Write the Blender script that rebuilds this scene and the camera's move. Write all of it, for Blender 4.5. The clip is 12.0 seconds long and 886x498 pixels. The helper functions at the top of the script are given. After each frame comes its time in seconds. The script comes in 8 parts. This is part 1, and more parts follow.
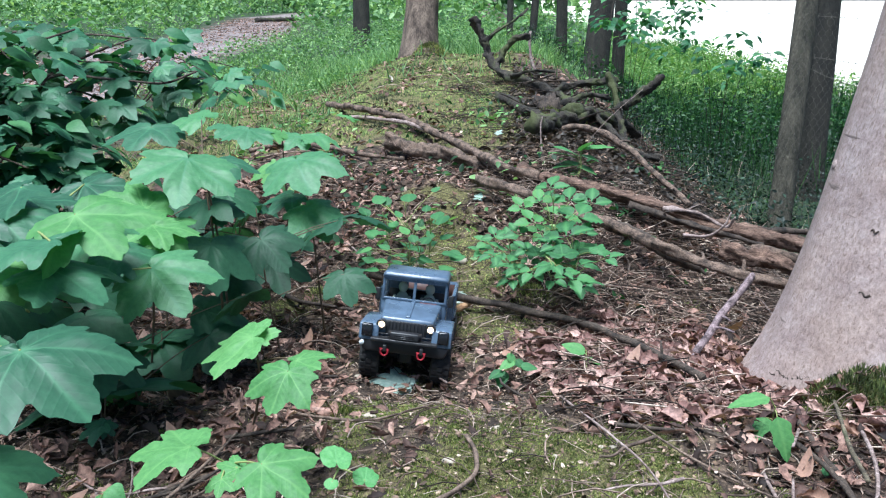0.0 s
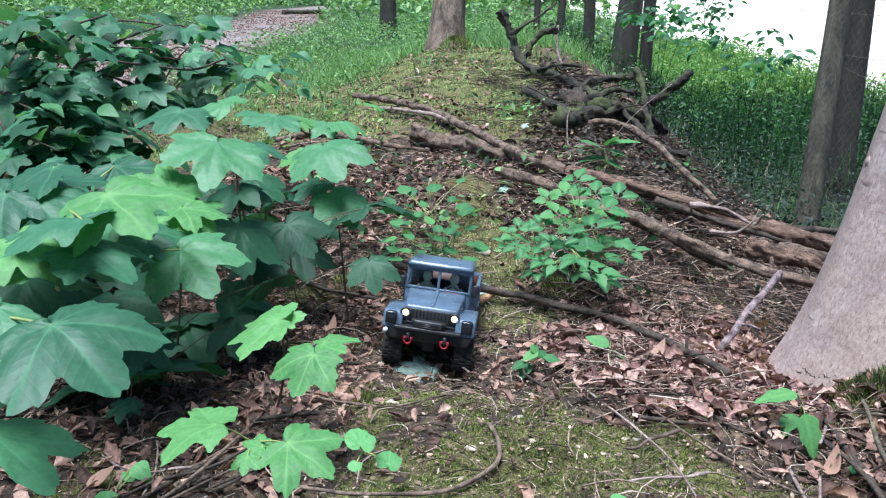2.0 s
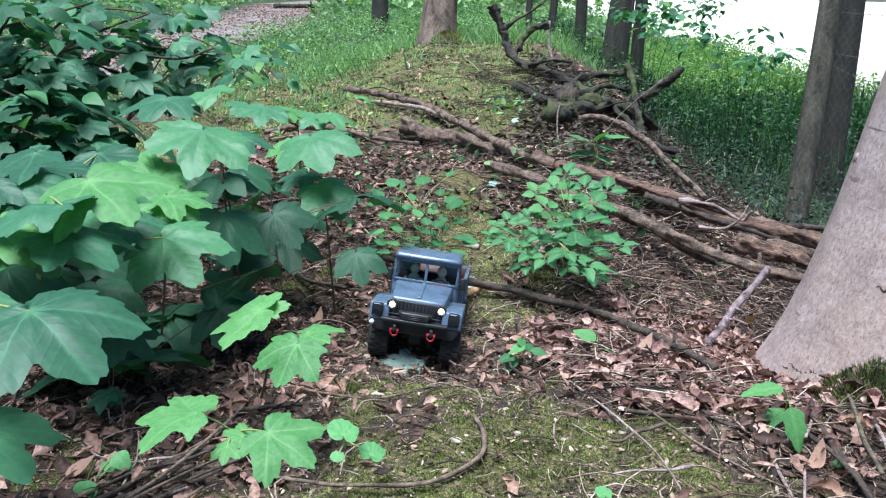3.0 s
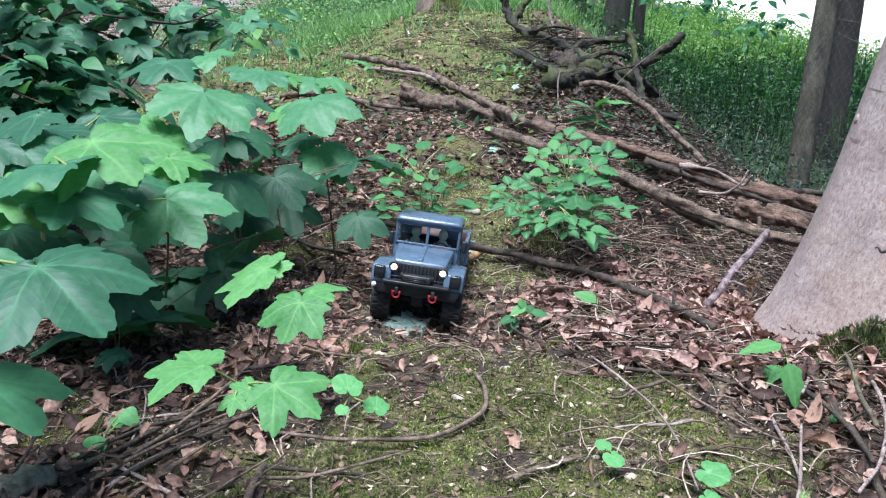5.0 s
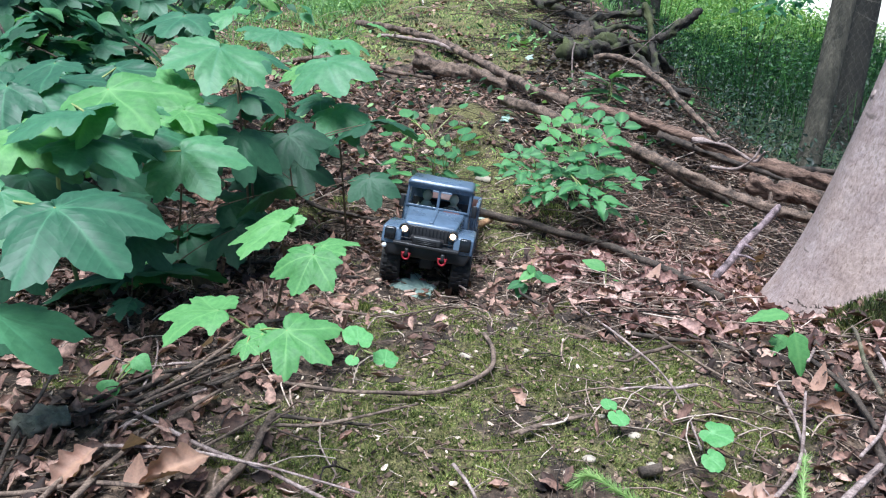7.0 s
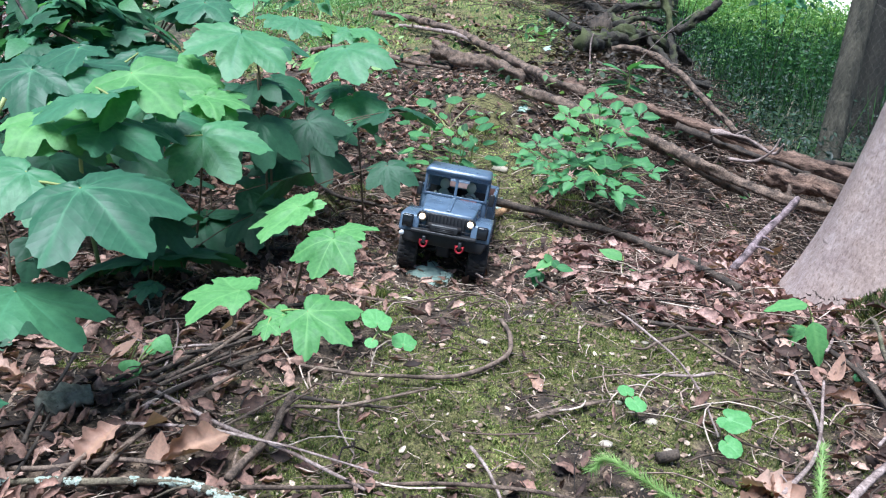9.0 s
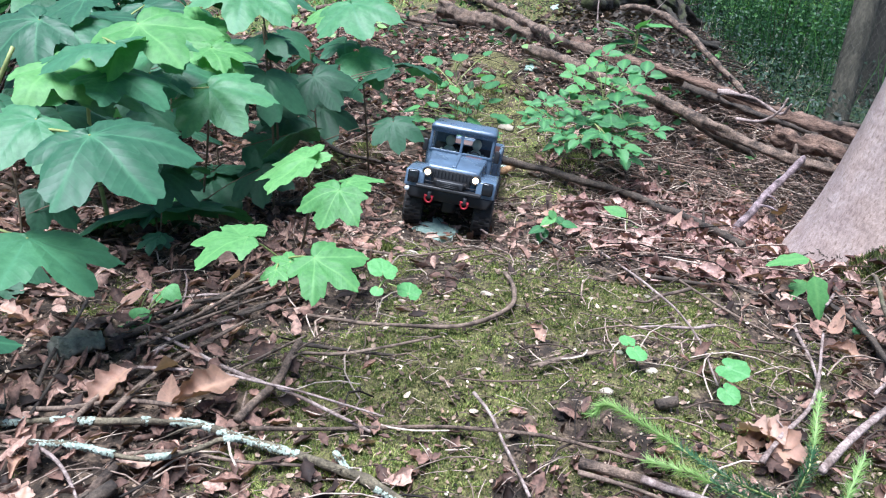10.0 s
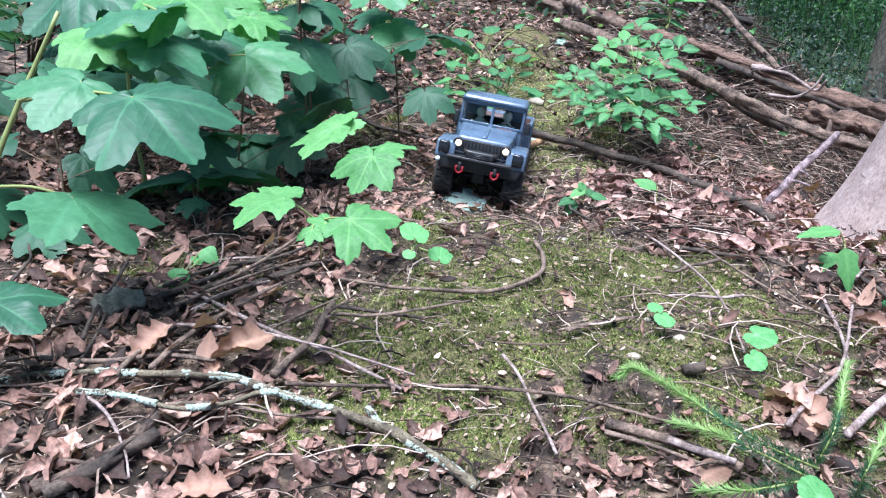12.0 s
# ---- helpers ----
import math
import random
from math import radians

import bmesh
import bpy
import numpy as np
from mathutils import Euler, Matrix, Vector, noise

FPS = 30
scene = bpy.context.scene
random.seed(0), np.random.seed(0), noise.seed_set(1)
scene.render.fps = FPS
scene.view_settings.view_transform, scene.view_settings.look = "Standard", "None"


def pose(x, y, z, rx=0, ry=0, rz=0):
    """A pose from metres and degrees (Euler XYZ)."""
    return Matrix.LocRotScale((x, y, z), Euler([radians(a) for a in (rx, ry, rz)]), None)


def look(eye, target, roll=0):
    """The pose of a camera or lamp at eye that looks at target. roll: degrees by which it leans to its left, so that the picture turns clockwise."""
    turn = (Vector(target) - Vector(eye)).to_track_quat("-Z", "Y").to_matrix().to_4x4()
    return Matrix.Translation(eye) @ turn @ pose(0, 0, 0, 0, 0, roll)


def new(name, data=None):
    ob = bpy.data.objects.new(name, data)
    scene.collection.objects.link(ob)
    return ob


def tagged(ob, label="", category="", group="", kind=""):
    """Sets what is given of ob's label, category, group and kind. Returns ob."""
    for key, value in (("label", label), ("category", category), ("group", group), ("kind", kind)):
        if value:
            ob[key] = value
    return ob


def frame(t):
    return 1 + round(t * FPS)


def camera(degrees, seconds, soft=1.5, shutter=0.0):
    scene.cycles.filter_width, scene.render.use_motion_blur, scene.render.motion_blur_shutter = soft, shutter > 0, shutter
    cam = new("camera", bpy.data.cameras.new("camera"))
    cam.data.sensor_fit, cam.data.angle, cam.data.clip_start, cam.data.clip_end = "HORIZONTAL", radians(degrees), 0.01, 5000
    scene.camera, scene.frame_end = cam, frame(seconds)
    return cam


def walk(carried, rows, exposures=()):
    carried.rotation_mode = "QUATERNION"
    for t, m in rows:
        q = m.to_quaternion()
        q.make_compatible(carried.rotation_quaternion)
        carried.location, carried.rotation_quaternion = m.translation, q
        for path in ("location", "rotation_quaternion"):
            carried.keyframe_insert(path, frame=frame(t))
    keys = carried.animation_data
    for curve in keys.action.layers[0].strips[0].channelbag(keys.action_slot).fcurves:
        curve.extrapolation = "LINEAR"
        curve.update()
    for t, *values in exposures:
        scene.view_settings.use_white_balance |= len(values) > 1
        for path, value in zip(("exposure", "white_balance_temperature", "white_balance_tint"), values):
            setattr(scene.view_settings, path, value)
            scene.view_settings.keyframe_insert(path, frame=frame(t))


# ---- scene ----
cam = camera(57.7, 12.0, soft=1.2)
PATH = [
    (0, (0.021, 0.008, 0.771), (0.003, 1.918, 0.178), 0.0),
    (0.5, (0.019, 0.009, 0.762), (-0.007, 1.915, 0.155), 0.3),
    (1, (0.019, 0.01, 0.759), (-0.021, 1.913, 0.145), 0.4),
    (1.5, (0.01, 0.004, 0.759), (-0.053, 1.908, 0.152), 0.2),
    (2, (0.012, 0.006, 0.757), (-0.059, 1.911, 0.152), 0.7),
    (2.5, (0.008, 0.003, 0.753), (-0.06, 1.908, 0.148), 1.0),
    (3, (0.019, 0.014, 0.744), (-0.028, 1.917, 0.131), 1.4),
    (5, (0.017, -0.003, 0.728), (-0.028, 1.877, 0.048), 1.2),
    (5.5, (0.012, -0.006, 0.729), (-0.034, 1.87, 0.037), 1.6),
    (6, (0.017, -0.009, 0.718), (-0.027, 1.863, 0.014), 1.9),
    (6.5, (0.012, -0.017, 0.711), (-0.038, 1.847, -0.014), 2.2),
    (7, (0.01, -0.02, 0.704), (-0.049, 1.838, -0.034), 2.7),
    (8.8, (-0.001, -0.03, 0.7), (-0.094, 1.824, -0.044), 3.1),
    (9, (0.003, -0.03, 0.694), (-0.089, 1.819, -0.061), 2.9),
    (9.5, (0.01, -0.041, 0.679), (-0.078, 1.787, -0.129), 3.0),
    (10, (0.006, -0.051, 0.68), (-0.093, 1.763, -0.156), 3.1),
    (10.5, (0.005, -0.055, 0.678), (-0.11, 1.757, -0.162), 3.1),
    (11, (0.004, -0.071, 0.667), (-0.132, 1.73, -0.192), 3.3),
    (11.5, (0.007, -0.078, 0.667), (-0.147, 1.709, -0.217), 3.1),
    (12, (0.002, -0.079, 0.669), (-0.158, 1.707, -0.217), 3.0),
]
walk(cam, [(t, look(eye, target, roll)) for t, eye, target, roll in PATH], ((0.0, 0.78, 5380, 6), (7.0, 0.83, 5420, 8), (9.0, 0.9, 5330, 8), (9.5, 1.02, 5360, 10), (11.0, 1.1, 5400, 11), (12.0, 1.2, 5280, 12)))

# ---- world and light ----
world = bpy.data.worlds.new("world")
scene.world = world
world.use_nodes = True
sky = world.node_tree.nodes.new("ShaderNodeTexSky")
sky.sky_type = "NISHITA"
sky.sun_disc = False
sky.sun_elevation, sky.sun_rotation = radians(77), radians(216)
background = world.node_tree.nodes["Background"]
background.inputs["Strength"].default_value = 0.056
world.node_tree.links.new(sky.outputs[0], background.inputs[0])
sun = new("sun", bpy.data.lights.new("sun", "SUN"))
sun.data.energy, sun.data.angle, sun.data.color = 5.0, radians(36), (1.0, 0.95, 0.88)
sun.matrix_world = look((-1.6, -2.2, 12), (0, 0, 0))


# ---- the lie of the land ----
# ground form
def ease(a, b, v):
    u = min(1.0, max(0.0, (v - a) / (b - a)))
    return u * u * (3 - 2 * u)


def along(knots, v):
    """Smooth interpolation between (place, value) pairs."""
    if v <= knots[0][0]:
        return knots[0][1]
    for (a, p), (b, q) in zip(knots, knots[1:]):
        if v <= b:
            return p + (q - p) * ease(a, b, v)
    return knots[-1][1]


CREST = ((0.9, 0.02), (1.25, 0.0), (1.8, -0.095), (2.1, -0.14), (2.5, -0.085), (3.2, 0.06), (4.0, 0.14), (5.2, 0.2), (7.4, 0.27), (10.0, 0.15), (15.0, 0.0))
BROW = ((1.0, 0.85), (1.7, 0.4), (2.4, 0.3), (6.0, 0.42), (9.0, 0.7))


def height(x, y):
    """The bank: a mossy crest that runs away from the eye, a ditch to its one side, a track to its other."""
    crest = along(CREST, y)
    z = crest - (0.75 + crest) * ease(0.0, 2.0, x - along(BROW, y)) * ease(0.3, 1.9, y)
    z += 0.3 * ease(3.2, 7.0, x)
    z -= (crest + 0.12) * ease(0.5, 1.9, -x - 0.25 + 0.1 * min(y, 6.0)) * ease(1.0, 2.6, y)
    z += 0.012 * math.sin(7.1 * x + 1.3) * math.sin(6.3 * y + 0.4) + 0.006 * math.sin(17 * x) * math.sin(15 * y + 1)
    return z
# end of ground form


# ---- materials ----
def shader(name, rough=0.8, metal=0.0):
    m = bpy.data.materials.new(name)
    m.use_nodes = True
    p = m.node_tree.nodes["Principled BSDF"]
    p.inputs["Roughness"].default_value, p.inputs["Metallic"].default_value = rough, metal
    return m, m.node_tree.nodes, m.node_tree.links, p


def ramp(nodes, links, source, stops):
    r = nodes.new("ShaderNodeValToRGB")
    while len(r.color_ramp.elements) < len(stops):
        r.color_ramp.elements.new(0.5)
    for e, (at, c) in zip(r.color_ramp.elements, stops):
        e.position, e.color = at, (*c, 1) if len(c) == 3 else (c[0], c[0], c[0], 1)
    links.new(source, r.inputs[0])
    return r.outputs[0]


def grain(nodes, links, scale, detail=4.0, rough=0.6, stretch=(1, 1, 1), space="Object"):
    c, mp, n = nodes.new("ShaderNodeTexCoord"), nodes.new("ShaderNodeMapping"), nodes.new("ShaderNodeTexNoise")
    mp.inputs["Scale"].default_value = stretch
    n.inputs["Scale"].default_value, n.inputs["Detail"].default_value, n.inputs["Roughness"].default_value = scale, detail, rough
    links.new(c.outputs[space], mp.inputs[0])
    links.new(mp.outputs[0], n.inputs["Vector"])
    return n.outputs[0]


def mix(nodes, links, factor, a, b, mode="MIX"):
    m = nodes.new("ShaderNodeMix")
    m.data_type, m.blend_type = "RGBA", mode
    for i, v in ((0, factor), (6, a), (7, b)):
        if isinstance(v, (int, float)):
            m.inputs[i].default_value = v
        elif isinstance(v, tuple):
            m.inputs[i].default_value = (*v, 1)
        else:
            links.new(v, m.inputs[i])
    return m.outputs[2]


def relief(nodes, links, p, source, strength, distance):
    b = nodes.new("ShaderNodeBump")
    b.inputs["Strength"].default_value, b.inputs["Distance"].default_value = strength, distance
    links.new(source, b.inputs["Height"])
    links.new(b.outputs[0], p.inputs["Normal"])


def attribute(nodes, name):
    a = nodes.new("ShaderNodeAttribute")
    a.attribute_name = name
    return a.outputs["Fac"]


def chance(nodes, island):
    if island:
        return nodes.new("ShaderNodeNewGeometry").outputs["Random Per Island"]
    return nodes.new("ShaderNodeObjectInfo").outputs["Random"]


def leaf_material(name, stops, island=False, rough=0.5, thin=0.3, veins=None, dry=False, mottle=None):
    """Living leaves: colour by chance within stops, mottling, paler veins and light that shines through."""
    m, nodes, links, p = shader(name, rough)
    p.inputs["Specular IOR Level"].default_value = 0.42
    col = ramp(nodes, links, chance(nodes, island), stops)
    blotch = ramp(nodes, links, grain(nodes, links, 130.0 if dry else mottle[2] if mottle else 9.0, 3.0, 0.65), ((0.3, (0.35, 0.35, 0.36)), (0.68, (1.35, 1.32, 1.3))) if dry else ((0.3, (0.72, 0.78, 0.75)), (0.7, (1.12, 1.1, 1.05))) if mottle is None else ((0.36, (mottle[0],) * 3), (0.64, (mottle[1],) * 3)))
    col = mix(nodes, links, 1.0, col, blotch, "MULTIPLY")
    if veins:
        col = mix(nodes, links, attribute(nodes, "vein"), col, veins)
        part_of = nodes.new("ShaderNodeMath")
        part_of.operation = "FRACT"
        links.new(attribute(nodes, "side"), part_of.inputs[0])
        rib = ramp(nodes, links, part_of.outputs[0], ((0.42, (0.0,)), (0.5, (0.14,)), (0.58, (0.0,))))
        col = mix(nodes, links, rib, col, veins)
        quilt = ramp(nodes, links, part_of.outputs[0], ((0.0, (0.9,)), (0.3, (0.7,)), (0.5, (0.0,)), (0.7, (0.7,)), (1.0, (0.9,))))
        relief(nodes, links, p, mix(nodes, links, 0.25, quilt, grain(nodes, links, 14.0, 3.0)), 0.12, 0.003)
    links.new(col, p.inputs["Base Color"])
    t, s = nodes.new("ShaderNodeBsdfTranslucent"), nodes.new("ShaderNodeMixShader")
    links.new(mix(nodes, links, 1.0, col, (1.2, 1.25, 0.6), "MULTIPLY"), t.inputs[0])
    s.inputs[0].default_value = thin
    links.new(p.outputs[0], s.inputs[1])
    links.new(t.outputs[0], s.inputs[2])
    links.new(s.outputs[0], nodes["Material Output"].inputs[0])
    return m


def bark_material(name, dark, light, green, scale=14.0, stretch=(1, 1, 0.35), bump=0.6, moss=0.5, deep=0.01):
    m, nodes, links, p = shader(name, 0.85)
    coarse, fine = grain(nodes, links, scale, 6.0, 0.65, stretch), grain(nodes, links, scale * 7, 4.0, 0.7, stretch)
    col = ramp(nodes, links, coarse, ((0.36, dark), (0.62, light)))
    col = mix(nodes, links, 0.85, col, ramp(nodes, links, fine, ((0.36, (0.4, 0.38, 0.36)), (0.62, (1.25, 1.25, 1.25)))), "MULTIPLY")
    patch = ramp(nodes, links, grain(nodes, links, scale * 0.3, 5.0, 0.6), ((1 - moss * 0.75, (0.0,)), (min(1.0, 1.12 - moss * 0.75), (0.85,))))
    links.new(mix(nodes, links, patch, col, green), p.inputs["Base Color"])
    relief(nodes, links, p, mix(nodes, links, 0.4, coarse, fine), bump, deep)
    return m


def plain_material(name, colour, rough=0.5, metal=0.0, wear=0.25, scale=30.0, bump=0.0):
    m, nodes, links, p = shader(name, rough, metal)
    dirt = ramp(nodes, links, grain(nodes, links, scale, 6.0, 0.7), ((0.3, tuple(c * (1 - wear) for c in colour)), (0.7, tuple(min(1.0, c * (1 + wear)) for c in colour))))
    links.new(dirt, p.inputs["Base Color"])
    r = ramp(nodes, links, grain(nodes, links, scale * 0.4, 5.0), ((0.3, (max(0.0, rough - 0.12),)), (0.7, (min(1.0, rough + 0.15),))))
    links.new(r, p.inputs["Roughness"])
    if bump:
        relief(nodes, links, p, grain(nodes, links, scale * 3, 4.0), bump, 0.002)
    return m


def glow_material(name, colour, strength):
    m, nodes, links, p = shader(name, 0.2)
    p.inputs["Base Color"].default_value = (*colour, 1)
    p.inputs["Emission Color"].default_value, p.inputs["Emission Strength"].default_value = (*colour, 1), strength
    return m


def ground_material():
    m, nodes, links, p = shader("forest_soil", 0.95)
    fine, mid, wide = grain(nodes, links, 160.0, 5.0, 0.7), grain(nodes, links, 28.0, 6.0, 0.7), grain(nodes, links, 3.0, 4.0)
    soil = ramp(nodes, links, mid, ((0.32, (0.009, 0.007, 0.005)), (0.5, (0.052, 0.036, 0.025)), (0.67, (0.26, 0.185, 0.13))))
    soil = mix(nodes, links, 0.6, soil, ramp(nodes, links, fine, ((0.32, (0.4, 0.4, 0.4)), (0.68, (1.5, 1.45, 1.4)))), "MULTIPLY")
    green = ramp(nodes, links, fine, ((0.32, (0.03, 0.029, 0.012)), (0.5, (0.115, 0.105, 0.037)), (0.68, (0.31, 0.28, 0.11))))
    ragged = mix(nodes, links, 0.5, attribute(nodes, "moss"), mid, "OVERLAY")
    col = mix(nodes, links, ramp(nodes, links, ragged, ((0.38, (0.0,)), (0.58, (0.92,)))), soil, green)
    track = ramp(nodes, links, grain(nodes, links, 6.0, 9.0, 0.85), ((0.34, (0.06, 0.045, 0.042)), (0.52, (0.22, 0.18, 0.17)), (0.68, (0.5, 0.45, 0.43))))
    col = mix(nodes, links, attribute(nodes, "track"), col, track)
    # Straw raised almost to white: the open field's sunlight is in this colour.
    sunlit_field = ramp(nodes, links, grain(nodes, links, 1.3, 6.0), ((0.3, (0.72, 0.7, 0.56)), (0.7, (0.9, 0.87, 0.74))))
    col = mix(nodes, links, attribute(nodes, "field"), col, sunlit_field)
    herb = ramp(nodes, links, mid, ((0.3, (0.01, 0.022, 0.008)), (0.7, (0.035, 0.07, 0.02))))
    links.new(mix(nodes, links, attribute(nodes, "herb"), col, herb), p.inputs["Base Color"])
    relief(nodes, links, p, mix(nodes, links, 0.5, mid, fine), 0.9, 0.012)
    return m


SOIL = ground_material()
SYCAMORE = leaf_material("sycamore_leaf", ((0.0, (0.042, 0.125, 0.072)), (0.6, (0.078, 0.215, 0.115)), (1.0, (0.125, 0.31, 0.13))), rough=0.48, veins=(0.095, 0.26, 0.135))
YOUNG = leaf_material("young_leaf", ((0.0, (0.1, 0.27, 0.085)), (1.0, (0.155, 0.36, 0.12))), rough=0.58, veins=(0.2, 0.42, 0.14))
# Darker copy of the sycamore green; the thicket's shade is in the colour.
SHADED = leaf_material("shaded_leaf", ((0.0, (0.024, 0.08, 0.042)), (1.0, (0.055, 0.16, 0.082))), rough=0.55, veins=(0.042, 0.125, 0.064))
HERB = leaf_material("herb_leaf", ((0.0, (0.05, 0.15, 0.06)), (0.7, (0.085, 0.235, 0.09)), (1.0, (0.155, 0.36, 0.115))), rough=0.55, veins=(0.11, 0.29, 0.1))
VIOLET = leaf_material("violet_leaf", ((0.0, (0.12, 0.33, 0.11)), (1.0, (0.17, 0.42, 0.15))), rough=0.55, veins=(0.22, 0.48, 0.2))
PALE = leaf_material("pale_underside", ((0.0, (0.34, 0.45, 0.4)), (1.0, (0.44, 0.54, 0.5))), rough=0.8, thin=0.15, veins=(0.5, 0.62, 0.55))
SHRUB = leaf_material("shrub_leaf", ((0.0, (0.025, 0.09, 0.038)), (0.6, (0.06, 0.19, 0.085)), (0.9, (0.12, 0.31, 0.14)), (1.0, (0.2, 0.4, 0.1))), rough=0.5, thin=0.42)
NEEDLE = leaf_material("spruce_needle", ((0.0, (0.15, 0.28, 0.07)), (1.0, (0.36, 0.5, 0.18))), island=True)
OLD_NEEDLE = leaf_material("old_spruce_needle", ((0.0, (0.035, 0.1, 0.05)), (1.0, (0.11, 0.24, 0.12))), island=True)
# Brightened green: sunlight on the field's edge is put into the colour.
MEADOW = leaf_material("meadow_blade", ((0.0, (0.075, 0.19, 0.045)), (0.6, (0.18, 0.34, 0.09)), (1.0, (0.35, 0.48, 0.17))), island=True, thin=0.4)
WEED = leaf_material("woodland_weed", ((0.0, (0.065, 0.16, 0.055)), (0.6, (0.19, 0.36, 0.13)), (1.0, (0.4, 0.58, 0.25))), island=True, thin=0.35)
# Near-black green that holds the ditch's shade, with no canopy built above.
DITCH_SHADE = leaf_material("shade_dark_ditch_weed", ((0.0, (0.006, 0.016, 0.01)), (0.7, (0.024, 0.052, 0.034)), (1.0, (0.07, 0.125, 0.08))), island=True, thin=0.25)
BRAKE = leaf_material("ditch_edge_weed", ((0.0, (0.012, 0.04, 0.015)), (0.6, (0.03, 0.095, 0.034)), (1.0, (0.1, 0.23, 0.065))), island=True, thin=0.35)
MOSS = leaf_material("moss_tip", ((0.0, (0.03, 0.055, 0.014)), (0.4, (0.13, 0.165, 0.045)), (0.75, (0.255, 0.295, 0.088)), (0.93, (0.46, 0.46, 0.18)), (1.0, (0.36, 0.27, 0.14))), island=True, rough=0.8, thin=0.3, mottle=(0.45, 1.45, 9.0))
MOUND_MOSS = leaf_material("mound_moss", ((0.0, (0.03, 0.045, 0.016)), (0.5, (0.1, 0.135, 0.038)), (0.85, (0.2, 0.25, 0.07)), (1.0, (0.24, 0.19, 0.1))), island=True, rough=0.85, thin=0.2, mottle=(0.2, 1.7, 3.4))
LITTER = leaf_material("dead_leaf", ((0.0, (0.018, 0.011, 0.009)), (0.4, (0.14, 0.08, 0.062)), (0.75, (0.33, 0.195, 0.15)), (1.0, (0.52, 0.35, 0.28))), island=True, rough=0.75, thin=0.12, dry=True)
PINKISH = leaf_material("pinkish_dead_leaf", ((0.0, (0.05, 0.024, 0.02)), (0.5, (0.25, 0.135, 0.115)), (1.0, (0.6, 0.41, 0.35))), island=True, rough=0.7, thin=0.12, dry=True)
# Litter and twig colour with the brow's canopy shade painted in.
SHADE_LITTER = leaf_material("shade_dark_litter", ((0.0, (0.012, 0.01, 0.007)), (0.7, (0.06, 0.045, 0.03)), (1.0, (0.17, 0.12, 0.085))), island=True, rough=0.55, thin=0.05, dry=True)
CRUMB = leaf_material("soil_crumb", ((0.0, (0.02, 0.014, 0.011)), (0.5, (0.165, 0.11, 0.075)), (0.85, (0.36, 0.26, 0.19)), (1.0, (0.66, 0.54, 0.42))), island=True, rough=0.85, thin=0.05, dry=True)
PALE_BITS = leaf_material("pale_husk", ((0.0, (0.3, 0.2, 0.13)), (0.8, (0.5, 0.38, 0.26)), (1.0, (0.74, 0.66, 0.54))), island=True, rough=0.8, thin=0.1, dry=True)
SPRAY = leaf_material("fine_dead_twig", ((0.0, (0.018, 0.013, 0.01)), (0.45, (0.13, 0.09, 0.067)), (0.75, (0.34, 0.255, 0.2)), (1.0, (0.68, 0.56, 0.46))), island=True, rough=0.85, thin=0.0, dry=True)
DRY = leaf_material("dry_oak_leaf", ((0.0, (0.24, 0.135, 0.095)), (0.6, (0.4, 0.235, 0.18)), (1.0, (0.54, 0.355, 0.295))), rough=0.7, thin=0.15, veins=(0.4, 0.24, 0.16))
TWIG = bark_material("twig_bark", (0.055, 0.037, 0.028), (0.25, 0.18, 0.135), (0.12, 0.15, 0.05), 40.0, (1, 1, 1), 0.4, 0.3, 0.003)
BARE = bark_material("pale_dead_wood", (0.15, 0.105, 0.09), (0.42, 0.33, 0.3), (0.25, 0.19, 0.15), 34.0, (1, 1, 1), 0.6, 0.2, 0.004)
LOG = bark_material("log_bark", (0.036, 0.025, 0.019), (0.25, 0.175, 0.13), (0.1, 0.1, 0.045), 34.0, (1, 1, 1), 0.9, 0.3, 0.01)
TORN = bark_material("torn_wood", (0.07, 0.04, 0.028), (0.27, 0.172, 0.125), (0.16, 0.11, 0.07), 34.0, (0.25, 1, 1), 1.0, 0.3, 0.012)
DARKWOOD = bark_material("dark_wet_bark", (0.016, 0.012, 0.01), (0.11, 0.082, 0.062), (0.05, 0.065, 0.022), 30.0, (1, 1, 1), 0.9, 0.35, 0.006)
# Darker copy of DARKWOOD: canopy shade at the brow is put into the colour.
SHADE_WOOD = bark_material("shade_dark_bark", (0.006, 0.005, 0.004), (0.055, 0.045, 0.033), (0.075, 0.088, 0.028), 20.0, (1, 1, 1), 1.0, 0.68, 0.012)
LICHEN = bark_material("lichened_bark", (0.06, 0.048, 0.032), (0.21, 0.175, 0.115), (0.2, 0.23, 0.13), 45.0, (1, 1, 1), 0.8, 0.5, 0.004)
CRUST = leaf_material("white_lichen", ((0.0, (0.22, 0.26, 0.21)), (1.0, (0.43, 0.48, 0.44))), island=True, rough=0.9, thin=0.0, dry=False)
STALK = plain_material("green_stalk", (0.26, 0.3, 0.1), 0.6)
RED_STALK = plain_material("brown_stalk", (0.12, 0.085, 0.05), 0.7)
LUMP = plain_material("grey_green_wood", (0.2, 0.185, 0.14), 0.9, wear=0.6, scale=60.0, bump=1.0)
STONE = plain_material("pale_pebble", (0.42, 0.36, 0.28), 0.85, wear=0.2, scale=60.0, bump=0.4)
# Paler than BARK, since the ditch trunk's light is put into its colour.
GREY_BARK = bark_material("grey_green_bark", (0.024, 0.024, 0.015), (0.115, 0.105, 0.075), (0.04, 0.058, 0.022), 14.0, (1, 1, 0.25), 1.0, 0.45, 0.03)
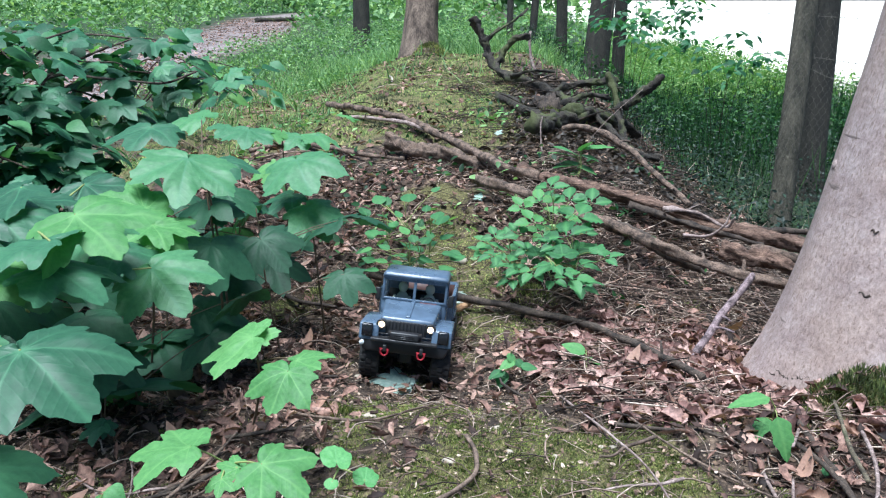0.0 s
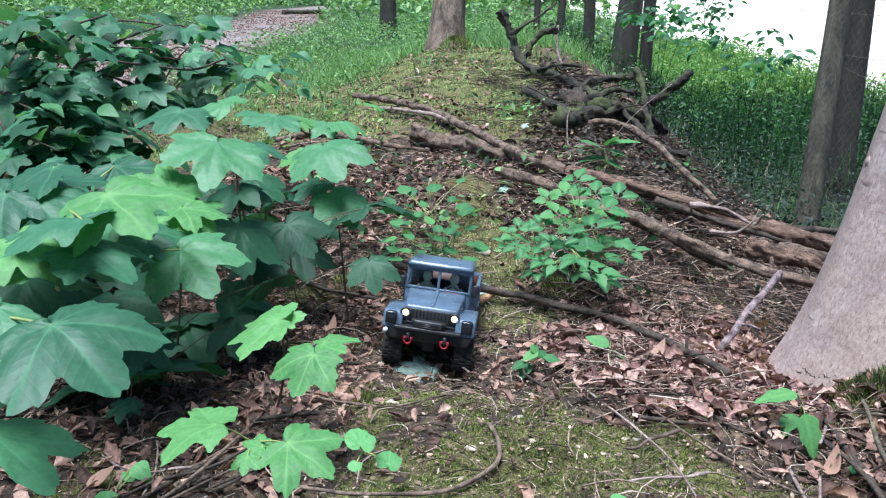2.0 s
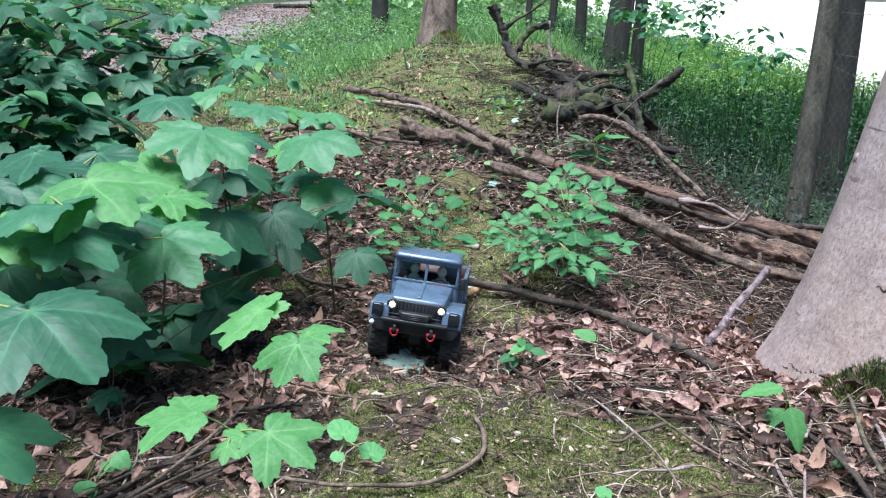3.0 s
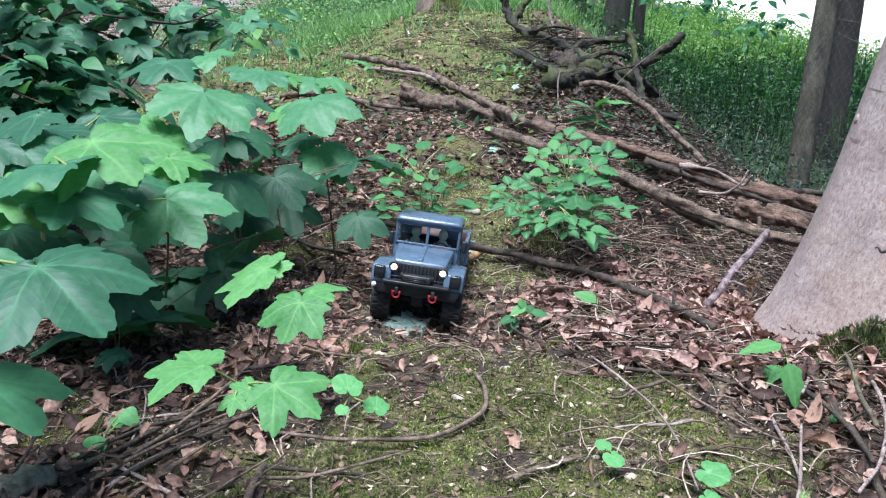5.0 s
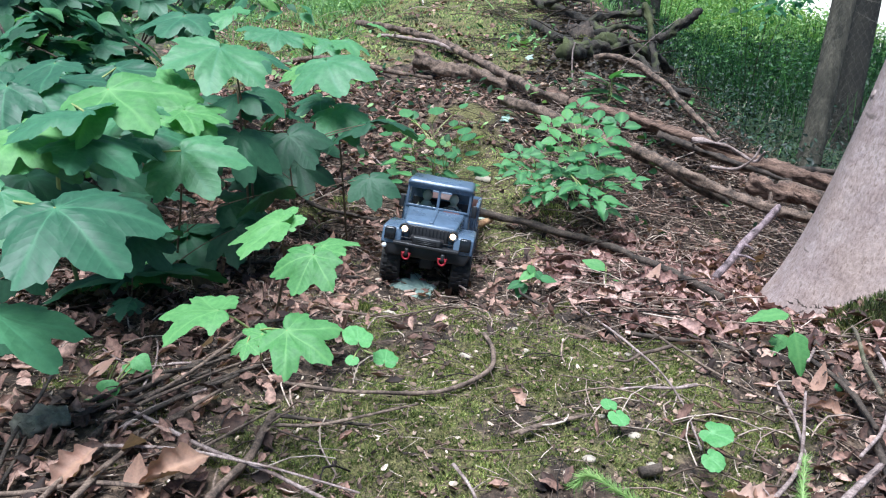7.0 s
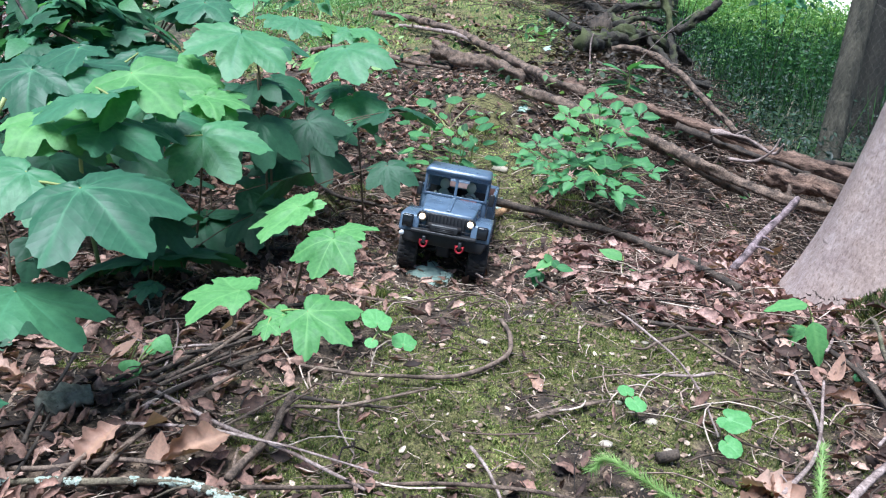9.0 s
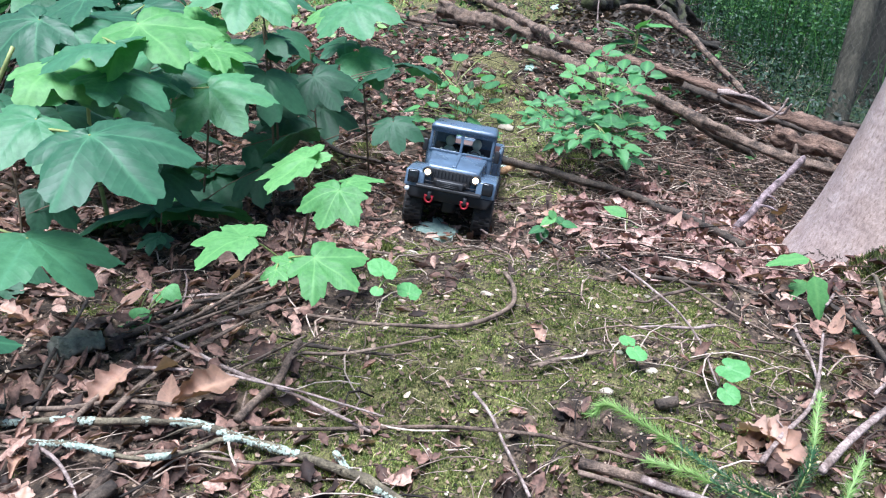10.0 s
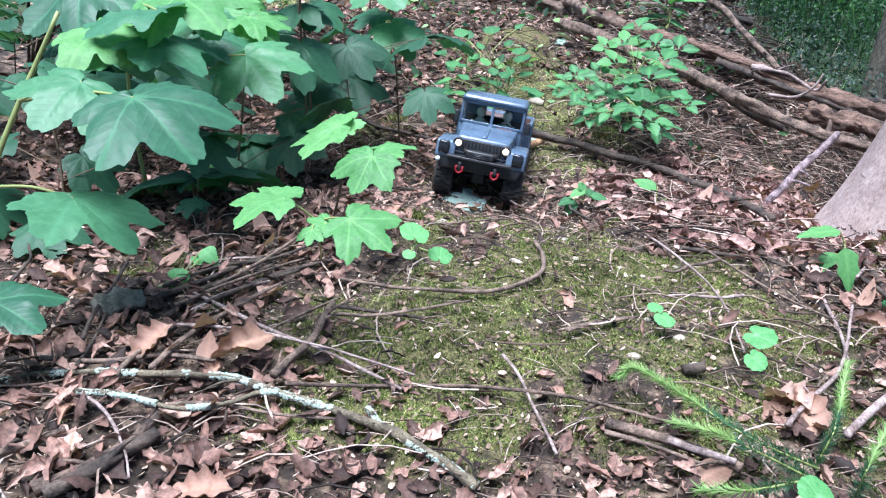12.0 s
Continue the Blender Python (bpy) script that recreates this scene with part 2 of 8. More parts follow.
STAKE = bark_material("purple_brown_bark", (0.055, 0.038, 0.04), (0.33, 0.25, 0.26), (0.2, 0.14, 0.15), 38.0, (1, 1, 1), 0.7, 0.3, 0.004)
MOUND_BARK = bark_material("warm_brown_bark", (0.06, 0.042, 0.032), (0.25, 0.19, 0.145), (0.13, 0.12, 0.05), 14.0, (1, 1, 0.25), 1.0, 0.4, 0.02)
# Trunk colour lowered to near black to carry the wood's shade.
BARK = bark_material("shaded_woodland_bark", (0.009, 0.009, 0.006), (0.033, 0.03, 0.021), (0.02, 0.03, 0.01), 14.0, (1, 1, 0.25), 1.0, 0.45, 0.03)
WIRE = plain_material("rusty_wire", (0.14, 0.125, 0.11), 0.6, 0.6)
PALE_BARK = plain_material("birch_bark", (0.72, 0.66, 0.6), 0.7, wear=0.15)
ORANGE = bark_material("fresh_torn_wood", (0.3, 0.15, 0.07), (0.6, 0.38, 0.2), (0.4, 0.25, 0.14), 40.0, (0.3, 1, 1), 0.8, 0.3, 0.004)


# ---- builders ----
def part(name, bm, material, parent=None, label="", smooth=True):
    """Links a bmesh as one mesh object, under a thing or a part."""
    me = bpy.data.meshes.new(name)
    bm.to_mesh(me)
    bm.free()
    if smooth:
        me.shade_smooth()
    for m in (material if isinstance(material, tuple) else (material,)):
        me.materials.append(m)
    ob = new(name, me)
    if parent:
        ob.parent = parent
    return tagged(ob, label)


def shared(name, mesh, parent, m):
    ob = new(name, mesh)
    ob.parent = parent
    ob.matrix_local = m
    return ob


def raw_mesh(name, verts, faces, material, vein=None, side=None):
    me = bpy.data.meshes.new(name)
    me.from_pydata([tuple(v) for v in verts], [], [tuple(int(i) for i in f) for f in faces])
    me.materials.append(material)
    me.shade_smooth()
    if vein is not None:
        a = me.attributes.new("vein", "FLOAT", "POINT")
        a.data.foreach_set("value", [float(v) for v in vein])
    if side is not None:
        a = me.attributes.new("side", "FLOAT", "POINT")
        a.data.foreach_set("value", [float(v) for v in side])
    return me


def curve(points, steps=6):
    """Catmull-Rom through the points."""
    p = [Vector(q) for q in points]
    p = [2 * p[0] - p[1]] + p + [2 * p[-1] - p[-2]]
    out = []
    for a, b, c, d in zip(p, p[1:], p[2:], p[3:]):
        for k in range(steps):
            t = k / steps
            out.append(0.5 * (2 * b + (c - a) * t + (2 * a - 5 * b + 4 * c - d) * t * t + (3 * b - a - 3 * c + d) * t ** 3))
    return out + [p[-2]]


def tube(bm, points, r0, r1, sides=7, knobs=0.0, seed=0.0, cap=True):
    """A tapering round bar along points, uneven by knobs."""
    n, rings = len(points), []
    side = Vector((0.31, 0.2, 0.93))
    for i, p in enumerate(points):
        way = (points[min(i + 1, n - 1)] - points[max(i - 1, 0)]).normalized()
        u = side.cross(way)
        u = u.normalized() if u.length > 0.05 else way.orthogonal().normalized()
        v = way.cross(u)
        r = r0 + (r1 - r0) * i / max(1, n - 1)
        ring = []
        for k in range(sides):
            a = 2 * math.pi * k / sides
            q = u * math.cos(a) + v * math.sin(a)
            w = 1 + knobs * (noise.noise(Vector((p.x * 14 + seed + q.x, p.y * 14 + q.y, p.z * 14 + q.z))) + 0.6 * noise.noise(Vector((p.x * 45 + 2 * q.x, p.y * 45 + 2 * q.y, p.z * 45 + 2 * q.z + seed))))
            if sides >= 10:
                w += 0.45 * knobs * noise.noise(Vector((3.2 * math.cos(a), 3.2 * math.sin(a), i * 0.12 + seed)))
            ring.append(bm.verts.new(p + q * r * w))
        rings.append(ring)
    for a, b in zip(rings, rings[1:]):
        for k in range(sides):
            bm.faces.new((a[k], a[(k + 1) % sides], b[(k + 1) % sides], b[k]))
    if cap:
        bm.faces.new(rings[0][::-1])
        bm.faces.new(rings[-1])


def aim(base, tip, up=(0, 0, 1), scale=None):
    """Pose with y from base to tip, z as near to up as it goes, and the length as its scale."""
    base, tip = Vector(base), Vector(tip)
    y = tip - base
    size = y.length if scale is None else scale
    y.normalize()
    x = y.cross(Vector(up)).normalized()
    z = x.cross(y)
    m = Matrix((x, y, z)).transposed().to_4x4()
    return Matrix.Translation(base) @ m @ Matrix.Diagonal((size, size, size, 1))


SYCAMORE_EDGE = ((0, 1.0), (4, 0.95), (7, 0.89), (9, 0.9), (13, 0.83), (16, 0.82), (20, 0.72), (24, 0.64), (27, 0.64), (31, 0.73), (35, 0.82), (38, 0.83), (43, 0.9), (49, 0.95), (53, 0.88), (56, 0.88), (61, 0.8), (65, 0.78), (71, 0.66),
                 (78, 0.56), (83, 0.53), (88, 0.58), (93, 0.62), (99, 0.64), (104, 0.57), (113, 0.47), (126, 0.38), (142, 0.28), (160, 0.16), (180, 0.04))
HERB_EDGE = ((0, 1.0), (8, 0.88), (16, 0.76), (26, 0.64), (34, 0.58), (44, 0.66), (54, 0.72), (62, 0.74), (72, 0.62), (85, 0.52), (100, 0.46), (120, 0.36), (150, 0.2), (180, 0.05))
KIDNEY_EDGE = ((0, 0.78), (25, 0.78), (55, 0.72), (85, 0.6), (110, 0.52), (135, 0.45), (155, 0.36), (168, 0.25), (180, 0.03))
CRUMPLED_EDGE = ((0, 1.0), (12, 0.7), (20, 0.5), (34, 0.62), (50, 0.8), (62, 0.5), (80, 0.36), (100, 0.48), (120, 0.3), (180, 0.06))


def leaf_mesh(name, material, edge, veins, teeth, seed, rings=6, spokes=132, droop=0.24, cup=0.07):
    """A leaf with its base at the origin and its tip at y = 1: edge gives (degrees, reach) of one half; toothed, and folded along its veins (degrees)."""
    rng = random.Random(seed)
    verts, vein, faces, side = [(0, 0, 0)], [1.0], [], [0.0]
    lop = [1 + rng.uniform(-0.1, 0.1) for _ in range(6)]
    lines = [0.0] + [v for a in veins for v in (a, -a)]
    for j in range(1, rings + 1):
        for k in range(spokes):
            a = 360 * k / spokes - 180
            reach = edge[-1][1]
            for (a0, r0), (a1, r1) in zip(edge, edge[1:]):
                if a0 <= abs(a) <= a1:
                    reach = r0 + (r1 - r0) * (abs(a) - a0) / (a1 - a0)
            reach *= 1 + (lop[int((a + 180) // 60) % 6] - 1) * math.sin(radians((a + 180) % 60 * 3))
            reach *= 1 + teeth * (((k * 0.23 + seed) % 1.0) * 1.6 - 0.8)
            f = j / rings
            r = reach * f
            x, y = r * math.sin(radians(a)), r * math.cos(radians(a))
            near = min(abs(a - at) for at in lines) / 24
            z = cup * min(near, 1.0) * f * (0.6 + 0.4 * math.sin(9 * r + seed)) - droop * r * r * (0.7 + 0.5 * math.cos(radians(a) + seed))
            z += 0.07 * noise.noise(Vector((x * 2.2 + seed, y * 2.2, 0))) + 0.035 * f * noise.noise(Vector((x * 6 + seed, y * 6, 3)))
            z -= 0.22 * droop * max(0.0, f - 0.55) ** 2 * 4
            verts.append((x, y, z))
            off = radians(min(abs(a - at) for at in lines))
            side.append(9 * r * (math.cos(off) - 0.9 * math.sin(off)))
            vein.append(max(0.0, 1 - near * 12 * (0.3 + f)) * (0.9 - 0.5 * f))
    for k in range(spokes):
        faces.append((0, 1 + k, 1 + (k + 1) % spokes))
    for j in range(rings - 1):
        o = 1 + j * spokes
        for k in range(spokes):
            n = (k + 1) % spokes
            faces.append((o + spokes + k, o + spokes + n, o + n, o + k))
    return raw_mesh(name, verts, faces, material, vein, side)


def oval_mesh(name, material, breadth, seed, point=0.9, heart=0.0, droop=0.2, teeth=0.02, rows=9):
    """An undivided leaf, base at the origin, tip at y = 1, side veins raised, folded along its midrib."""
    verts, vein, faces, side = [], [], [], []
    for i in range(rows + 1):
        t = i / rows
        w = breadth * math.sin(math.pi * min(1, t ** 0.75)) ** point * (1.05 - 0.35 * t) + (0.02 if 0 < i < rows else 0.0)
        for k in range(-3, 4):
            s = k / 3
            x = s * w * (1 + teeth * math.sin(i * 5.1 + seed))
            y = t - heart * abs(s) * (1 - t) ** 3 * 1.4
            z = 0.22 * abs(x) * (1 - abs(s) * 0.6) - droop * t * t + 0.012 * math.sin(i * 3.1) * abs(s)
            verts.append((x, y, z))
            side.append(8 * (t - 0.7 * abs(x)))
            vein.append(0.45 if k == 0 else 0.0)
    for i in range(rows):
        for k in range(6):
            a = i * 7 + k
            faces.append((a, a + 1, a + 8, a + 7))
    return raw_mesh(name, verts, faces, material, vein, side)


def dry_mesh(name, material, seed, curl, rows=28):
    """A dry oak leaf, stalk at the origin, tip at y = 1: round lobes, rolled about its midrib and crumpled."""
    verts, vein, faces, side = [], [], [], []
    for i in range(rows + 1):
        t = i / rows
        wide = 0.31 * math.sin(math.pi * min(1.0, 0.02 + 0.97 * t ** 1.25)) ** 0.75 + 0.012
        for k in range(-4, 5):
            s = k / 4
            w = wide * (1 + (0.2 * abs(s)) * math.sin(25 * t + (0.8 if k > 0 else 0.0) + seed))
            a = s * curl * (0.6 + 0.5 * math.sin(4 * t + seed))
            a = a if abs(a) > 0.01 else 0.01
            x, z = w * s * math.sin(a) / a, w * abs(s) * (1 - math.cos(a)) / abs(a)
            z += 0.1 * math.sin(3.2 * t + seed) + 0.1 * noise.noise(Vector((x * 5, t * 5, seed))) + 0.05 * noise.noise(Vector((x * 14, t * 14, seed)))
            verts.append((x, t - 0.04 * abs(s), z))
            side.append(7 * (t - 0.8 * abs(x)))
            vein.append(1.0 if k == 0 else 0.0)
    for i in range(rows):
        for k in range(8):
            a = i * 9 + k
            faces.append((a, a + 1, a + 10, a + 9))
    return raw_mesh(name, verts, faces, material, vein, side)


def compound_mesh(name, material, seed, rows=9):
    """A leaf of three toothed leaflets on short stalks, base at the origin."""
    verts, vein, faces, side = [], [], [], []
    for turn, start, long, broad in ((0.0, 0.36, 0.98, 0.36), (64.0, 0.26, 0.88, 0.33), (-68.0, 0.28, 0.85, 0.34)):
        a, o = radians(turn + 5 * math.sin(seed + turn)), len(verts)
        for i in range(-1, rows + 1):
            t = max(0, i) / rows
            w = 0.012 if i < 0 else broad * math.sin(math.pi * min(1, 0.04 + 0.95 * t ** 0.72)) ** 0.9 * (1 + 0.16 * (i % 2) - 0.08)
            r = 0.1 if i < 0 else start + long * t
            for k in range(-2, 3):
                x = k / 2 * w
                z = 0.3 * abs(x) - 0.16 * t * t - 0.05 * abs(turn) / 60 * t + 0.02 * math.sin(i * 2.7 + seed) * abs(k)
                verts.append((x * math.cos(a) + r * math.sin(a), r * math.cos(a) - x * math.sin(a), z))
                side.append(6 * (t - 0.8 * abs(x)))
                vein.append(1.0 if k == 0 else 0.0)
        for i in range(rows + 1):
            for k in range(4):
                q = o + i * 5 + k
                faces.append((q, q + 5, q + 6, q + 1))
    return raw_mesh(name, verts, faces, material, vein, side)


def scatter(name, label, category, material, template, placed):
    """One mesh of many alike small pieces: template is (verts, faces), placed a list of 4 x 4 poses."""
    tv, tf = np.array(template[0], float), template[1]
    ms = np.array([[list(r) for r in m] for m in placed])
    v = (np.einsum("nij,kj->nki", ms[:, :3, :3], tv) + ms[:, None, :3, 3]).reshape(-1, 3)
    n = len(tv)
    size = len(tf[0])
    f = (np.array(tf)[None] + (np.arange(len(placed)) * n)[:, None, None]).reshape(-1, size)
    me = bpy.data.meshes.new(name)
    me.vertices.add(len(v))
    me.vertices.foreach_set("co", v.ravel())
    me.loops.add(f.size)
    me.loops.foreach_set("vertex_index", f.ravel().astype(np.int32))
    me.polygons.add(len(f))
    me.polygons.foreach_set("loop_start", np.arange(0, f.size, size, dtype=np.int32))
    me.update(calc_edges=True)
    me.materials.append(material)
    me.shade_smooth()
    return tagged(new(name, me), label, category, kind="stuff")


def spin(x, y, z, size, rng, lean=0.6, flat=1.0):
    """A pose at a place, turned by chance and leaning by chance."""
    e = Euler((rng.gauss(0, lean), rng.gauss(0, lean), rng.uniform(0, 6.283)))
    return Matrix.LocRotScale((x, y, z), e, (size, size, size * flat))


BLADE = ([(-0.5, 0, 0), (0.5, 0, 0), (-0.42, 0.06, 0.4), (0.42, 0.06, 0.4), (-0.2, 0.2, 0.78), (0.2, 0.2, 0.78), (0.0, 0.4, 1.0), (0.01, 0.4, 1.0)],
         [(0, 1, 3, 2), (2, 3, 5, 4), (4, 5, 7, 6)])
def crinkle(seed, breadth, curl, lobes):
    """A dry leaf as a small sheet of 6 x 4 points: rolled along its midrib, wavy and ragged."""
    rng = random.Random(seed)
    v = []
    for i in range(7):
        t = i / 6
        w = breadth * math.sin(math.pi * (0.06 + 0.9 * t)) * (1 + lobes * (0.5 - i % 2)) * rng.uniform(0.85, 1.15)
        for k in (-1.0, -0.4, 0.4, 1.0):
            a = k * curl
            v.append((w * math.sin(a) / curl, t - 0.5 + rng.uniform(-0.03, 0.03), w * (1 - math.cos(a)) / curl + 0.16 * math.sin(2.6 * t + seed) + rng.uniform(-0.03, 0.03)))
    return v, [(r * 4 + k, r * 4 + k + 1, r * 4 + k + 5, r * 4 + k + 4) for r in range(6) for k in range(3)]


CHIP = ([(0, -0.5, 0.06), (0.28, -0.2, 0), (0.22, 0.3, 0.05), (0, 0.5, 0.12), (-0.26, 0.15, 0.02), (-0.2, -0.3, 0.08)], [(0, 1, 2, 3), (3, 4, 5, 0)])
LEAFLET = ([(0, -0.5, 0), (0.27, -0.12, 0.05), (0.2, 0.25, 0.03), (0, 0.55, -0.1), (-0.2, 0.25, 0.03), (-0.27, -0.12, 0.05)], [(0, 1, 2, 3), (3, 4, 5, 0)])
OVATE = ([(0, -0.5, 0), (0.26, -0.25, 0.03), (0.3, 0.05, 0.02), (0.14, 0.34, -0.03), (0, 0.55, -0.1), (-0.14, 0.34, -0.03), (-0.3, 0.05, 0.02), (-0.26, -0.25, 0.03), (0, 0, -0.03)],
         [(0, 1, 8), (1, 2, 8), (2, 3, 8), (3, 4, 8), (4, 5, 8), (5, 6, 8), (6, 7, 8), (7, 0, 8)])
SPRIG = ([c for a in (0.2, 2.3, 4.4) for c in ((0.18 * math.cos(a + 1.4), 0.18 * math.sin(a + 1.4), 0), (-0.18 * math.cos(a + 1.4), -0.18 * math.sin(a + 1.4), 0), (0.75 * math.cos(a), 0.75 * math.sin(a), 0.8))],
         [(0, 1, 2), (3, 4, 5), (6, 7, 8)])
PRICK = ([(-0.5, -0.3, 0), (0.5, -0.3, 0), (0, 0.5, 0), (0.15, 0.1, 1.0)], [(0, 1, 3), (1, 2, 3), (2, 0, 3)])


def rest(points, lift=0.0):
    """Puts (x, y) or (x, y, above the ground) points on the ground."""
    return [(p[0], p[1], height(p[0], p[1]) + lift + (p[2] if len(p) > 2 else 0.0)) for p in points]


def stick(label, points, r0, r1, material, name="branch", sides=8, knobs=0.35, spurs=0, grounded=True, seed=1.0):
    """A fallen branch through the points, with stubs of side twigs; grounded points give their height above the ground."""
    pts = curve(rest(points, max(r0, r1) * 0.6) if grounded else points, 14)
    pts = [p + Vector((noise.noise(p * 9 + Vector((seed, 0, 0))), noise.noise(p * 9 + Vector((0, seed, 0))), noise.noise(p * 9 + Vector((0, 0, seed))))) * min(0.005, 0.5 * r0) for p in pts]
    bm = bmesh.new()
    tube(bm, pts, r0, r1, sides, knobs, seed)
    ob = part(name, bm, material)
    rng = random.Random(seed)
    for k in range(spurs):
        i = rng.randrange(2, len(pts) - 2)
        way = (pts[i + 1] - pts[i - 1]).normalized()
        out = (way * rng.uniform(0.2, 0.8) + Vector((rng.uniform(-1, 1), rng.uniform(-1, 1), rng.uniform(0.0, 0.7)))).normalized()
        b = bmesh.new()
        n = min(0.06, rng.uniform(2, 6) * (r0 + r1))
        tube(b, curve([pts[i], pts[i] + out * n * 0.5, pts[i] + out * n + Vector((0, 0, -0.15 * n))], 3), (r0 + r1) * 0.22, (r0 + r1) * 0.1, 6, knobs, seed)
        part("twig", b, material, ob)
    return tagged(ob, label, "branch")


def sapling(label, root, leaves, kinds, stalk, thick=0.003, petiole=0.0013, name="sycamore_sapling", category="sapling", group="", top=None):
    """A stem from its root to its top, and for each (base, tip) a leaf on a thin bowed stalk of its own."""
    rng = random.Random(round(1000 * (root[0] + 3 * root[1])))
    foot = Vector((root[0], root[1], height(root[0], root[1]) - 0.01))
    bases = [Vector(b) for b, _ in leaves]
    mid = sum(bases, Vector()) / len(bases)
    high = Vector((mid.x, mid.y, max(b.z for b in bases) + 0.01)) if top is None else Vector(top)
    spine = curve([foot, foot.lerp(high, 0.5) + Vector((rng.uniform(-0.015, 0.015), rng.uniform(-0.015, 0.015), 0)), high], 8)
    bm = bmesh.new()
    tube(bm, spine, thick, thick * 0.6, 7, 0.2)
    ob = tagged(new(name), label, category, group)
    part("stem", bm, stalk, ob)
    for base, tip in leaves:
        base, tip = Vector(base), Vector(tip)
        fork = min(spine[2:], key=lambda p: (p - base).length + 1.2 * max(0, p.z - base.z + 0.05))
        b = bmesh.new()
        tube(b, curve([fork, fork.lerp(base, 0.55) + Vector((0, 0, 0.04 * (base - fork).length)), base], 5), petiole * 1.2, petiole * 0.8, 5)
        part("leaf_stalk", b, stalk, ob)
        up = Vector((rng.uniform(-0.28, 0.28), -0.12 + rng.uniform(-0.24, 0.2), 1.0))
        shared("leaf", rng.choice(kinds), ob, aim(base, tip, up))
    return ob


SYC = [leaf_mesh("sycamore_leaf", SYCAMORE, SYCAMORE_EDGE, (50, 98), 0.06, s, 5, 108) for s in (1, 2, 3, 14)]
SYC_YOUNG = [leaf_mesh("young_sycamore_leaf", YOUNG, SYCAMORE_EDGE, (50, 98), 0.06, s, 5, 108) for s in (4, 5, 15)]
SYC_SHADED = [leaf_mesh("shaded_sycamore_leaf", SHADED, SYCAMORE_EDGE, (50, 98), 0.06, s, 3, 72) for s in (6, 7)]
SYC_SMALL = [leaf_mesh("small_sycamore_leaf", m, SYCAMORE_EDGE, (50, 98), 0.06, s, 2, 48) for s, m in ((17, SYCAMORE), (18, SYCAMORE), (19, SHADED))]
SYC_PALE = [leaf_mesh("pale_dead_leaf", PALE, CRUMPLED_EDGE, (50,), 0.07, s, droop=0.6, cup=0.2) for s in (8, 9)]
THREE = [leaf_mesh("herb_leaf", HERB, HERB_EDGE, (60,), 0.06, s, 4, 60) for s in (10, 11, 16)]
NETTLE = [oval_mesh("nettle_leaf", YOUNG, 0.27, s, 0.85, 0.0, 0.15, 0.12, 15) for s in (5, 6)]
SHOOT = [oval_mesh("young_shoot_leaf", VIOLET, 0.5, s, 0.8, 0.0, 0.8, 0.04) for s in (11, 12)]
OVAL = [oval_mesh("oval_leaf", HERB, 0.36, s) for s in (1, 2)]
HEART = [leaf_mesh("heart_leaf", VIOLET, KIDNEY_EDGE, (45, 100), 0.035, s, 4, 60, 0.1, 0.06) for s in (3, 4)]
BEECH_LEAF = [oval_mesh("dry_beech_leaf", DRY, 0.34, s, 0.8, 0.0, d, 0.06) for s, d in ((7, -0.5), (8, 0.4), (9, -0.9))]
OAK = [dry_mesh("dry_oak_leaf", DRY, s, c) for s, c in ((12, 1.2), (13, 2.0))]
COMPOUND = [compound_mesh("compound_leaf", HERB, s) for s in (3, 4, 5)]


# ---- the ground ----
def spread(lo, hi, fine_lo, fine_hi, step, grow):
    """Grid lines: even between fine_lo and fine_hi, wider and wider outside."""
    v = list(np.arange(fine_lo, fine_hi + step / 2, step))
    d = step
    while v[-1] < hi:
        d *= grow
        v.append(v[-1] + d)
    d = step
    while v[0] > lo:
        d *= grow
        v.insert(0, v[0] - d)
    return v


def bumps(x, y):
    near = ease(14.0, 5.0, y) if y > 5 else 1.0
    foot = 0.165 * bump_at(x, y, 0.92, 1.55, 0.13, 0.11)
    mound = 0.045 * ease(3.6, 4.6, y) * ease(9.0, 7.5, y) * noise.noise(Vector((x * 2.4, y * 1.7, 21)))
    return foot + mound + near * (0.018 * noise.noise(Vector((x * 5, y * 5, 2))) + 0.009 * noise.noise(Vector((x * 17, y * 17, 5))) + 0.004 * noise.noise(Vector((x * 45, y * 45, 8))))


def floor_z(x, y):
    return height(x, y) + bumps(x, y)


def bump_at(x, y, cx, cy, rx, ry):
    return math.exp(-((x - cx) / rx) ** 2 - ((y - cy) / ry) ** 2)


def mossy(x, y):
    """How mossy the ground is: the dome by the near end, the far mound and small cushions."""
    m = 0.4 * noise.noise(Vector((x * 3.1, y * 3.1, 11))) + 0.35 * noise.noise(Vector((x * 9, y * 9, 4))) + 0.3 * noise.noise(Vector((x * 24, y * 24, 7)))
    m += 0.76 * bump_at(x, y, 0.2, 1.17, 0.32, 0.26) + 0.5 * bump_at(x, y, -0.08, 1.5, 0.16, 0.1) + 0.45 * bump_at(x, y, 0.0, 0.78, 0.36, 0.2) + 0.35 * bump_at(x, y, -0.2, 0.95, 0.17, 0.13)
    m += 0.6 * bump_at(x, y, 0.92, 1.53, 0.14, 0.12) + 0.75 * bump_at(x, y, 0.05, 2.55, 0.16, 0.6) + 0.7 * bump_at(x, y, -0.47, 2.25, 0.09, 0.06) + 0.75 * bump_at(x, y, 0.2, 2.15, 0.12, 0.07)
    m += 0.78 * ease(3.3, 4.2, y) * ease(1.0, 0.25, x) * ease(-2.6, -1.2, x) + 0.5 * bump_at(x, y, 0.75, 1.5, 0.2, 0.12)
    return max(0.0, min(1.0, m + 0.1))


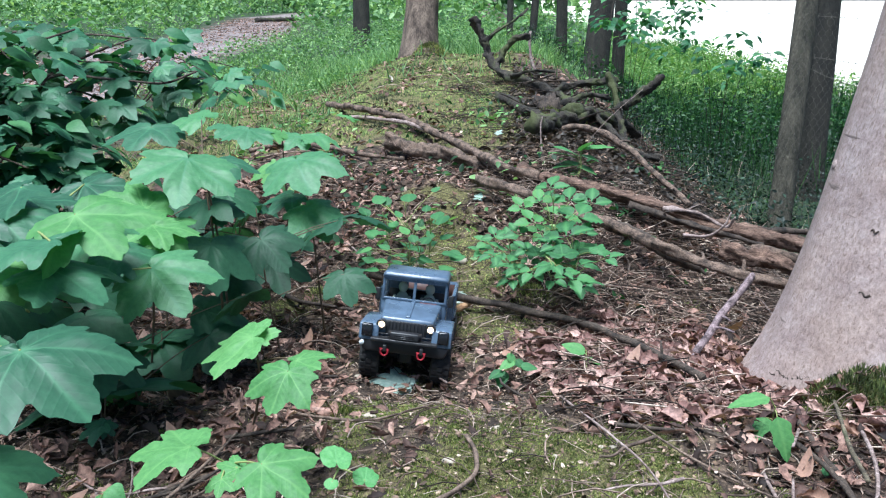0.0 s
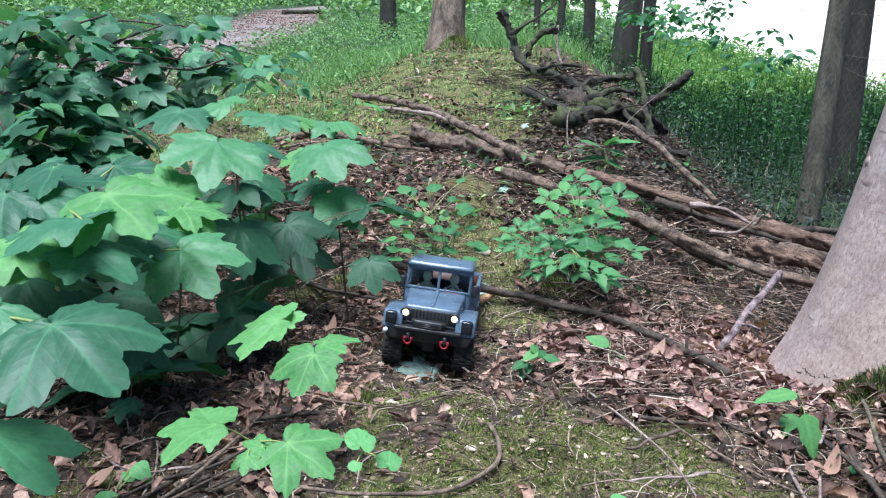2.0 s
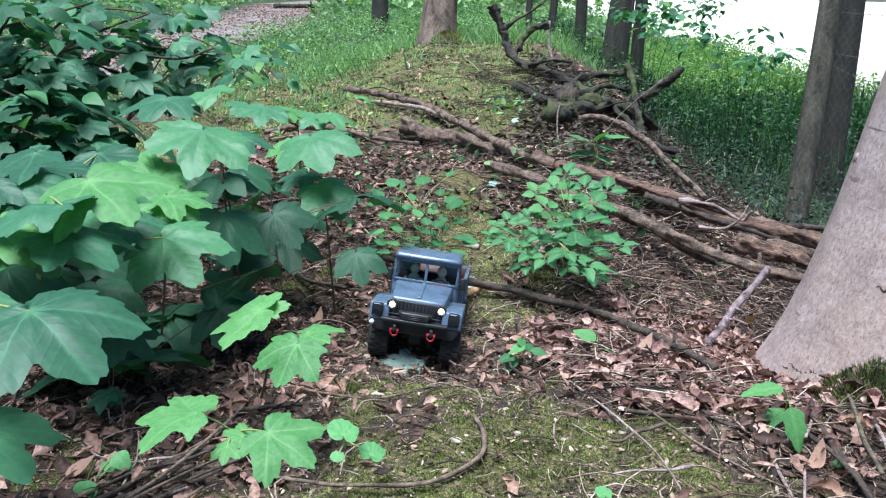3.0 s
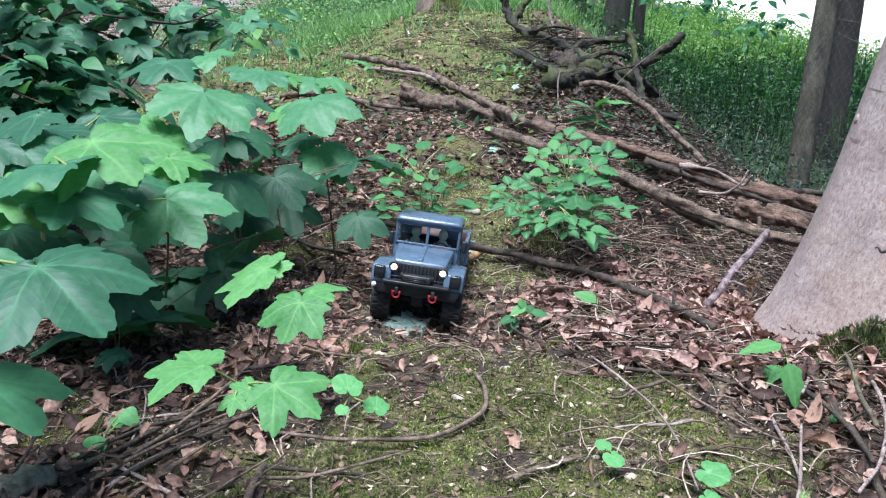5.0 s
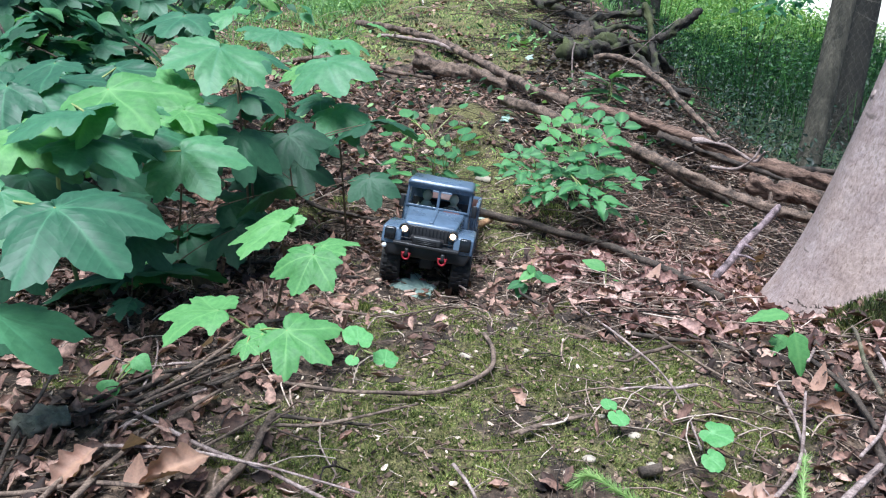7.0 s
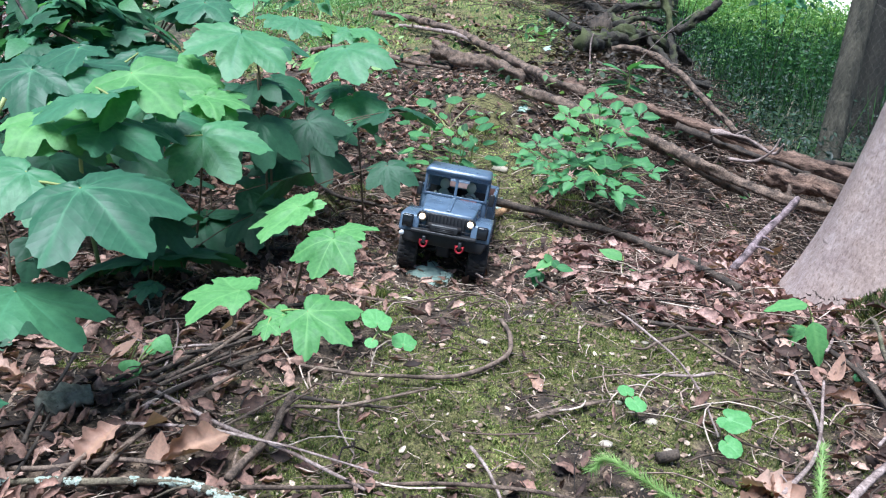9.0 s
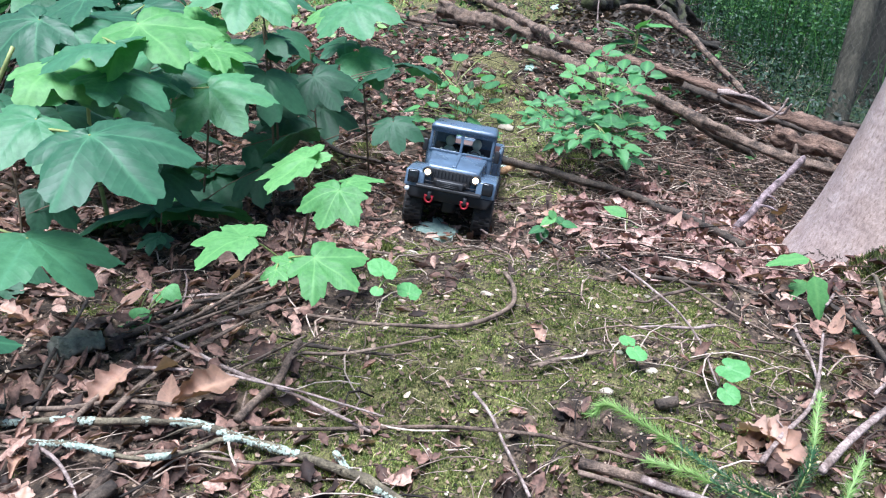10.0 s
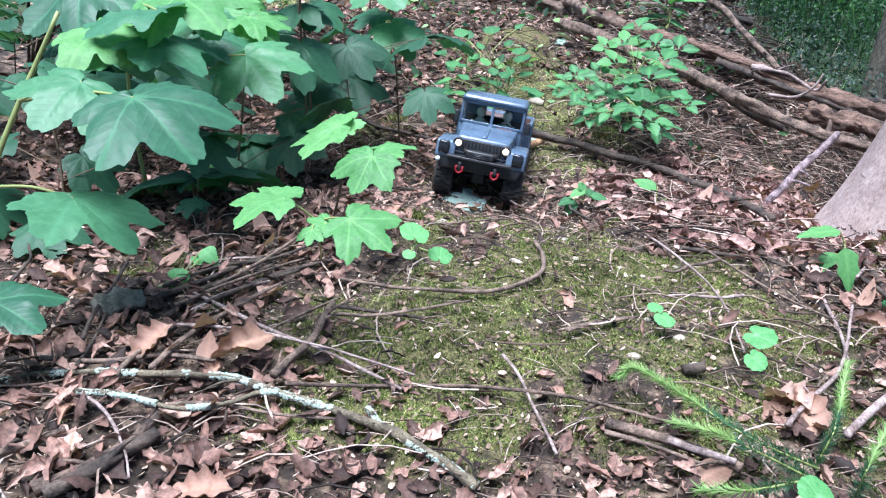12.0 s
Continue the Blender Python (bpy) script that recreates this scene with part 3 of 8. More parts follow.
def on_track(x, y):
    c = along(((3.0, -4.3), (9.0, -4.6), (16.0, -5.2), (45.0, -9.0)), y)
    return ease(1.7, 1.2, abs(x - c)) * ease(1.0, 3.0, y)


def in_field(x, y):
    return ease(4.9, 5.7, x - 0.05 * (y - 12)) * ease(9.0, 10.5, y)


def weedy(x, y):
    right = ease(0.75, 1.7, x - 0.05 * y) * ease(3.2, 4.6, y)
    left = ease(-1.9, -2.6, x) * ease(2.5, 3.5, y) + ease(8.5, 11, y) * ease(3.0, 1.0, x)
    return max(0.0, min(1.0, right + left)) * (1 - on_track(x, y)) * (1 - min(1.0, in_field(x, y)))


xs, ys = spread(-420, 420, -1.3, 1.5, 0.022, 1.09), spread(-420, 700, 0.3, 3.6, 0.022, 1.07)
verts = [(x, y, floor_z(x, y)) for y in ys for x in xs]
w = len(xs)
faces = [(j * w + i, j * w + i + 1, (j + 1) * w + i + 1, (j + 1) * w + i) for j in range(len(ys) - 1) for i in range(w - 1)]
earth = raw_mesh("ground", verts, faces, SOIL)
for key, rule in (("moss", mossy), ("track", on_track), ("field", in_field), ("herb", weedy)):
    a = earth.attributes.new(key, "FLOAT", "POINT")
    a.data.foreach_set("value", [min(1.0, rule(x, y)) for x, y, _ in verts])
tagged(new("ground", earth), "brown woodland soil with moss patches, a gravel track and a field coloured near white as if sunlit", "ground", kind="structure")


# ---- what covers the ground ----
def sow(count, x0, x1, y0, y1, seed, keep):
    """Places by chance in a box that keep() lets stand."""
    rng, out = random.Random(seed), []
    while count:
        x, y = rng.uniform(x0, x1), rng.uniform(y0, y1)
        count -= 1
        if rng.random() < keep(x, y):
            out.append((x, y))
    return out, rng


def litter_share(x, y):
    return (1.0 - 0.88 * ease(0.3, 0.6, mossy(x, y))) * (1 - weedy(x, y) * 0.8) * (1 - on_track(x, y))


def litter_near(x, y):
    crown = bump_at(x, y, 0.1, 1.1, 0.4, 0.48)
    return litter_share(x, y) * (1 - 0.93 * crown) * (0.45 + 0.55 * max(ease(0.0, -0.4, x), ease(0.3, 0.6, x) * ease(2.6, 1.9, y)))


for label, template, count, seed, size in (("curled dry brown beech leaves covering the soil", crinkle(1, 0.3, 1.1, 0.05), 8600, 3, (0.014, 0.04)),
                                           ("rolled dry dark leaves in the litter", crinkle(2, 0.24, 1.9, 0.1), 7400, 31, (0.013, 0.038)),
                                           ("ragged dry oak leaves in the litter", crinkle(3, 0.3, 1.0, 0.32), 6500, 32, (0.018, 0.047))):
    spots, rng = sow(count, -1.5, 1.6, 0.35, 3.4, seed, litter_near)
    scatter("leaf_litter", label, "leaf litter", LITTER, template,
            [spin(x, y, floor_z(x, y) + 0.004 + 0.022 * rng.random(), rng.uniform(*size), rng, 0.45, rng.uniform(0.5, 1.6) * rng.choice((1, 1, -1))) for x, y in spots])
spots, rng = sow(1500, -0.35, 0.85, 0.42, 1.0, 70, lambda x, y: ease(0.9, 0.72, y - 0.35 * max(0.0, x - 0.2)))
scatter("leaf_litter", "broken pieces of dry leaves at the foot of the moss", "leaf litter", LITTER, crinkle(4, 0.34, 1.2, 0.2),
        [spin(x, y, floor_z(x, y) + 0.004 + 0.01 * rng.random(), rng.uniform(0.008, 0.034), rng, 0.4, rng.uniform(0.5, 1.6)) for x, y in spots])
spots, rng = sow(2000, 0.2, 0.95, 1.35, 2.25, 33, lambda x, y: ease(0.2, 0.4, x + 0.3 * (y - 1.6)) * ease(0.55, 0.35, mossy(x, y)))
scatter("leaf_litter", "big pinkish dry leaves before the heap of twigs", "leaf litter", PINKISH, crinkle(6, 0.34, 1.4, 0.28),
        [spin(x, y, floor_z(x, y) + 0.008 + 0.016 * rng.random(), rng.uniform(0.028, 0.062), rng, 0.5, rng.uniform(0.6, 1.5) * rng.choice((1, 1, -1))) for x, y in spots])
spots, rng = sow(30000, -6.5, 2.2, 3.2, 12.0, 4, lambda x, y: litter_share(x, y) * max(ease(4.8, 3.8, y), ease(0.1, 0.6, x) * ease(8, 6, y)) + 0.17 + 0.5 * on_track(x, y))
scatter("leaf_litter", "dry brown leaves on the far part of the bank", "leaf litter", LITTER, LEAFLET,
        [spin(x, y, floor_z(x, y) + 0.01, rng.uniform(0.022, 0.055), rng, 0.45, 1.2) for x, y in spots])
spots, rng = sow(24000, -10.0, -2.5, 4.0, 40.0, 42, lambda x, y: on_track(x, y) * ease(-0.6, 0.1, noise.noise(Vector((x, y * 0.6, 5)))))
scatter("track_debris", "leaves and bits of wood on the gravel track", "forest debris", LITTER, LEAFLET,
        [spin(x, y, floor_z(x, y) + 0.012, rng.uniform(0.025, 0.085), rng, 0.35, 1.0) for x, y in spots])
spots, rng = sow(5000, -9.0, -2.5, 4.0, 20.0, 43, lambda x, y: on_track(x, y) * ease(0.1, 0.4, noise.noise(Vector((x * 1.3, y * 0.8, 15)))))
scatter("woodland_weeds", "low green weeds growing in the track", "undergrowth", WEED, LEAFLET,
        [spin(x, y, floor_z(x, y) + rng.uniform(0.01, 0.1), rng.uniform(0.025, 0.07), rng, 0.5) for x, y in spots])
spots, rng = sow(9000, -4.0, 4.0, -3.5, 3.3, 41, lambda x, y: 0.0 if -1.5 < x < 1.6 and y > 0.35 else 0.9)
scatter("leaf_litter", "dry brown leaves around the mossy bank", "leaf litter", LITTER, LEAFLET,
        [spin(x, y, floor_z(x, y) + 0.01, rng.uniform(0.03, 0.07), rng, 0.45, 1.2) for x, y in spots])
spots, rng = sow(17000, -1.2, 1.4, 0.4, 2.6, 5, lambda x, y: 0.8)
scatter("soil_crumbs", "brown crumbs, bud scales and bark chips on the soil", "forest debris", CRUMB, CHIP,
        [spin(x, y, floor_z(x, y) + 0.004, rng.uniform(0.005, 0.015), rng, 0.5, 1.0) for x, y in spots])
spots, rng = sow(22000, -0.9, 1.0, 0.45, 1.9, 51, lambda x, y: 0.8)
scatter("soil_crumbs", "fine brown crumbs between the moss", "forest debris", CRUMB, CHIP,
        [spin(x, y, floor_z(x, y) + 0.003, rng.uniform(0.002, 0.007), rng, 0.6, 1.0) for x, y in spots])
spots, rng = sow(330000, -0.75, 1.0, 0.45, 1.85, 6, lambda x, y: ease(0.3, 0.62, mossy(x, y) + 0.25 * noise.noise(Vector((x * 55, y * 55, 3)))))
scatter("moss", "short yellow-green moss in patches on the soil", "moss", MOSS, SPRIG,
        [spin(x, y, floor_z(x, y) - 0.001, rng.uniform(0.0026, 0.0068), rng, 0.5, 1.3) for x, y in spots])
spots, rng = sow(70000, -0.9, 1.05, 1.85, 2.9, 61, lambda x, y: ease(0.32, 0.6, mossy(x, y)))
scatter("moss", "short yellow-green moss on the slope", "moss", MOSS, PRICK,
        [spin(x, y, floor_z(x, y) - 0.002, rng.uniform(0.003, 0.006), rng, 0.6, 1.5) for x, y in spots])
spots, rng = sow(4500, -0.8, 1.0, 0.45, 2.2, 67, lambda x, y: 0.35 + 0.65 * mossy(x, y))
scatter("bud_scales", "pale bud scales and husks strewn over the moss", "forest debris", PALE_BITS, CHIP,
        [spin(x, y, floor_z(x, y) + 0.005, rng.uniform(0.003, 0.011) * rng.uniform(0.3, 1.0), rng, 0.5, 1.5) for x, y in spots])
spots, rng = sow(72000, -2.6, 1.2, 3.3, 8.6, 7, lambda x, y: ease(0.45, 0.7, mossy(x, y)))
scatter("moss", "olive-green moss and short grass on the mound", "moss", MOUND_MOSS, PRICK,
        [spin(x, y, floor_z(x, y) - 0.002, rng.uniform(0.007, 0.014), rng, 0.5, 1.5) for x, y in spots])
STRAW = ([(0.5 * math.cos(a) + 1.2 * bow, y, 0.5 * math.sin(a)) for y, bow in ((-0.5, 0.0), (0.05, 1.0), (0.5, 0.0)) for a in (0.3, 2.4, 4.5)],
         [(3 * r + k, 3 * r + (k + 1) % 3, 3 * r + 3 + (k + 1) % 3, 3 * r + 3 + k) for r in range(2) for k in range(3)])
ROD = ([(0.5 * math.cos(a) + 5.0 * bow, y, 0.5 * math.sin(a) + 2.0 * bow) for y, bow in ((-0.5, 0.0), (-0.25, 0.8), (0.05, 1.0), (0.3, 0.45), (0.5, -0.2)) for a in (0.3, 2.4, 4.5)],
       [(3 * r + k, 3 * r + (k + 1) % 3, 3 * r + 3 + (k + 1) % 3, 3 * r + 3 + k) for r in range(4) for k in range(3)])


def rods(count, x0, x1, y0, y1, seed, keep, long, thick, lean=0.16):
    spots, rng = sow(count, x0, x1, y0, y1, seed, keep)
    out = []
    for x, y in spots:
        if math.hypot(x - 1.05, y - 1.86) < 0.5:
            continue
        n, t = rng.uniform(*long), rng.uniform(*thick)
        a = rng.gauss(1.9, 0.8) if rng.random() < 0.6 else rng.uniform(0, 6.28)
        e = Euler((rng.gauss(0, lean), 0, a))
        out.append(Matrix.LocRotScale((x, y, floor_z(x, y) + 0.008 + 0.12 * n * rng.random()), e, (t, n, t)))
    return out


scatter("twigs", "thin dry brown twigs lying over one another", "twigs", SPRAY, ROD,
        rods(4200, -1.3, 1.4, 0.4, 3.4, 8, lambda x, y: 0.4 + 0.6 * ease(0.2, 0.7, x), (0.025, 0.14), (0.0014, 0.004)))
scatter("twigs", "heap of fine dead twigs beside the beech", "twigs", SPRAY, ROD,
        rods(4400, 0.3, 1.8, 1.4, 3.6, 9, lambda x, y: 0.0 if math.hypot(x - 1.05, y - 1.86) < 0.45 else 1.0, (0.06, 0.26), (0.0014, 0.004), 0.16))
scatter("twigs", "tangle of fine dead twigs along the brow of the bank, coloured shade-dark", "twigs", SHADE_LITTER, ROD,
        rods(700, 0.3, 2.0, 3.3, 6.5, 18, lambda x, y: 1.0, (0.06, 0.24), (0.002, 0.005), 0.3))
spots, rng = sow(45000, 1.2, 9.5, 6.0, 13.0, 19, lambda x, y: weedy(x, y) * ease(7.0, 9.5, y + 0.25 * x) * ease(13.0, 11.0, y + 0.25 * x))
scatter("ditch_weeds", "green herbs on the ditch's far slope", "undergrowth", BRAKE, LEAFLET,
        [spin(x, y, height(x, y) + rng.uniform(0.02, 0.4), rng.uniform(0.025, 0.06), rng, 0.7) for x, y in spots])
scatter("twigs", "short dry twigs on the slope behind the truck", "twigs", SPRAY, ROD,
        rods(1100, -0.7, 0.6, 1.9, 3.5, 28, lambda x, y: 0.9, (0.04, 0.18), (0.0016, 0.004), 0.2))
spots, rng = sow(15000, -0.2, 2.0, 2.7, 6.5, 29, lambda x, y: ease(0.6, 0.35, mossy(x, y)) * (1 - 0.5 * weedy(x, y)))
scatter("soil_crumbs", "dark crumbs and broken leaves on the brow of the bank", "forest debris", CRUMB, CHIP,
        [spin(x, y, floor_z(x, y) + 0.008, rng.uniform(0.014, 0.036), rng, 0.6, 1.5) for x, y in spots])
scatter("twigs", "short dead twigs on the brow of the bank, coloured shade-dark", "twigs", SHADE_LITTER, ROD,
        rods(1300, 0.0, 1.9, 2.9, 6.0, 30, lambda x, y: 1.0, (0.05, 0.2), (0.0018, 0.0045), 0.25))
# Added dark rods that imitate the shadow behind the arched branch.
scatter("twigs", "tangle of dead twigs added to darken the place behind the arched branch", "twigs", DARKWOOD, ROD,
        [Matrix.LocRotScale((x, y, height(x, y) + rng.uniform(0.0, 0.1)), Euler((rng.gauss(0, 0.25), 0, rng.gauss(2.0, 0.9))), (t, rng.uniform(0.15, 0.5), t))
         for rng in (random.Random(88),) for _ in range(45) for x, y, t in ((rng.uniform(0.35, 1.3), rng.uniform(4.0, 5.6), rng.uniform(0.004, 0.011)),)])
# Dark leaves strewn here stand in for shade below the brow.
spots, rng = sow(9000, 0.25, 1.7, 3.5, 6.8, 69, lambda x, y: ease(0.2, 0.55, x + 0.1 * (4 - y)) * (1 - 0.7 * weedy(x, y)))
scatter("leaf_litter", "dead leaves below the brow of the bank, coloured dark for its shade", "leaf litter", SHADE_LITTER, LEAFLET,
        [spin(x, y, floor_z(x, y) + 0.02, rng.uniform(0.02, 0.055), rng, 0.5, 1.4) for x, y in spots])
scatter("dry_stalks", "thin dead stalks standing in the ditch", "dead stalks", SPRAY, ROD,
        rods(2000, 1.1, 6.0, 3.8, 11.0, 34, weedy, (0.15, 0.5), (0.0015, 0.004), 0.9))
scatter("straw", "thin pale straws and needles on the soil", "straw", SPRAY, STRAW,
        rods(9500, -1.0, 1.2, 0.4, 2.4, 10, lambda x, y: 0.8, (0.01, 0.045), (0.0007, 0.0017)))
spots, rng = sow(40000, 1.5, 14, 8, 23, 11, lambda x, y: weedy(x, y) * ease(10.0, 12.0, y + 0.25 * x))
scatter("tall_grass", "tall green grass and nettles at the field's edge, coloured as if sunlit", "tall grass", MEADOW, BLADE,
        [Matrix.LocRotScale((x, y, height(x, y)), Euler((rng.gauss(0, 0.2), rng.gauss(0, 0.2), rng.uniform(0, 6.28))), (rng.uniform(0.008, 0.022), 0.3, rng.uniform(0.22, 0.48))) for x, y in spots])
spots, rng = sow(70000, 1.6, 13, 8.0, 20, 15, lambda x, y: weedy(x, y) * ease(10.4, 12.0, y + 0.25 * x))
scatter("nettles", "leafy light green nettles between wood and field", "nettles", MEADOW, LEAFLET,
        [spin(x, y, height(x, y) + rng.uniform(0.08, 0.42), rng.uniform(0.03, 0.075), rng, 0.7) for x, y in spots])
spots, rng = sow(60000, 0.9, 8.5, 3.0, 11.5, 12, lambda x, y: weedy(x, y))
scatter("ditch_weeds", "green ivy and herbs filling the ditch, coloured dark for its shade", "undergrowth", DITCH_SHADE, LEAFLET,
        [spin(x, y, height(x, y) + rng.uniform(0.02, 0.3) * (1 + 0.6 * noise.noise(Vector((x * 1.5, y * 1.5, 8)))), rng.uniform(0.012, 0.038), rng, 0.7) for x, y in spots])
spots, rng = sow(72000, -9, 2.2, 7.5, 26, 13, lambda x, y: weedy(x, y) * (0.4 + 0.6 * ease(-4.5, -1.5, x)))
scatter("woodland_weeds", "light green low herbs and grass beside the track", "undergrowth", WEED, LEAFLET,
        [spin(x, y, height(x, y) + rng.uniform(0.03, 0.26) * (1 + 1.4 * max(-0.4, noise.noise(Vector((x * 0.9, y * 0.6, 44))))), rng.uniform(0.02, 0.055), rng, 0.7) for x, y in spots])
spots, rng = sow(9000, -3.2, 2.5, 5.5, 13, 14, lambda x, y: 1 - on_track(x, y))
scatter("woodland_grass", "thin light green grass on and behind the mound", "grass", WEED, BLADE,
        [Matrix.LocRotScale((x, y, height(x, y)), Euler((rng.gauss(0, 0.3), rng.gauss(0, 0.3), rng.uniform(0, 6.28))), (rng.uniform(0.006, 0.014), 0.2, rng.uniform(0.06, 0.2))) for x, y in spots if y > 8.2 or rng.random() < 0.12])

spots, rng = sow(9000, 1.1, 8.0, 5.5, 12.0, 62, lambda x, y: weedy(x, y) * ease(5.5, 8.5, y))
scatter("ditch_nettles", "upright nettle stems in the ditch", "nettles", BRAKE, BLADE,
        [Matrix.LocRotScale((x, y, height(x, y)), Euler((rng.gauss(0, 0.14), rng.gauss(0, 0.14), rng.uniform(0, 6.28))), (rng.uniform(0.005, 0.012), 0.12, rng.uniform(0.25, 0.6))) for x, y in spots])
spots, rng = sow(5500, -1.7, 1.1, 7.6, 10.0, 63, lambda x, y: ease(0.35, 0.75, math.hypot(x + 0.28, y - 7.9)) * ease(7.3, 8.3, y + 0.5 * abs(x + 0.3)))
scatter("woodland_grass", "fine bluish green grass round the tree on the mound", "grass", WEED, BLADE,
        [Matrix.LocRotScale((x, y, height(x, y)), Euler((rng.gauss(0, 0.35), rng.gauss(0, 0.35), rng.uniform(0, 6.28))), (rng.uniform(0.004, 0.009), 0.3, rng.uniform(0.08, 0.24))) for x, y in spots])
spots, rng = sow(4200, -2.4, -0.7, 3.9, 8.0, 64, lambda x, y: ease(-0.05, 0.3, noise.noise(Vector((x * 1.9, y * 1.3, 52)))))
scatter("woodland_grass", "thin yellow-green grass on the bank", "grass", WEED, BLADE,
        [Matrix.LocRotScale((x, y, height(x, y)), Euler((rng.gauss(0, 0.6), rng.gauss(0, 0.6), rng.uniform(0, 6.28))), (rng.uniform(0.003, 0.007), 0.12, rng.uniform(0.04, 0.13))) for x, y in spots])
spots, rng = sow(3600, -2.0, 1.2, 3.8, 8.0, 65, lambda x, y: ease(0.0, 0.25, noise.noise(Vector((x * 2.6, y * 1.7, 71)))))
scatter("leaf_litter", "dry leaves and bits between the moss of the mound", "leaf litter", LITTER, OVATE,
        [spin(x, y, floor_z(x, y) + 0.01, rng.uniform(0.014, 0.042), rng, 0.45, 1.2) for x, y in spots])
scatter("twigs", "dead twigs on the mossy mound", "twigs", SPRAY, ROD,
        rods(130, -1.8, 1.0, 3.6, 7.8, 66, lambda x, y: 0.8, (0.06, 0.3), (0.003, 0.008), 0.1))
spots, rng = sow(8000, -3.4, -0.8, 5.0, 9.5, 68, lambda x, y: ease(5.0, 7.5, y - 0.4 * x) * ease(-0.05, 0.3, noise.noise(Vector((x * 1.5, y * 1.1, 91)))) * (1 - on_track(x, y)))
scatter("woodland_weeds", "light yellow-green herbs on the bank beside the track", "undergrowth", WEED, LEAFLET,
        [spin(x, y, height(x, y) + rng.uniform(0.01, 0.14), rng.uniform(0.012, 0.045), rng, 0.7) for x, y in spots])
spots, rng = sow(2600, -1.3, 1.5, 2.3, 5.2, 20, lambda x, y: ease(0.05, 0.35, noise.noise(Vector((x * 2.3, y * 1.6, 31)))) * (1 - bump_at(x, y, 0.9, 2.2, 0.4, 0.5)))
scatter("ground_herbs", "small low green herb leaves between the litter", "undergrowth", BRAKE, OVATE,
        [spin(x, y, floor_z(x, y) + rng.uniform(0.01, 0.06), rng.uniform(0.018, 0.042), rng, 0.5) for x, y in spots])
spots, rng = sow(700, -0.9, 0.4, 2.4, 4.4, 22, lambda x, y: ease(0.0, 0.3, noise.noise(Vector((x * 2.7, y * 2.0, 37)))))
scatter("ground_herbs", "light green seedling leaves between the litter", "undergrowth", WEED, OVATE,
        [spin(x, y, floor_z(x, y) + rng.uniform(0.02, 0.09), rng.uniform(0.018, 0.045), rng, 0.5) for x, y in spots])

spots, rng = sow(19000, -26, 6, 20, 60, 16, lambda x, y: weedy(x, y))
scatter("far_undergrowth", "light green undergrowth between the far trees", "undergrowth", WEED, LEAFLET,
        [spin(x, y, height(x, y) + rng.uniform(0.05, 0.9), rng.uniform(0.08, 0.24), rng, 0.8) for x, y in spots])
spots, rng = sow(14000, -60, 10, 58, 66, 17, lambda x, y: 0.9)
scatter("far_wood", "dense green foliage of the far wood", "far wood", WEED, LEAFLET,
        [spin(x, y, rng.uniform(0.0, 7.0), rng.uniform(0.45, 0.9), rng, 0.9) for x, y in spots])


# ---- trees ----
def trunk(label, foot, top, r0, r1, bark, flare=1.5, sides=18, name="tree", limbs=()):
    """A tapering trunk with a flared foot and, above, bare limbs."""
    foot = Vector((foot[0], foot[1], height(foot[0], foot[1]) - 0.06))
    top = Vector(top)
    bm, rings, n = bmesh.new(), [], 34
    for i in range(n + 1):
        t = (i / n) ** 1.8
        p = foot.lerp(top, t) + Vector((0.04 * math.sin(3 * t + foot.x), 0.03 * math.sin(4 * t), 0))
        up = p.z - foot.z
        ring = []
        for k in range(sides):
            a = 2 * math.pi * k / sides
            r = (r0 + (r1 - r0) * t) * (1 + (flare - 1) * math.exp(-up / (1.1 * r0)) * (1 + 0.35 * math.cos(3 * a + foot.x * 5)))
            r *= 1 + 0.04 * noise.noise(Vector((3 * math.cos(a) + foot.x, 3 * math.sin(a), up * 2)))
            ring.append(bm.verts.new(p + Vector((math.cos(a), math.sin(a), 0)) * r))
        rings.append(ring)
    for a, b in zip(rings, rings[1:]):
        for k in range(sides):
            bm.faces.new((a[k], a[(k + 1) % sides], b[(k + 1) % sides], b[k]))
    bm.faces.new(rings[-1])
    ob = tagged(new(name), label, "tree")
    part("trunk", bm, bark, ob)
    rng = random.Random(round(foot.x * 100))
    for k in range(4):
        t = rng.uniform(0.6, 0.97)
        p, a = foot.lerp(top, t), rng.uniform(0, 6.28)
        b = bmesh.new()
        tube(b, curve([p, p + Vector((math.cos(a) * 0.5, math.sin(a) * 0.5, 0.5)), p + Vector((math.cos(a) * 1.2, math.sin(a) * 1.2, 1.5))], 4), r1 * 0.5, r1 * 0.15, 7, 0.2)
        part("limb", b, bark, ob)
    return ob


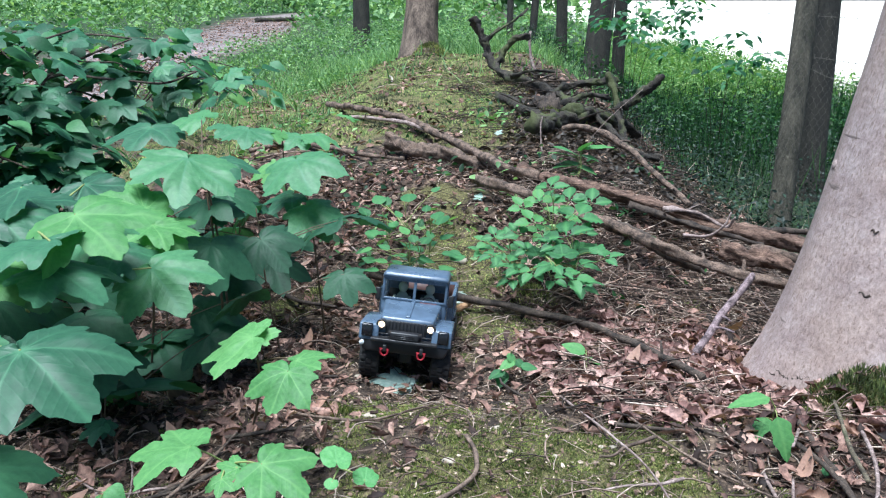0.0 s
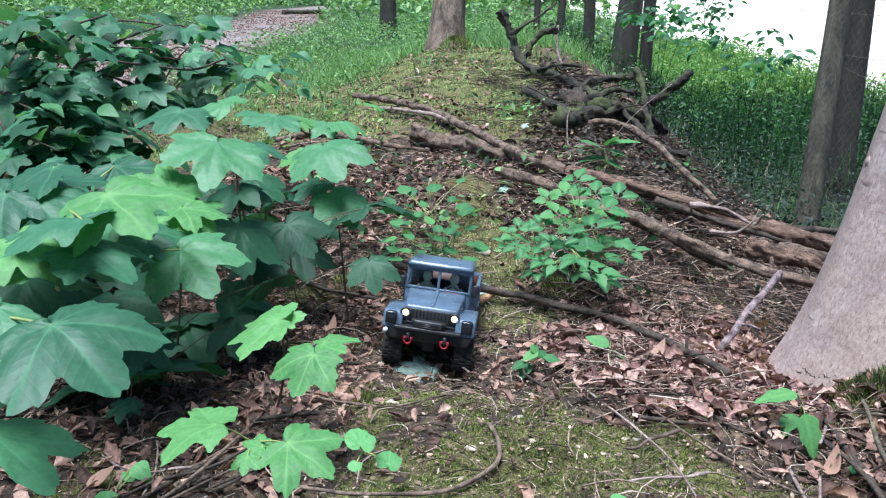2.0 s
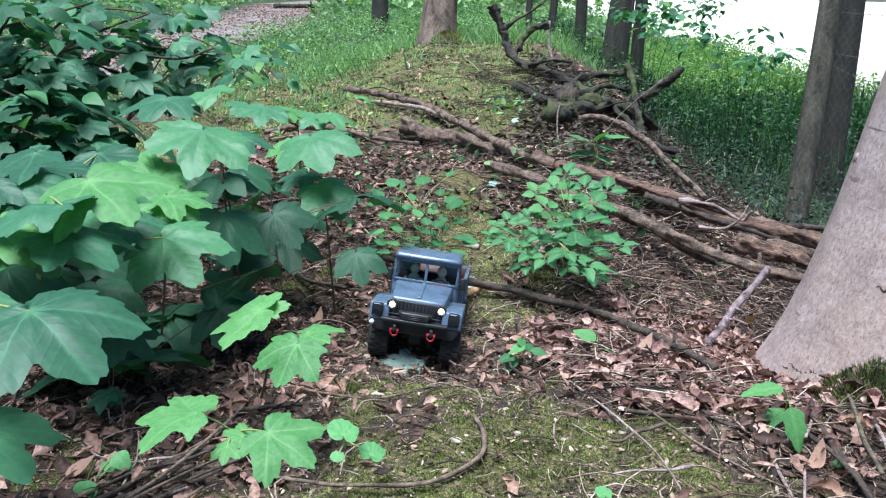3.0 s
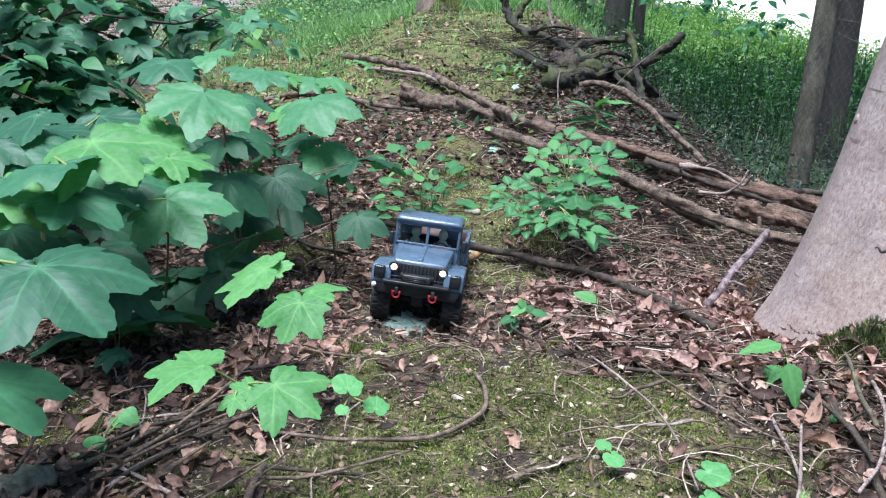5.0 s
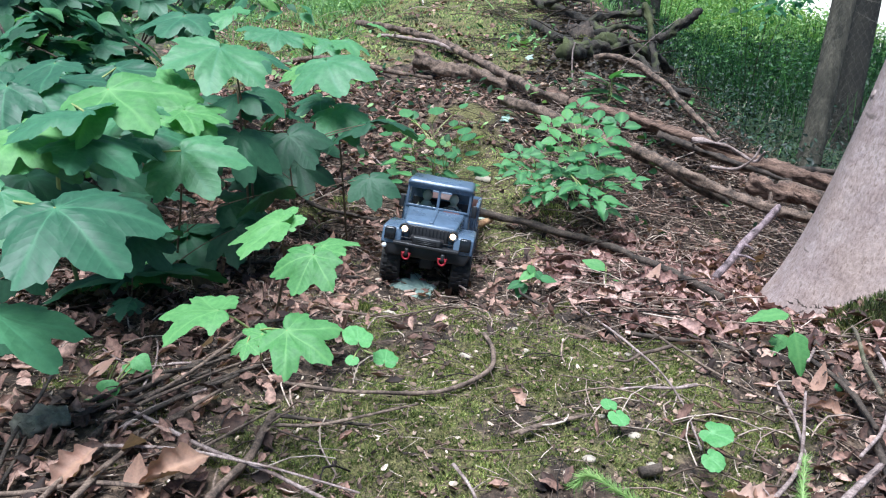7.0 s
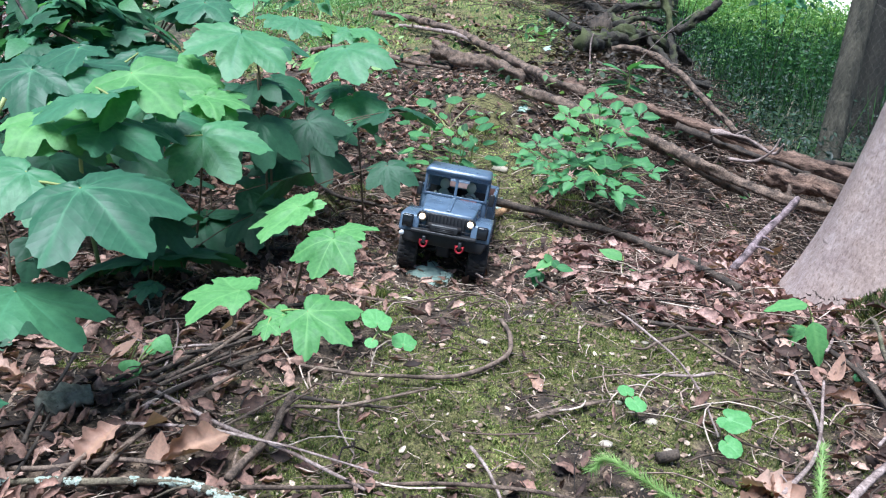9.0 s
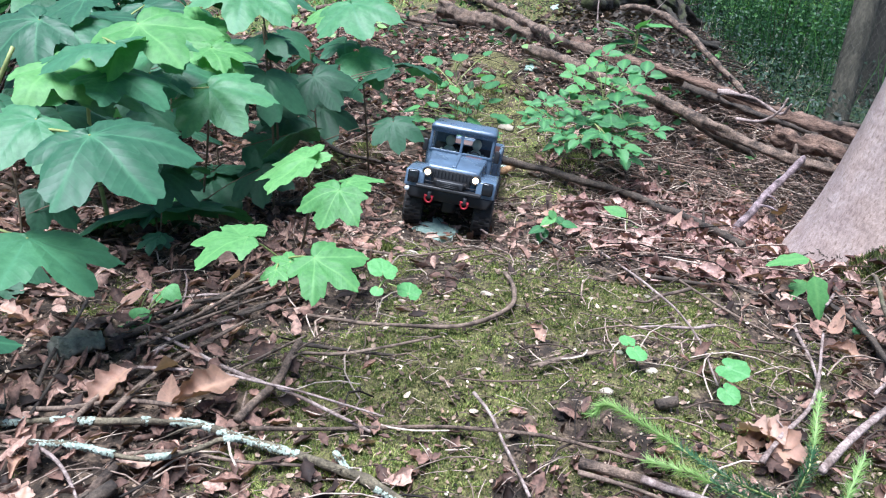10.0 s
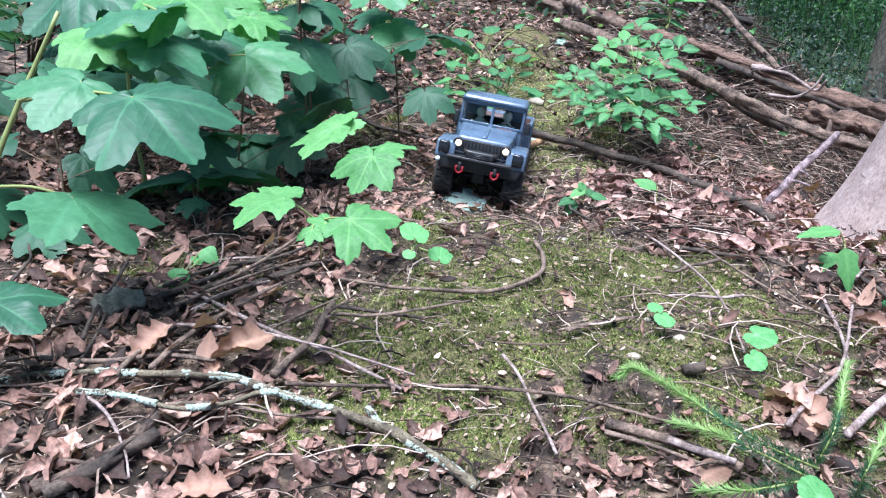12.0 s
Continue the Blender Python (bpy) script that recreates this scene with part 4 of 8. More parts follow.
def beech_bark():
    m, nodes, links, p = shader("beech_bark", 0.75)
    c = ramp(nodes, links, grain(nodes, links, 9.0, 8.0, 0.75, (1, 1, 1.6)), ((0.3, (0.26, 0.19, 0.175)), (0.5, (0.4, 0.315, 0.295)), (0.72, (0.54, 0.455, 0.44))))
    c = mix(nodes, links, ramp(nodes, links, grain(nodes, links, 3.5, 4.0, 0.6), ((0.4, (0.0,)), (0.62, (0.55,)))), c, (0.44, 0.33, 0.27))
    fine = grain(nodes, links, 110.0, 6.0, 0.8, (1, 1, 0.7))
    c = mix(nodes, links, 0.55, c, ramp(nodes, links, fine, ((0.38, (0.45, 0.43, 0.42)), (0.6, (1.3, 1.28, 1.26)))), "MULTIPLY")
    speck = ramp(nodes, links, grain(nodes, links, 150.0, 3.0, 0.5, (1, 1, 0.5)), ((0.57, (0.0,)), (0.66, (0.7,))))
    c = mix(nodes, links, speck, c, (0.2, 0.14, 0.11))
    scar = ramp(nodes, links, grain(nodes, links, 9.0, 2.0, 0.4, (0.7, 0.7, 7.0)), ((0.7, (0.0,)), (0.76, (0.8,))))
    links.new(mix(nodes, links, scar, c, (0.13, 0.1, 0.085)), p.inputs["Base Color"])
    relief(nodes, links, p, mix(nodes, links, 0.3, fine, scar), 0.5, 0.006)
    return m


BEECH = beech_bark()
beech = trunk("grey smooth-barked beech trunk with a flared mossy foot", (1.05, 1.86), (2.2, 2.5, 6.0), 0.235, 0.16, BEECH, 1.55, 40, "beech_tree")
SCAR = plain_material("dark_bark_scar", (0.07, 0.052, 0.042), 0.9, wear=0.4)


def on_beech(degrees, z, out=0.0):
    """A place on the beech's bark, by the side that it faces and its height."""
    foot = Vector((1.05, 1.86, height(1.05, 1.86) - 0.06))
    t = (z - foot.z) / (6.0 - foot.z)
    p = foot.lerp(Vector((2.2, 2.5, 6.0)), t) + Vector((0.04 * math.sin(3 * t + foot.x), 0.03 * math.sin(4 * t), 0))
    a, up = radians(degrees), z - foot.z
    r = (0.235 - 0.075 * t) * (1 + 0.55 * math.exp(-up / 0.2585) * (1 + 0.35 * math.cos(3 * a + foot.x * 5)))
    r *= 1 + 0.04 * noise.noise(Vector((3 * math.cos(a) + foot.x, 3 * math.sin(a), up * 2)))
    return p + Vector((math.cos(a), math.sin(a), 0)) * (r + out)


for side, z, long in ((226, 0.33, 7), (233, 0.2, 6), (240, 0.42, 5), (219, 0.12, 6), (228, 0.5, 6), (246, 0.27, 5), (214, 0.26, 4), (236, 0.06, 5)):
    b = bmesh.new()
    tube(b, [on_beech(side + long * (k / 8 - 0.5), z + 0.004 * math.sin(k * 0.9), -0.0015) for k in range(9)], 0.002, 0.0035, 7, 0.6)
    part("bark_scar", b, SCAR, beech)
b = bmesh.new()
c = on_beech(163, 0.37, -0.02)
way = (on_beech(163, 0.37, 0.1) - on_beech(163, 0.37)).normalized()
tube(b, [c - way * 0.02, c + way * 0.004, c + way * 0.016, c + way * 0.022], 0.03, 0.01, 16, 0.2)
part("knot", b, BEECH, beech)
b = bmesh.new()
for k in range(34):
    a, z = 180 + 3 * k, -0.125 + 0.0016 * (3 * k - 8) + 0.02 * noise.noise(Vector((k * 0.5, 0, 3)))
    tube(b, [on_beech(a + d, z + 0.008 * noise.noise(Vector((k * 3.1, d * 0.7, 1))), -0.001) for d in (0, 1, 2, 3, 4)], 0.001, 0.0028, 5, 0.9)
part("root_collar", b, SCAR, beech, "dark crumbly line round the trunk's foot")
trunk("straight grey-brown tree trunk on the mossy mound", (-0.281, 8.03), (-0.077, 9.69, 5.5), 0.164, 0.115, MOUND_BARK, 1.35)
trunk("dark leaning tree trunk in the ditch", (2.01, 4.81), (2.96, 6.76, 5.5), 0.071, 0.049, GREY_BARK, 1.20)
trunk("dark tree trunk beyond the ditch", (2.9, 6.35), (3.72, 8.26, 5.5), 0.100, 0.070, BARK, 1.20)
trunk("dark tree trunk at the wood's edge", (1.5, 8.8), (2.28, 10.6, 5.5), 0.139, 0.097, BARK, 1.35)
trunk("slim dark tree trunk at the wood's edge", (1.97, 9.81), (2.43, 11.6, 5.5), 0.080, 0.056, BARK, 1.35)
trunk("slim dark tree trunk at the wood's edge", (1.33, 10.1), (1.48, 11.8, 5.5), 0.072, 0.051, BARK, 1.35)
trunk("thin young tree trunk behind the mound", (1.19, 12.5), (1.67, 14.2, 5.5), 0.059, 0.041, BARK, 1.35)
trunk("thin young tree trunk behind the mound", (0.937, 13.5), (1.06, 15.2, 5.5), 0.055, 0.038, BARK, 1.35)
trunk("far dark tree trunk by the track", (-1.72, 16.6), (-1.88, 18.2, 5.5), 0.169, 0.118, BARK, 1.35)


def fallen_leaf(label, base, tip, mesh):
    """One leaf that lies by itself."""
    ob = new("fallen_leaf", mesh)
    ob.matrix_world = aim(base, tip, (0.1, -0.3, 1))
    return tagged(ob, label, "leaf")


def pebble(at, r):
    """A flat, uneven pale stone chip set into the soil."""
    bm = bmesh.new()
    bmesh.ops.create_icosphere(bm, subdivisions=2, radius=1.0)
    for v in bm.verts:
        v.co *= 1 + 0.3 * noise.noise(v.co * 1.3 + Vector((at[0] * 40, at[1] * 40, 0)))
        v.co.z *= 0.45
    bmesh.ops.scale(bm, verts=bm.verts, vec=(r, r * 0.8, r))
    ob = part("pebble", bm, STONE)
    ob.location = (at[0], at[1], floor_z(*at) + r * 0.2)
    return tagged(ob, "small pale stone chip lying on the moss", "stone", "stone chips on the moss")


# ---- logs and branches ----
LICHENED = []
stick("long broken log with torn reddish wood across the bank", [(0.289, 3.22, 0.101), (0.466, 3.16, 0.071), (0.659, 3.11, 0.036), (0.825, 3.05, -0.005), (1.07, 2.98, -0.066), (1.29, 2.93, -0.099), (1.39, 2.87, -0.113)], 0.0316, 0.0284, TORN, spurs=3, seed=2, grounded=False, name="log", sides=20, knobs=0.7)
stick("long thin weathered branch running on into the broken log", [(-0.713, 4.868, 0.168), (-0.491, 4.41, 0.207), (-0.357, 4.289, 0.2), (-0.21, 4.065, 0.197), (-0.09, 3.837, 0.181), (0.031, 3.656, 0.153), (0.14, 3.428, 0.139), (0.224, 3.214, 0.126), (0.375, 3.17, 0.095)], 0.0165, 0.019, LOG, spurs=4, seed=3, grounded=False, sides=12, knobs=0.5)
stick("thin grey branch lying beside the weathered branch", [(-0.507, 4.282, 0.175), (-0.346, 4.154, 0.183), (-0.191, 3.964, 0.189), (-0.09, 3.835, 0.171)], 0.009, 0.011, BARE, spurs=2, seed=150, grounded=False)
stick("short thick log with a broken reddish end", [(-0.26, 3.61, 0.17), (-0.136, 3.53, 0.142), (0.014, 3.48, 0.125), (0.159, 3.39, 0.101)], 0.0322, 0.0274, LOG, spurs=1, seed=4, grounded=False, name="log", sides=20, knobs=0.6)
stick("long pale barked branch lying down the slope", [(0.103, 3.06, 0.111), (0.265, 2.9, 0.102), (0.419, 2.79, 0.054), (0.58, 2.68, 0.03), (0.71, 2.57, -0.007), (0.846, 2.46, -0.041), (0.971, 2.4, -0.065), (1.07, 2.35, -0.074)], 0.0182, 0.0155, LOG, spurs=4, seed=5, grounded=False, sides=16, knobs=0.55)
stick("dark rotten log under the pale branch", [(0.59, 2.83, -0.004), (0.689, 2.72, -0.023), (0.761, 2.61, -0.048), (0.851, 2.52, -0.075)], 0.0252, 0.0201, DARKWOOD, spurs=1, seed=6, grounded=False, name="log")
stick("short mossy broken log end beside the beech", [(0.959, 2.67, -0.056), (1.03, 2.62, -0.062), (1.1, 2.56, -0.068), (1.18, 2.51, -0.08)], 0.0282, 0.0197, TORN, spurs=2, seed=7, grounded=False, name="log", sides=20, knobs=0.9)
stick("dark thin log behind the broken log", [(1.04, 3.23, -0.118), (1.25, 3.18, -0.123), (1.48, 3.14, -0.126)], 0.0183, 0.0128, DARKWOOD, spurs=1, seed=8, grounded=False)
stick("thick dark log end under the beech", [(1.12, 2.82, -0.102), (1.22, 2.77, -0.108), (1.36, 2.71, -0.124)], 0.0260, 0.0182, LOG, spurs=0, seed=9, grounded=False)
stick("arched grey dead branch at the brow of the bank", [(0.286, 4.3, 0.033), (0.484, 4.22, 0.098), (0.673, 4.14, 0.144), (0.799, 4.03, 0.124), (0.907, 3.86, 0.057), (1, 3.67, -0.028), (1.09, 3.5, -0.104)], 0.0195, 0.0136, LOG, spurs=5, seed=10, grounded=False)
stick("leaning dark dead branch with a broken top", [(0.182, 5.96, 0.65), (0.243, 5.92, 0.51), (0.314, 5.76, 0.347), (0.42, 5.53, 0.269), (0.589, 5.32, 0.241), (0.73, 4.99, 0.188), (0.802, 4.66, 0.12)], 0.0298, 0.0179, SHADE_WOOD, spurs=6, seed=11, grounded=False, sides=12, knobs=1.0)
stick("dark crooked dead branch at the brow", [(0.622, 5.09, 0.161), (0.708, 5.11, 0.23), (0.847, 5.13, 0.269), (1.08, 5.19, 0.278)], 0.0264, 0.0185, SHADE_WOOD, spurs=2, seed=12, grounded=False, sides=12, knobs=1.0)
stick("dark dead side branch with a stub", [(0.335, 5.76, 0.328), (0.41, 5.8, 0.442), (0.459, 5.82, 0.507), (0.577, 5.83, 0.524)], 0.0236, 0.0165, SHADE_WOOD, spurs=1, seed=13, grounded=False, sides=12, knobs=1.0)
stick("upright mossy dead stick at the brow", [(0.927, 4.74, 0.362), (0.965, 4.65, 0.236), (0.967, 4.51, 0.114), (0.98, 4.37, 0.007)], 0.0221, 0.0155, SHADE_WOOD, spurs=3, seed=14, grounded=False, sides=12, knobs=1.0)
stick("broken mossy stub leaning out", [(1.03, 4.79, 0.166), (1.16, 4.87, 0.238), (1.29, 4.95, 0.332)], 0.0250, 0.0200, SHADE_WOOD, spurs=0, seed=15, grounded=False, sides=12, knobs=1.0)
stick("fallen branch lying into the ditch", [(0.817, 4.67, 0.151), (0.908, 4.44, 0.076), (0.988, 4.21, 0.005), (1.12, 4.2, -0.03)], 0.0214, 0.0150, SHADE_WOOD, spurs=2, seed=16, grounded=False, sides=12, knobs=1.0)
stick("thin dark bough of the hazel shrub", [(-1.4, 2.27, 0.46), (-1.25, 2.29, 0.489), (-1.2, 2.35, 0.521), (-1.14, 2.42, 0.558), (-1.03, 2.47, 0.543), (-0.872, 2.52, 0.524), (-0.783, 2.59, 0.552)], 0.0059, 0.0030, DARKWOOD, spurs=4, seed=17, grounded=False)
stick("thin dark bough of the hazel shrub", [(-1.34, 2.21, 0.576), (-1.26, 2.28, 0.619), (-1.19, 2.34, 0.641), (-1.09, 2.46, 0.687)], 0.0056, 0.0028, DARKWOOD, spurs=3, seed=18, grounded=False)
stick("thin dark bough of the hazel shrub", [(-1.18, 2.35, 0.505), (-1.15, 2.42, 0.565), (-1.05, 2.49, 0.618), (-0.964, 2.56, 0.654)], 0.0051, 0.0026, DARKWOOD, spurs=3, seed=19, grounded=False)
stick("fibrous strip of torn wood on the broken log", [(0.609, 3.08, 0.07), (0.746, 3, 0.041), (0.889, 2.97, 0.003), (1.05, 2.92, -0.032)], 0.0128, 0.0064, TORN, spurs=1, seed=20, grounded=False, knobs=0.8)
stick("fibrous strip of torn wood on the broken log", [(0.706, 3.01, 0.023), (0.841, 2.94, -0.012), (0.981, 2.9, -0.05), (1.18, 2.87, -0.1)], 0.0137, 0.0082, DARKWOOD, spurs=2, seed=21, grounded=False, knobs=0.8)
stick("split strand of torn wood on the broken log", [(0.819, 2.95, 0.023), (0.946, 2.95, 0.001), (1.04, 2.89, -0.036), (1.06, 2.85, 0.013)], 0.0094, 0.0037, BARE, spurs=1, seed=22, grounded=False, knobs=0.8)
stick("pale splinter beside the broken log", [(0.866, 2.82, -0.048), (0.942, 2.78, -0.037), (0.99, 2.76, 0.005), (1.01, 2.76, 0.054)], 0.0060, 0.0030, BARE, spurs=0, seed=23, grounded=False)
stick("long dark fallen branch across the leaf litter", [(-0.226, 2.39, 0.04), (-0.114, 2.31, 0.04), (0.042, 2.23, 0.04), (0.174, 2.19, 0.04), (0.303, 2.16, 0.04), (0.395, 2.12, 0.04), (0.469, 2.01, 0.04), (0.518, 1.8, 0.04), (0.583, 1.63, 0.04)], 0.0118, 0.0095, DARKWOOD, spurs=3, seed=24)
stick("upright purple-brown stake stuck in the slope", [(0.913, 2.26, -0.008), (0.84, 2.17, -0.039), (0.763, 2.08, -0.077), (0.682, 1.96, -0.099), (0.608, 1.87, -0.127)], 0.0108, 0.0097, STAKE, spurs=2, seed=25, grounded=False)
stick("crooked brown twig on the soil", [(-0.337, 1.46, 0.012), (-0.242, 1.41, 0.012), (-0.149, 1.38, 0.012), (-0.086, 1.41, 0.012), (-0.016, 1.51, 0.012)], 0.0034, 0.0020, TWIG, spurs=2, seed=26)
stick("curled brown twig on the moss", [(0.049, 1.28, 0.012), (0.063, 1.23, 0.012), (0.064, 1.17, 0.012), (0.046, 1.13, 0.012), (0.006, 1.08, 0.012), (-0.045, 1.05, 0.012), (-0.124, 1.05, 0.012), (-0.198, 1.07, 0.012), (-0.277, 1.1, 0.012)], 0.0046, 0.0028, TWIG, spurs=2, seed=27)
stick("thin brown branch beside the track of moss", [(-0.958, 3.89, 0.018), (-0.755, 3.87, 0.018), (-0.555, 3.64, 0.018), (-0.36, 3.51, 0.018), (-0.182, 3.47, 0.018)], 0.0144, 0.0086, LOG, spurs=2, seed=28)
stick("thin brown twig lying on the soil", [(-0.595, 2.43, 0.018), (-0.458, 2.29, 0.018), (-0.35, 2.26, 0.018), (-0.243, 2.22, 0.018)], 0.0078, 0.0047, DARKWOOD, spurs=2, seed=29)
stick("short brown twig lying on the soil", [(-0.391, 1.3, 0.018), (-0.31, 1.31, 0.018), (-0.229, 1.33, 0.018)], 0.0047, 0.0028, DARKWOOD, spurs=1, seed=30)
stick("brown twig under the saplings", [(-0.567, 1.73, 0.02), (-0.466, 1.76, 0.02), (-0.337, 1.67, 0.02), (-0.234, 1.67, 0.02)], 0.0060, 0.0036, DARKWOOD, spurs=2, seed=31)
stick("orange splinter of torn wood on the soil", [(-0.067, 2.23, 0.018), (-0.016, 2.2, 0.018), (0.034, 2.19, 0.018), (0.075, 2.23, 0.018)], 0.0141, 0.0085, ORANGE, spurs=1, seed=32)
stick("grey-green rotten lump of wood in the litter", [(-0.589, 0.878, 0.0), (-0.578, 0.9, 0.0), (-0.563, 0.922, 0.0), (-0.544, 0.938, 0.0)], 0.021, 0.016, LUMP, spurs=0, seed=33, name="log", knobs=0.8, sides=16)
for label, points, r0, r1, seed in (
        ("grey twig patched with white lichen", [(-0.652, 0.685, 0.016), (-0.593, 0.715, 0.016), (-0.52, 0.722, 0.016), (-0.449, 0.725, 0.016), (-0.391, 0.737, 0.016), (-0.331, 0.744, 0.016), (-0.276, 0.731, 0.016), (-0.199, 0.714, 0.016), (-0.131, 0.689, 0.016), (-0.096, 0.671, 0.016), (-0.041, 0.641, 0.016), (-0.009, 0.618, 0.016)], 0.0036, 0.0066, 34),
        ("side twig crusted with white lichen", [(-0.501, 0.664, 0.028), (-0.446, 0.662, 0.028), (-0.392, 0.657, 0.028), (-0.359, 0.661, 0.028), (-0.333, 0.674, 0.028), (-0.309, 0.694, 0.028), (-0.294, 0.71, 0.028), (-0.269, 0.719, 0.028)], 0.0034, 0.0032, 35),
        ("short stub furred with white lichen", [(-0.153, 0.721, 0.02), (-0.138, 0.699, 0.02), (-0.126, 0.685, 0.02)], 0.0034, 0.003, 36)):
    LICHENED.append((stick(label, points, r0, r1, LICHEN, spurs=3, seed=seed, knobs=0.6), points, 0.5 * (r0 + r1)))
stick("crooked grey-brown forked stick in the litter", [(-0.284, 0.757, 0.018), (-0.274, 0.792, 0.018), (-0.258, 0.847, 0.018), (-0.257, 0.905, 0.018), (-0.256, 0.968, 0.018)], 0.0062, 0.005, LOG, spurs=3, seed=37)
stick("thin dark twig bent to the side over the moss", [(-0.261, 0.976, 0.012), (-0.217, 0.972, 0.012), (-0.159, 0.968, 0.012), (-0.111, 0.966, 0.012)], 0.0034, 0.002, DARKWOOD, spurs=2, seed=55)
stick("thin dark twig in the litter", [(-0.539, 0.731, 0.02), (-0.551, 0.795, 0.02), (-0.567, 0.866, 0.02)], 0.0028, 0.0018, DARKWOOD, spurs=1, seed=41)
stick("long pale twig across the litter and moss", [(-0.478, 0.965, 0.02), (-0.396, 0.913, 0.02), (-0.319, 0.859, 0.02), (-0.237, 0.827, 0.02), (-0.169, 0.799, 0.02), (-0.119, 0.774, 0.02)], 0.003, 0.002, BARE, spurs=2, seed=36)
stick("straight pale twig lying over the litter", [(-0.436, 0.731, 0.024), (-0.431, 0.812, 0.024), (-0.411, 0.885, 0.024), (-0.381, 0.945, 0.024)], 0.0042, 0.003, TWIG, spurs=2, seed=130)
stick("thin brown twig lying over the litter", [(-0.371, 0.822, 0.02), (-0.333, 0.853, 0.02), (-0.293, 0.914, 0.02), (-0.253, 0.994, 0.02)], 0.0026, 0.0016, TWIG, spurs=1, seed=131)
stick("dark stick in a bundle of dead twigs", [(-0.488, 0.885, 0.018), (-0.477, 0.961, 0.018), (-0.444, 1.018, 0.018), (-0.397, 1.105, 0.018)], 0.0052, 0.003, DARKWOOD, spurs=2, seed=132)
stick("dark stick in a bundle of dead twigs", [(-0.456, 0.912, 0.022), (-0.424, 0.965, 0.022), (-0.389, 1.02, 0.022), (-0.346, 1.098, 0.022)], 0.004, 0.0026, DARKWOOD, spurs=2, seed=133)
stick("thin stick in a bundle of dead twigs", [(-0.482, 0.912, 0.026), (-0.445, 0.973, 0.026), (-0.4, 1.054, 0.026), (-0.348, 1.14, 0.026)], 0.003, 0.002, TWIG, spurs=2, seed=134)
stick("dark rotten stick half sunk in dry leaves", [(-0.462, 0.518, 0.014), (-0.437, 0.542, 0.014), (-0.409, 0.576, 0.014), (-0.383, 0.623, 0.014)], 0.009, 0.0075, DARKWOOD, spurs=1, seed=135)
stick("bark strip lying beside the spruce sprig", [(0.147, 0.761, 0.012), (0.199, 0.738, 0.012), (0.248, 0.71, 0.012), (0.294, 0.683, 0.012)], 0.0075, 0.006, LOG, spurs=1, seed=136)
stick("pale split stick beside the spruce sprig", [(0.216, 0.726, 0.02), (0.246, 0.705, 0.02), (0.287, 0.683, 0.02)], 0.0045, 0.004, BARE, spurs=0, seed=137)
stick("thin twig beside the spruce sprig", [(0.143, 0.738, 0.02), (0.202, 0.712, 0.02), (0.254, 0.677, 0.02)], 0.0032, 0.002, TWIG, spurs=1, seed=138)
stick("short piece of brown bark on the moss", [(0.263, 0.899, 0.008), (0.291, 0.907, 0.008)], 0.009, 0.0085, DARKWOOD, spurs=0, seed=139)
stick("dead stalk standing out of the litter by the sprig", [(0.361, 0.752, 0.03), (0.402, 0.808, 0.03), (0.458, 0.876, 0.03), (0.522, 1.009, 0.03), (0.577, 1.144, 0.03)], 0.0034, 0.0022, BARE, spurs=2, seed=140)
stick("pale branch lying beside the spruce sprig", [(0.428, 0.742, 0.03), (0.462, 0.781, 0.03), (0.517, 0.84, 0.03), (0.589, 0.918, 0.03)], 0.0055, 0.005, BARE, spurs=1, seed=141)
stick("thin dead twig over the moss by the beech", [(0.607, 1.225, 0.05), (0.994, 1.952, 0.05), (1.357, 2.549, 0.05), (1.619, 2.908, 0.05)], 0.003, 0.002, BARE, spurs=2, seed=160)
stick("forked mossy twig beside the beech", [(0.653, 1.068, 0.06), (0.687, 1.2, 0.06), (0.724, 1.317, 0.06), (1.101, 2.104, 0.06)], 0.004, 0.003, LICHEN, spurs=2, seed=161)
stick("dark crooked twig below the beech", [(0.611, 1.305, 0.03), (0.634, 1.262, 0.03), (0.644, 1.148, 0.03), (0.629, 1.018, 0.03)], 0.005, 0.004, DARKWOOD, spurs=2, seed=162)
stick("thin dry twig across the litter", [(-0.475, 0.684, 0.02), (-0.473, 0.771, 0.02), (-0.456, 0.861, 0.02), (-0.399, 0.939, 0.02), (-0.358, 1.04, 0.02)], 0.0045, 0.0027, TWIG, spurs=2, seed=38)
stick("dark rotten stick in the litter", [(-0.478, 0.524, 0.014), (-0.439, 0.559, 0.014), (-0.407, 0.601, 0.014), (-0.393, 0.656, 0.014)], 0.0083, 0.0058, LOG, spurs=1, seed=39)
stick("pale forked twig on the litter", [(-0.559, 0.56, 0.014), (-0.515, 0.588, 0.014), (-0.487, 0.612, 0.014)], 0.0058, 0.0035, TWIG, spurs=1, seed=40)
stick("thin bent twig over the litter", [(-0.513, 0.673, 0.028), (-0.45, 0.635, 0.028), (-0.4, 0.581, 0.028), (-0.376, 0.542, 0.028)], 0.0023, 0.0014, BARE, spurs=0, seed=42)
stick("dark twig in the litter", [(-0.521, 0.942, 0.018), (-0.473, 1.01, 0.018), (-0.432, 1.11, 0.018), (-0.38, 1.18, 0.018)], 0.0057, 0.0034, DARKWOOD, spurs=2, seed=43)
stick("dark twig in the litter", [(-0.499, 0.921, 0.014), (-0.438, 0.971, 0.014), (-0.386, 1.07, 0.014), (-0.297, 1.18, 0.014)], 0.0042, 0.0025, DARKWOOD, spurs=2, seed=44)
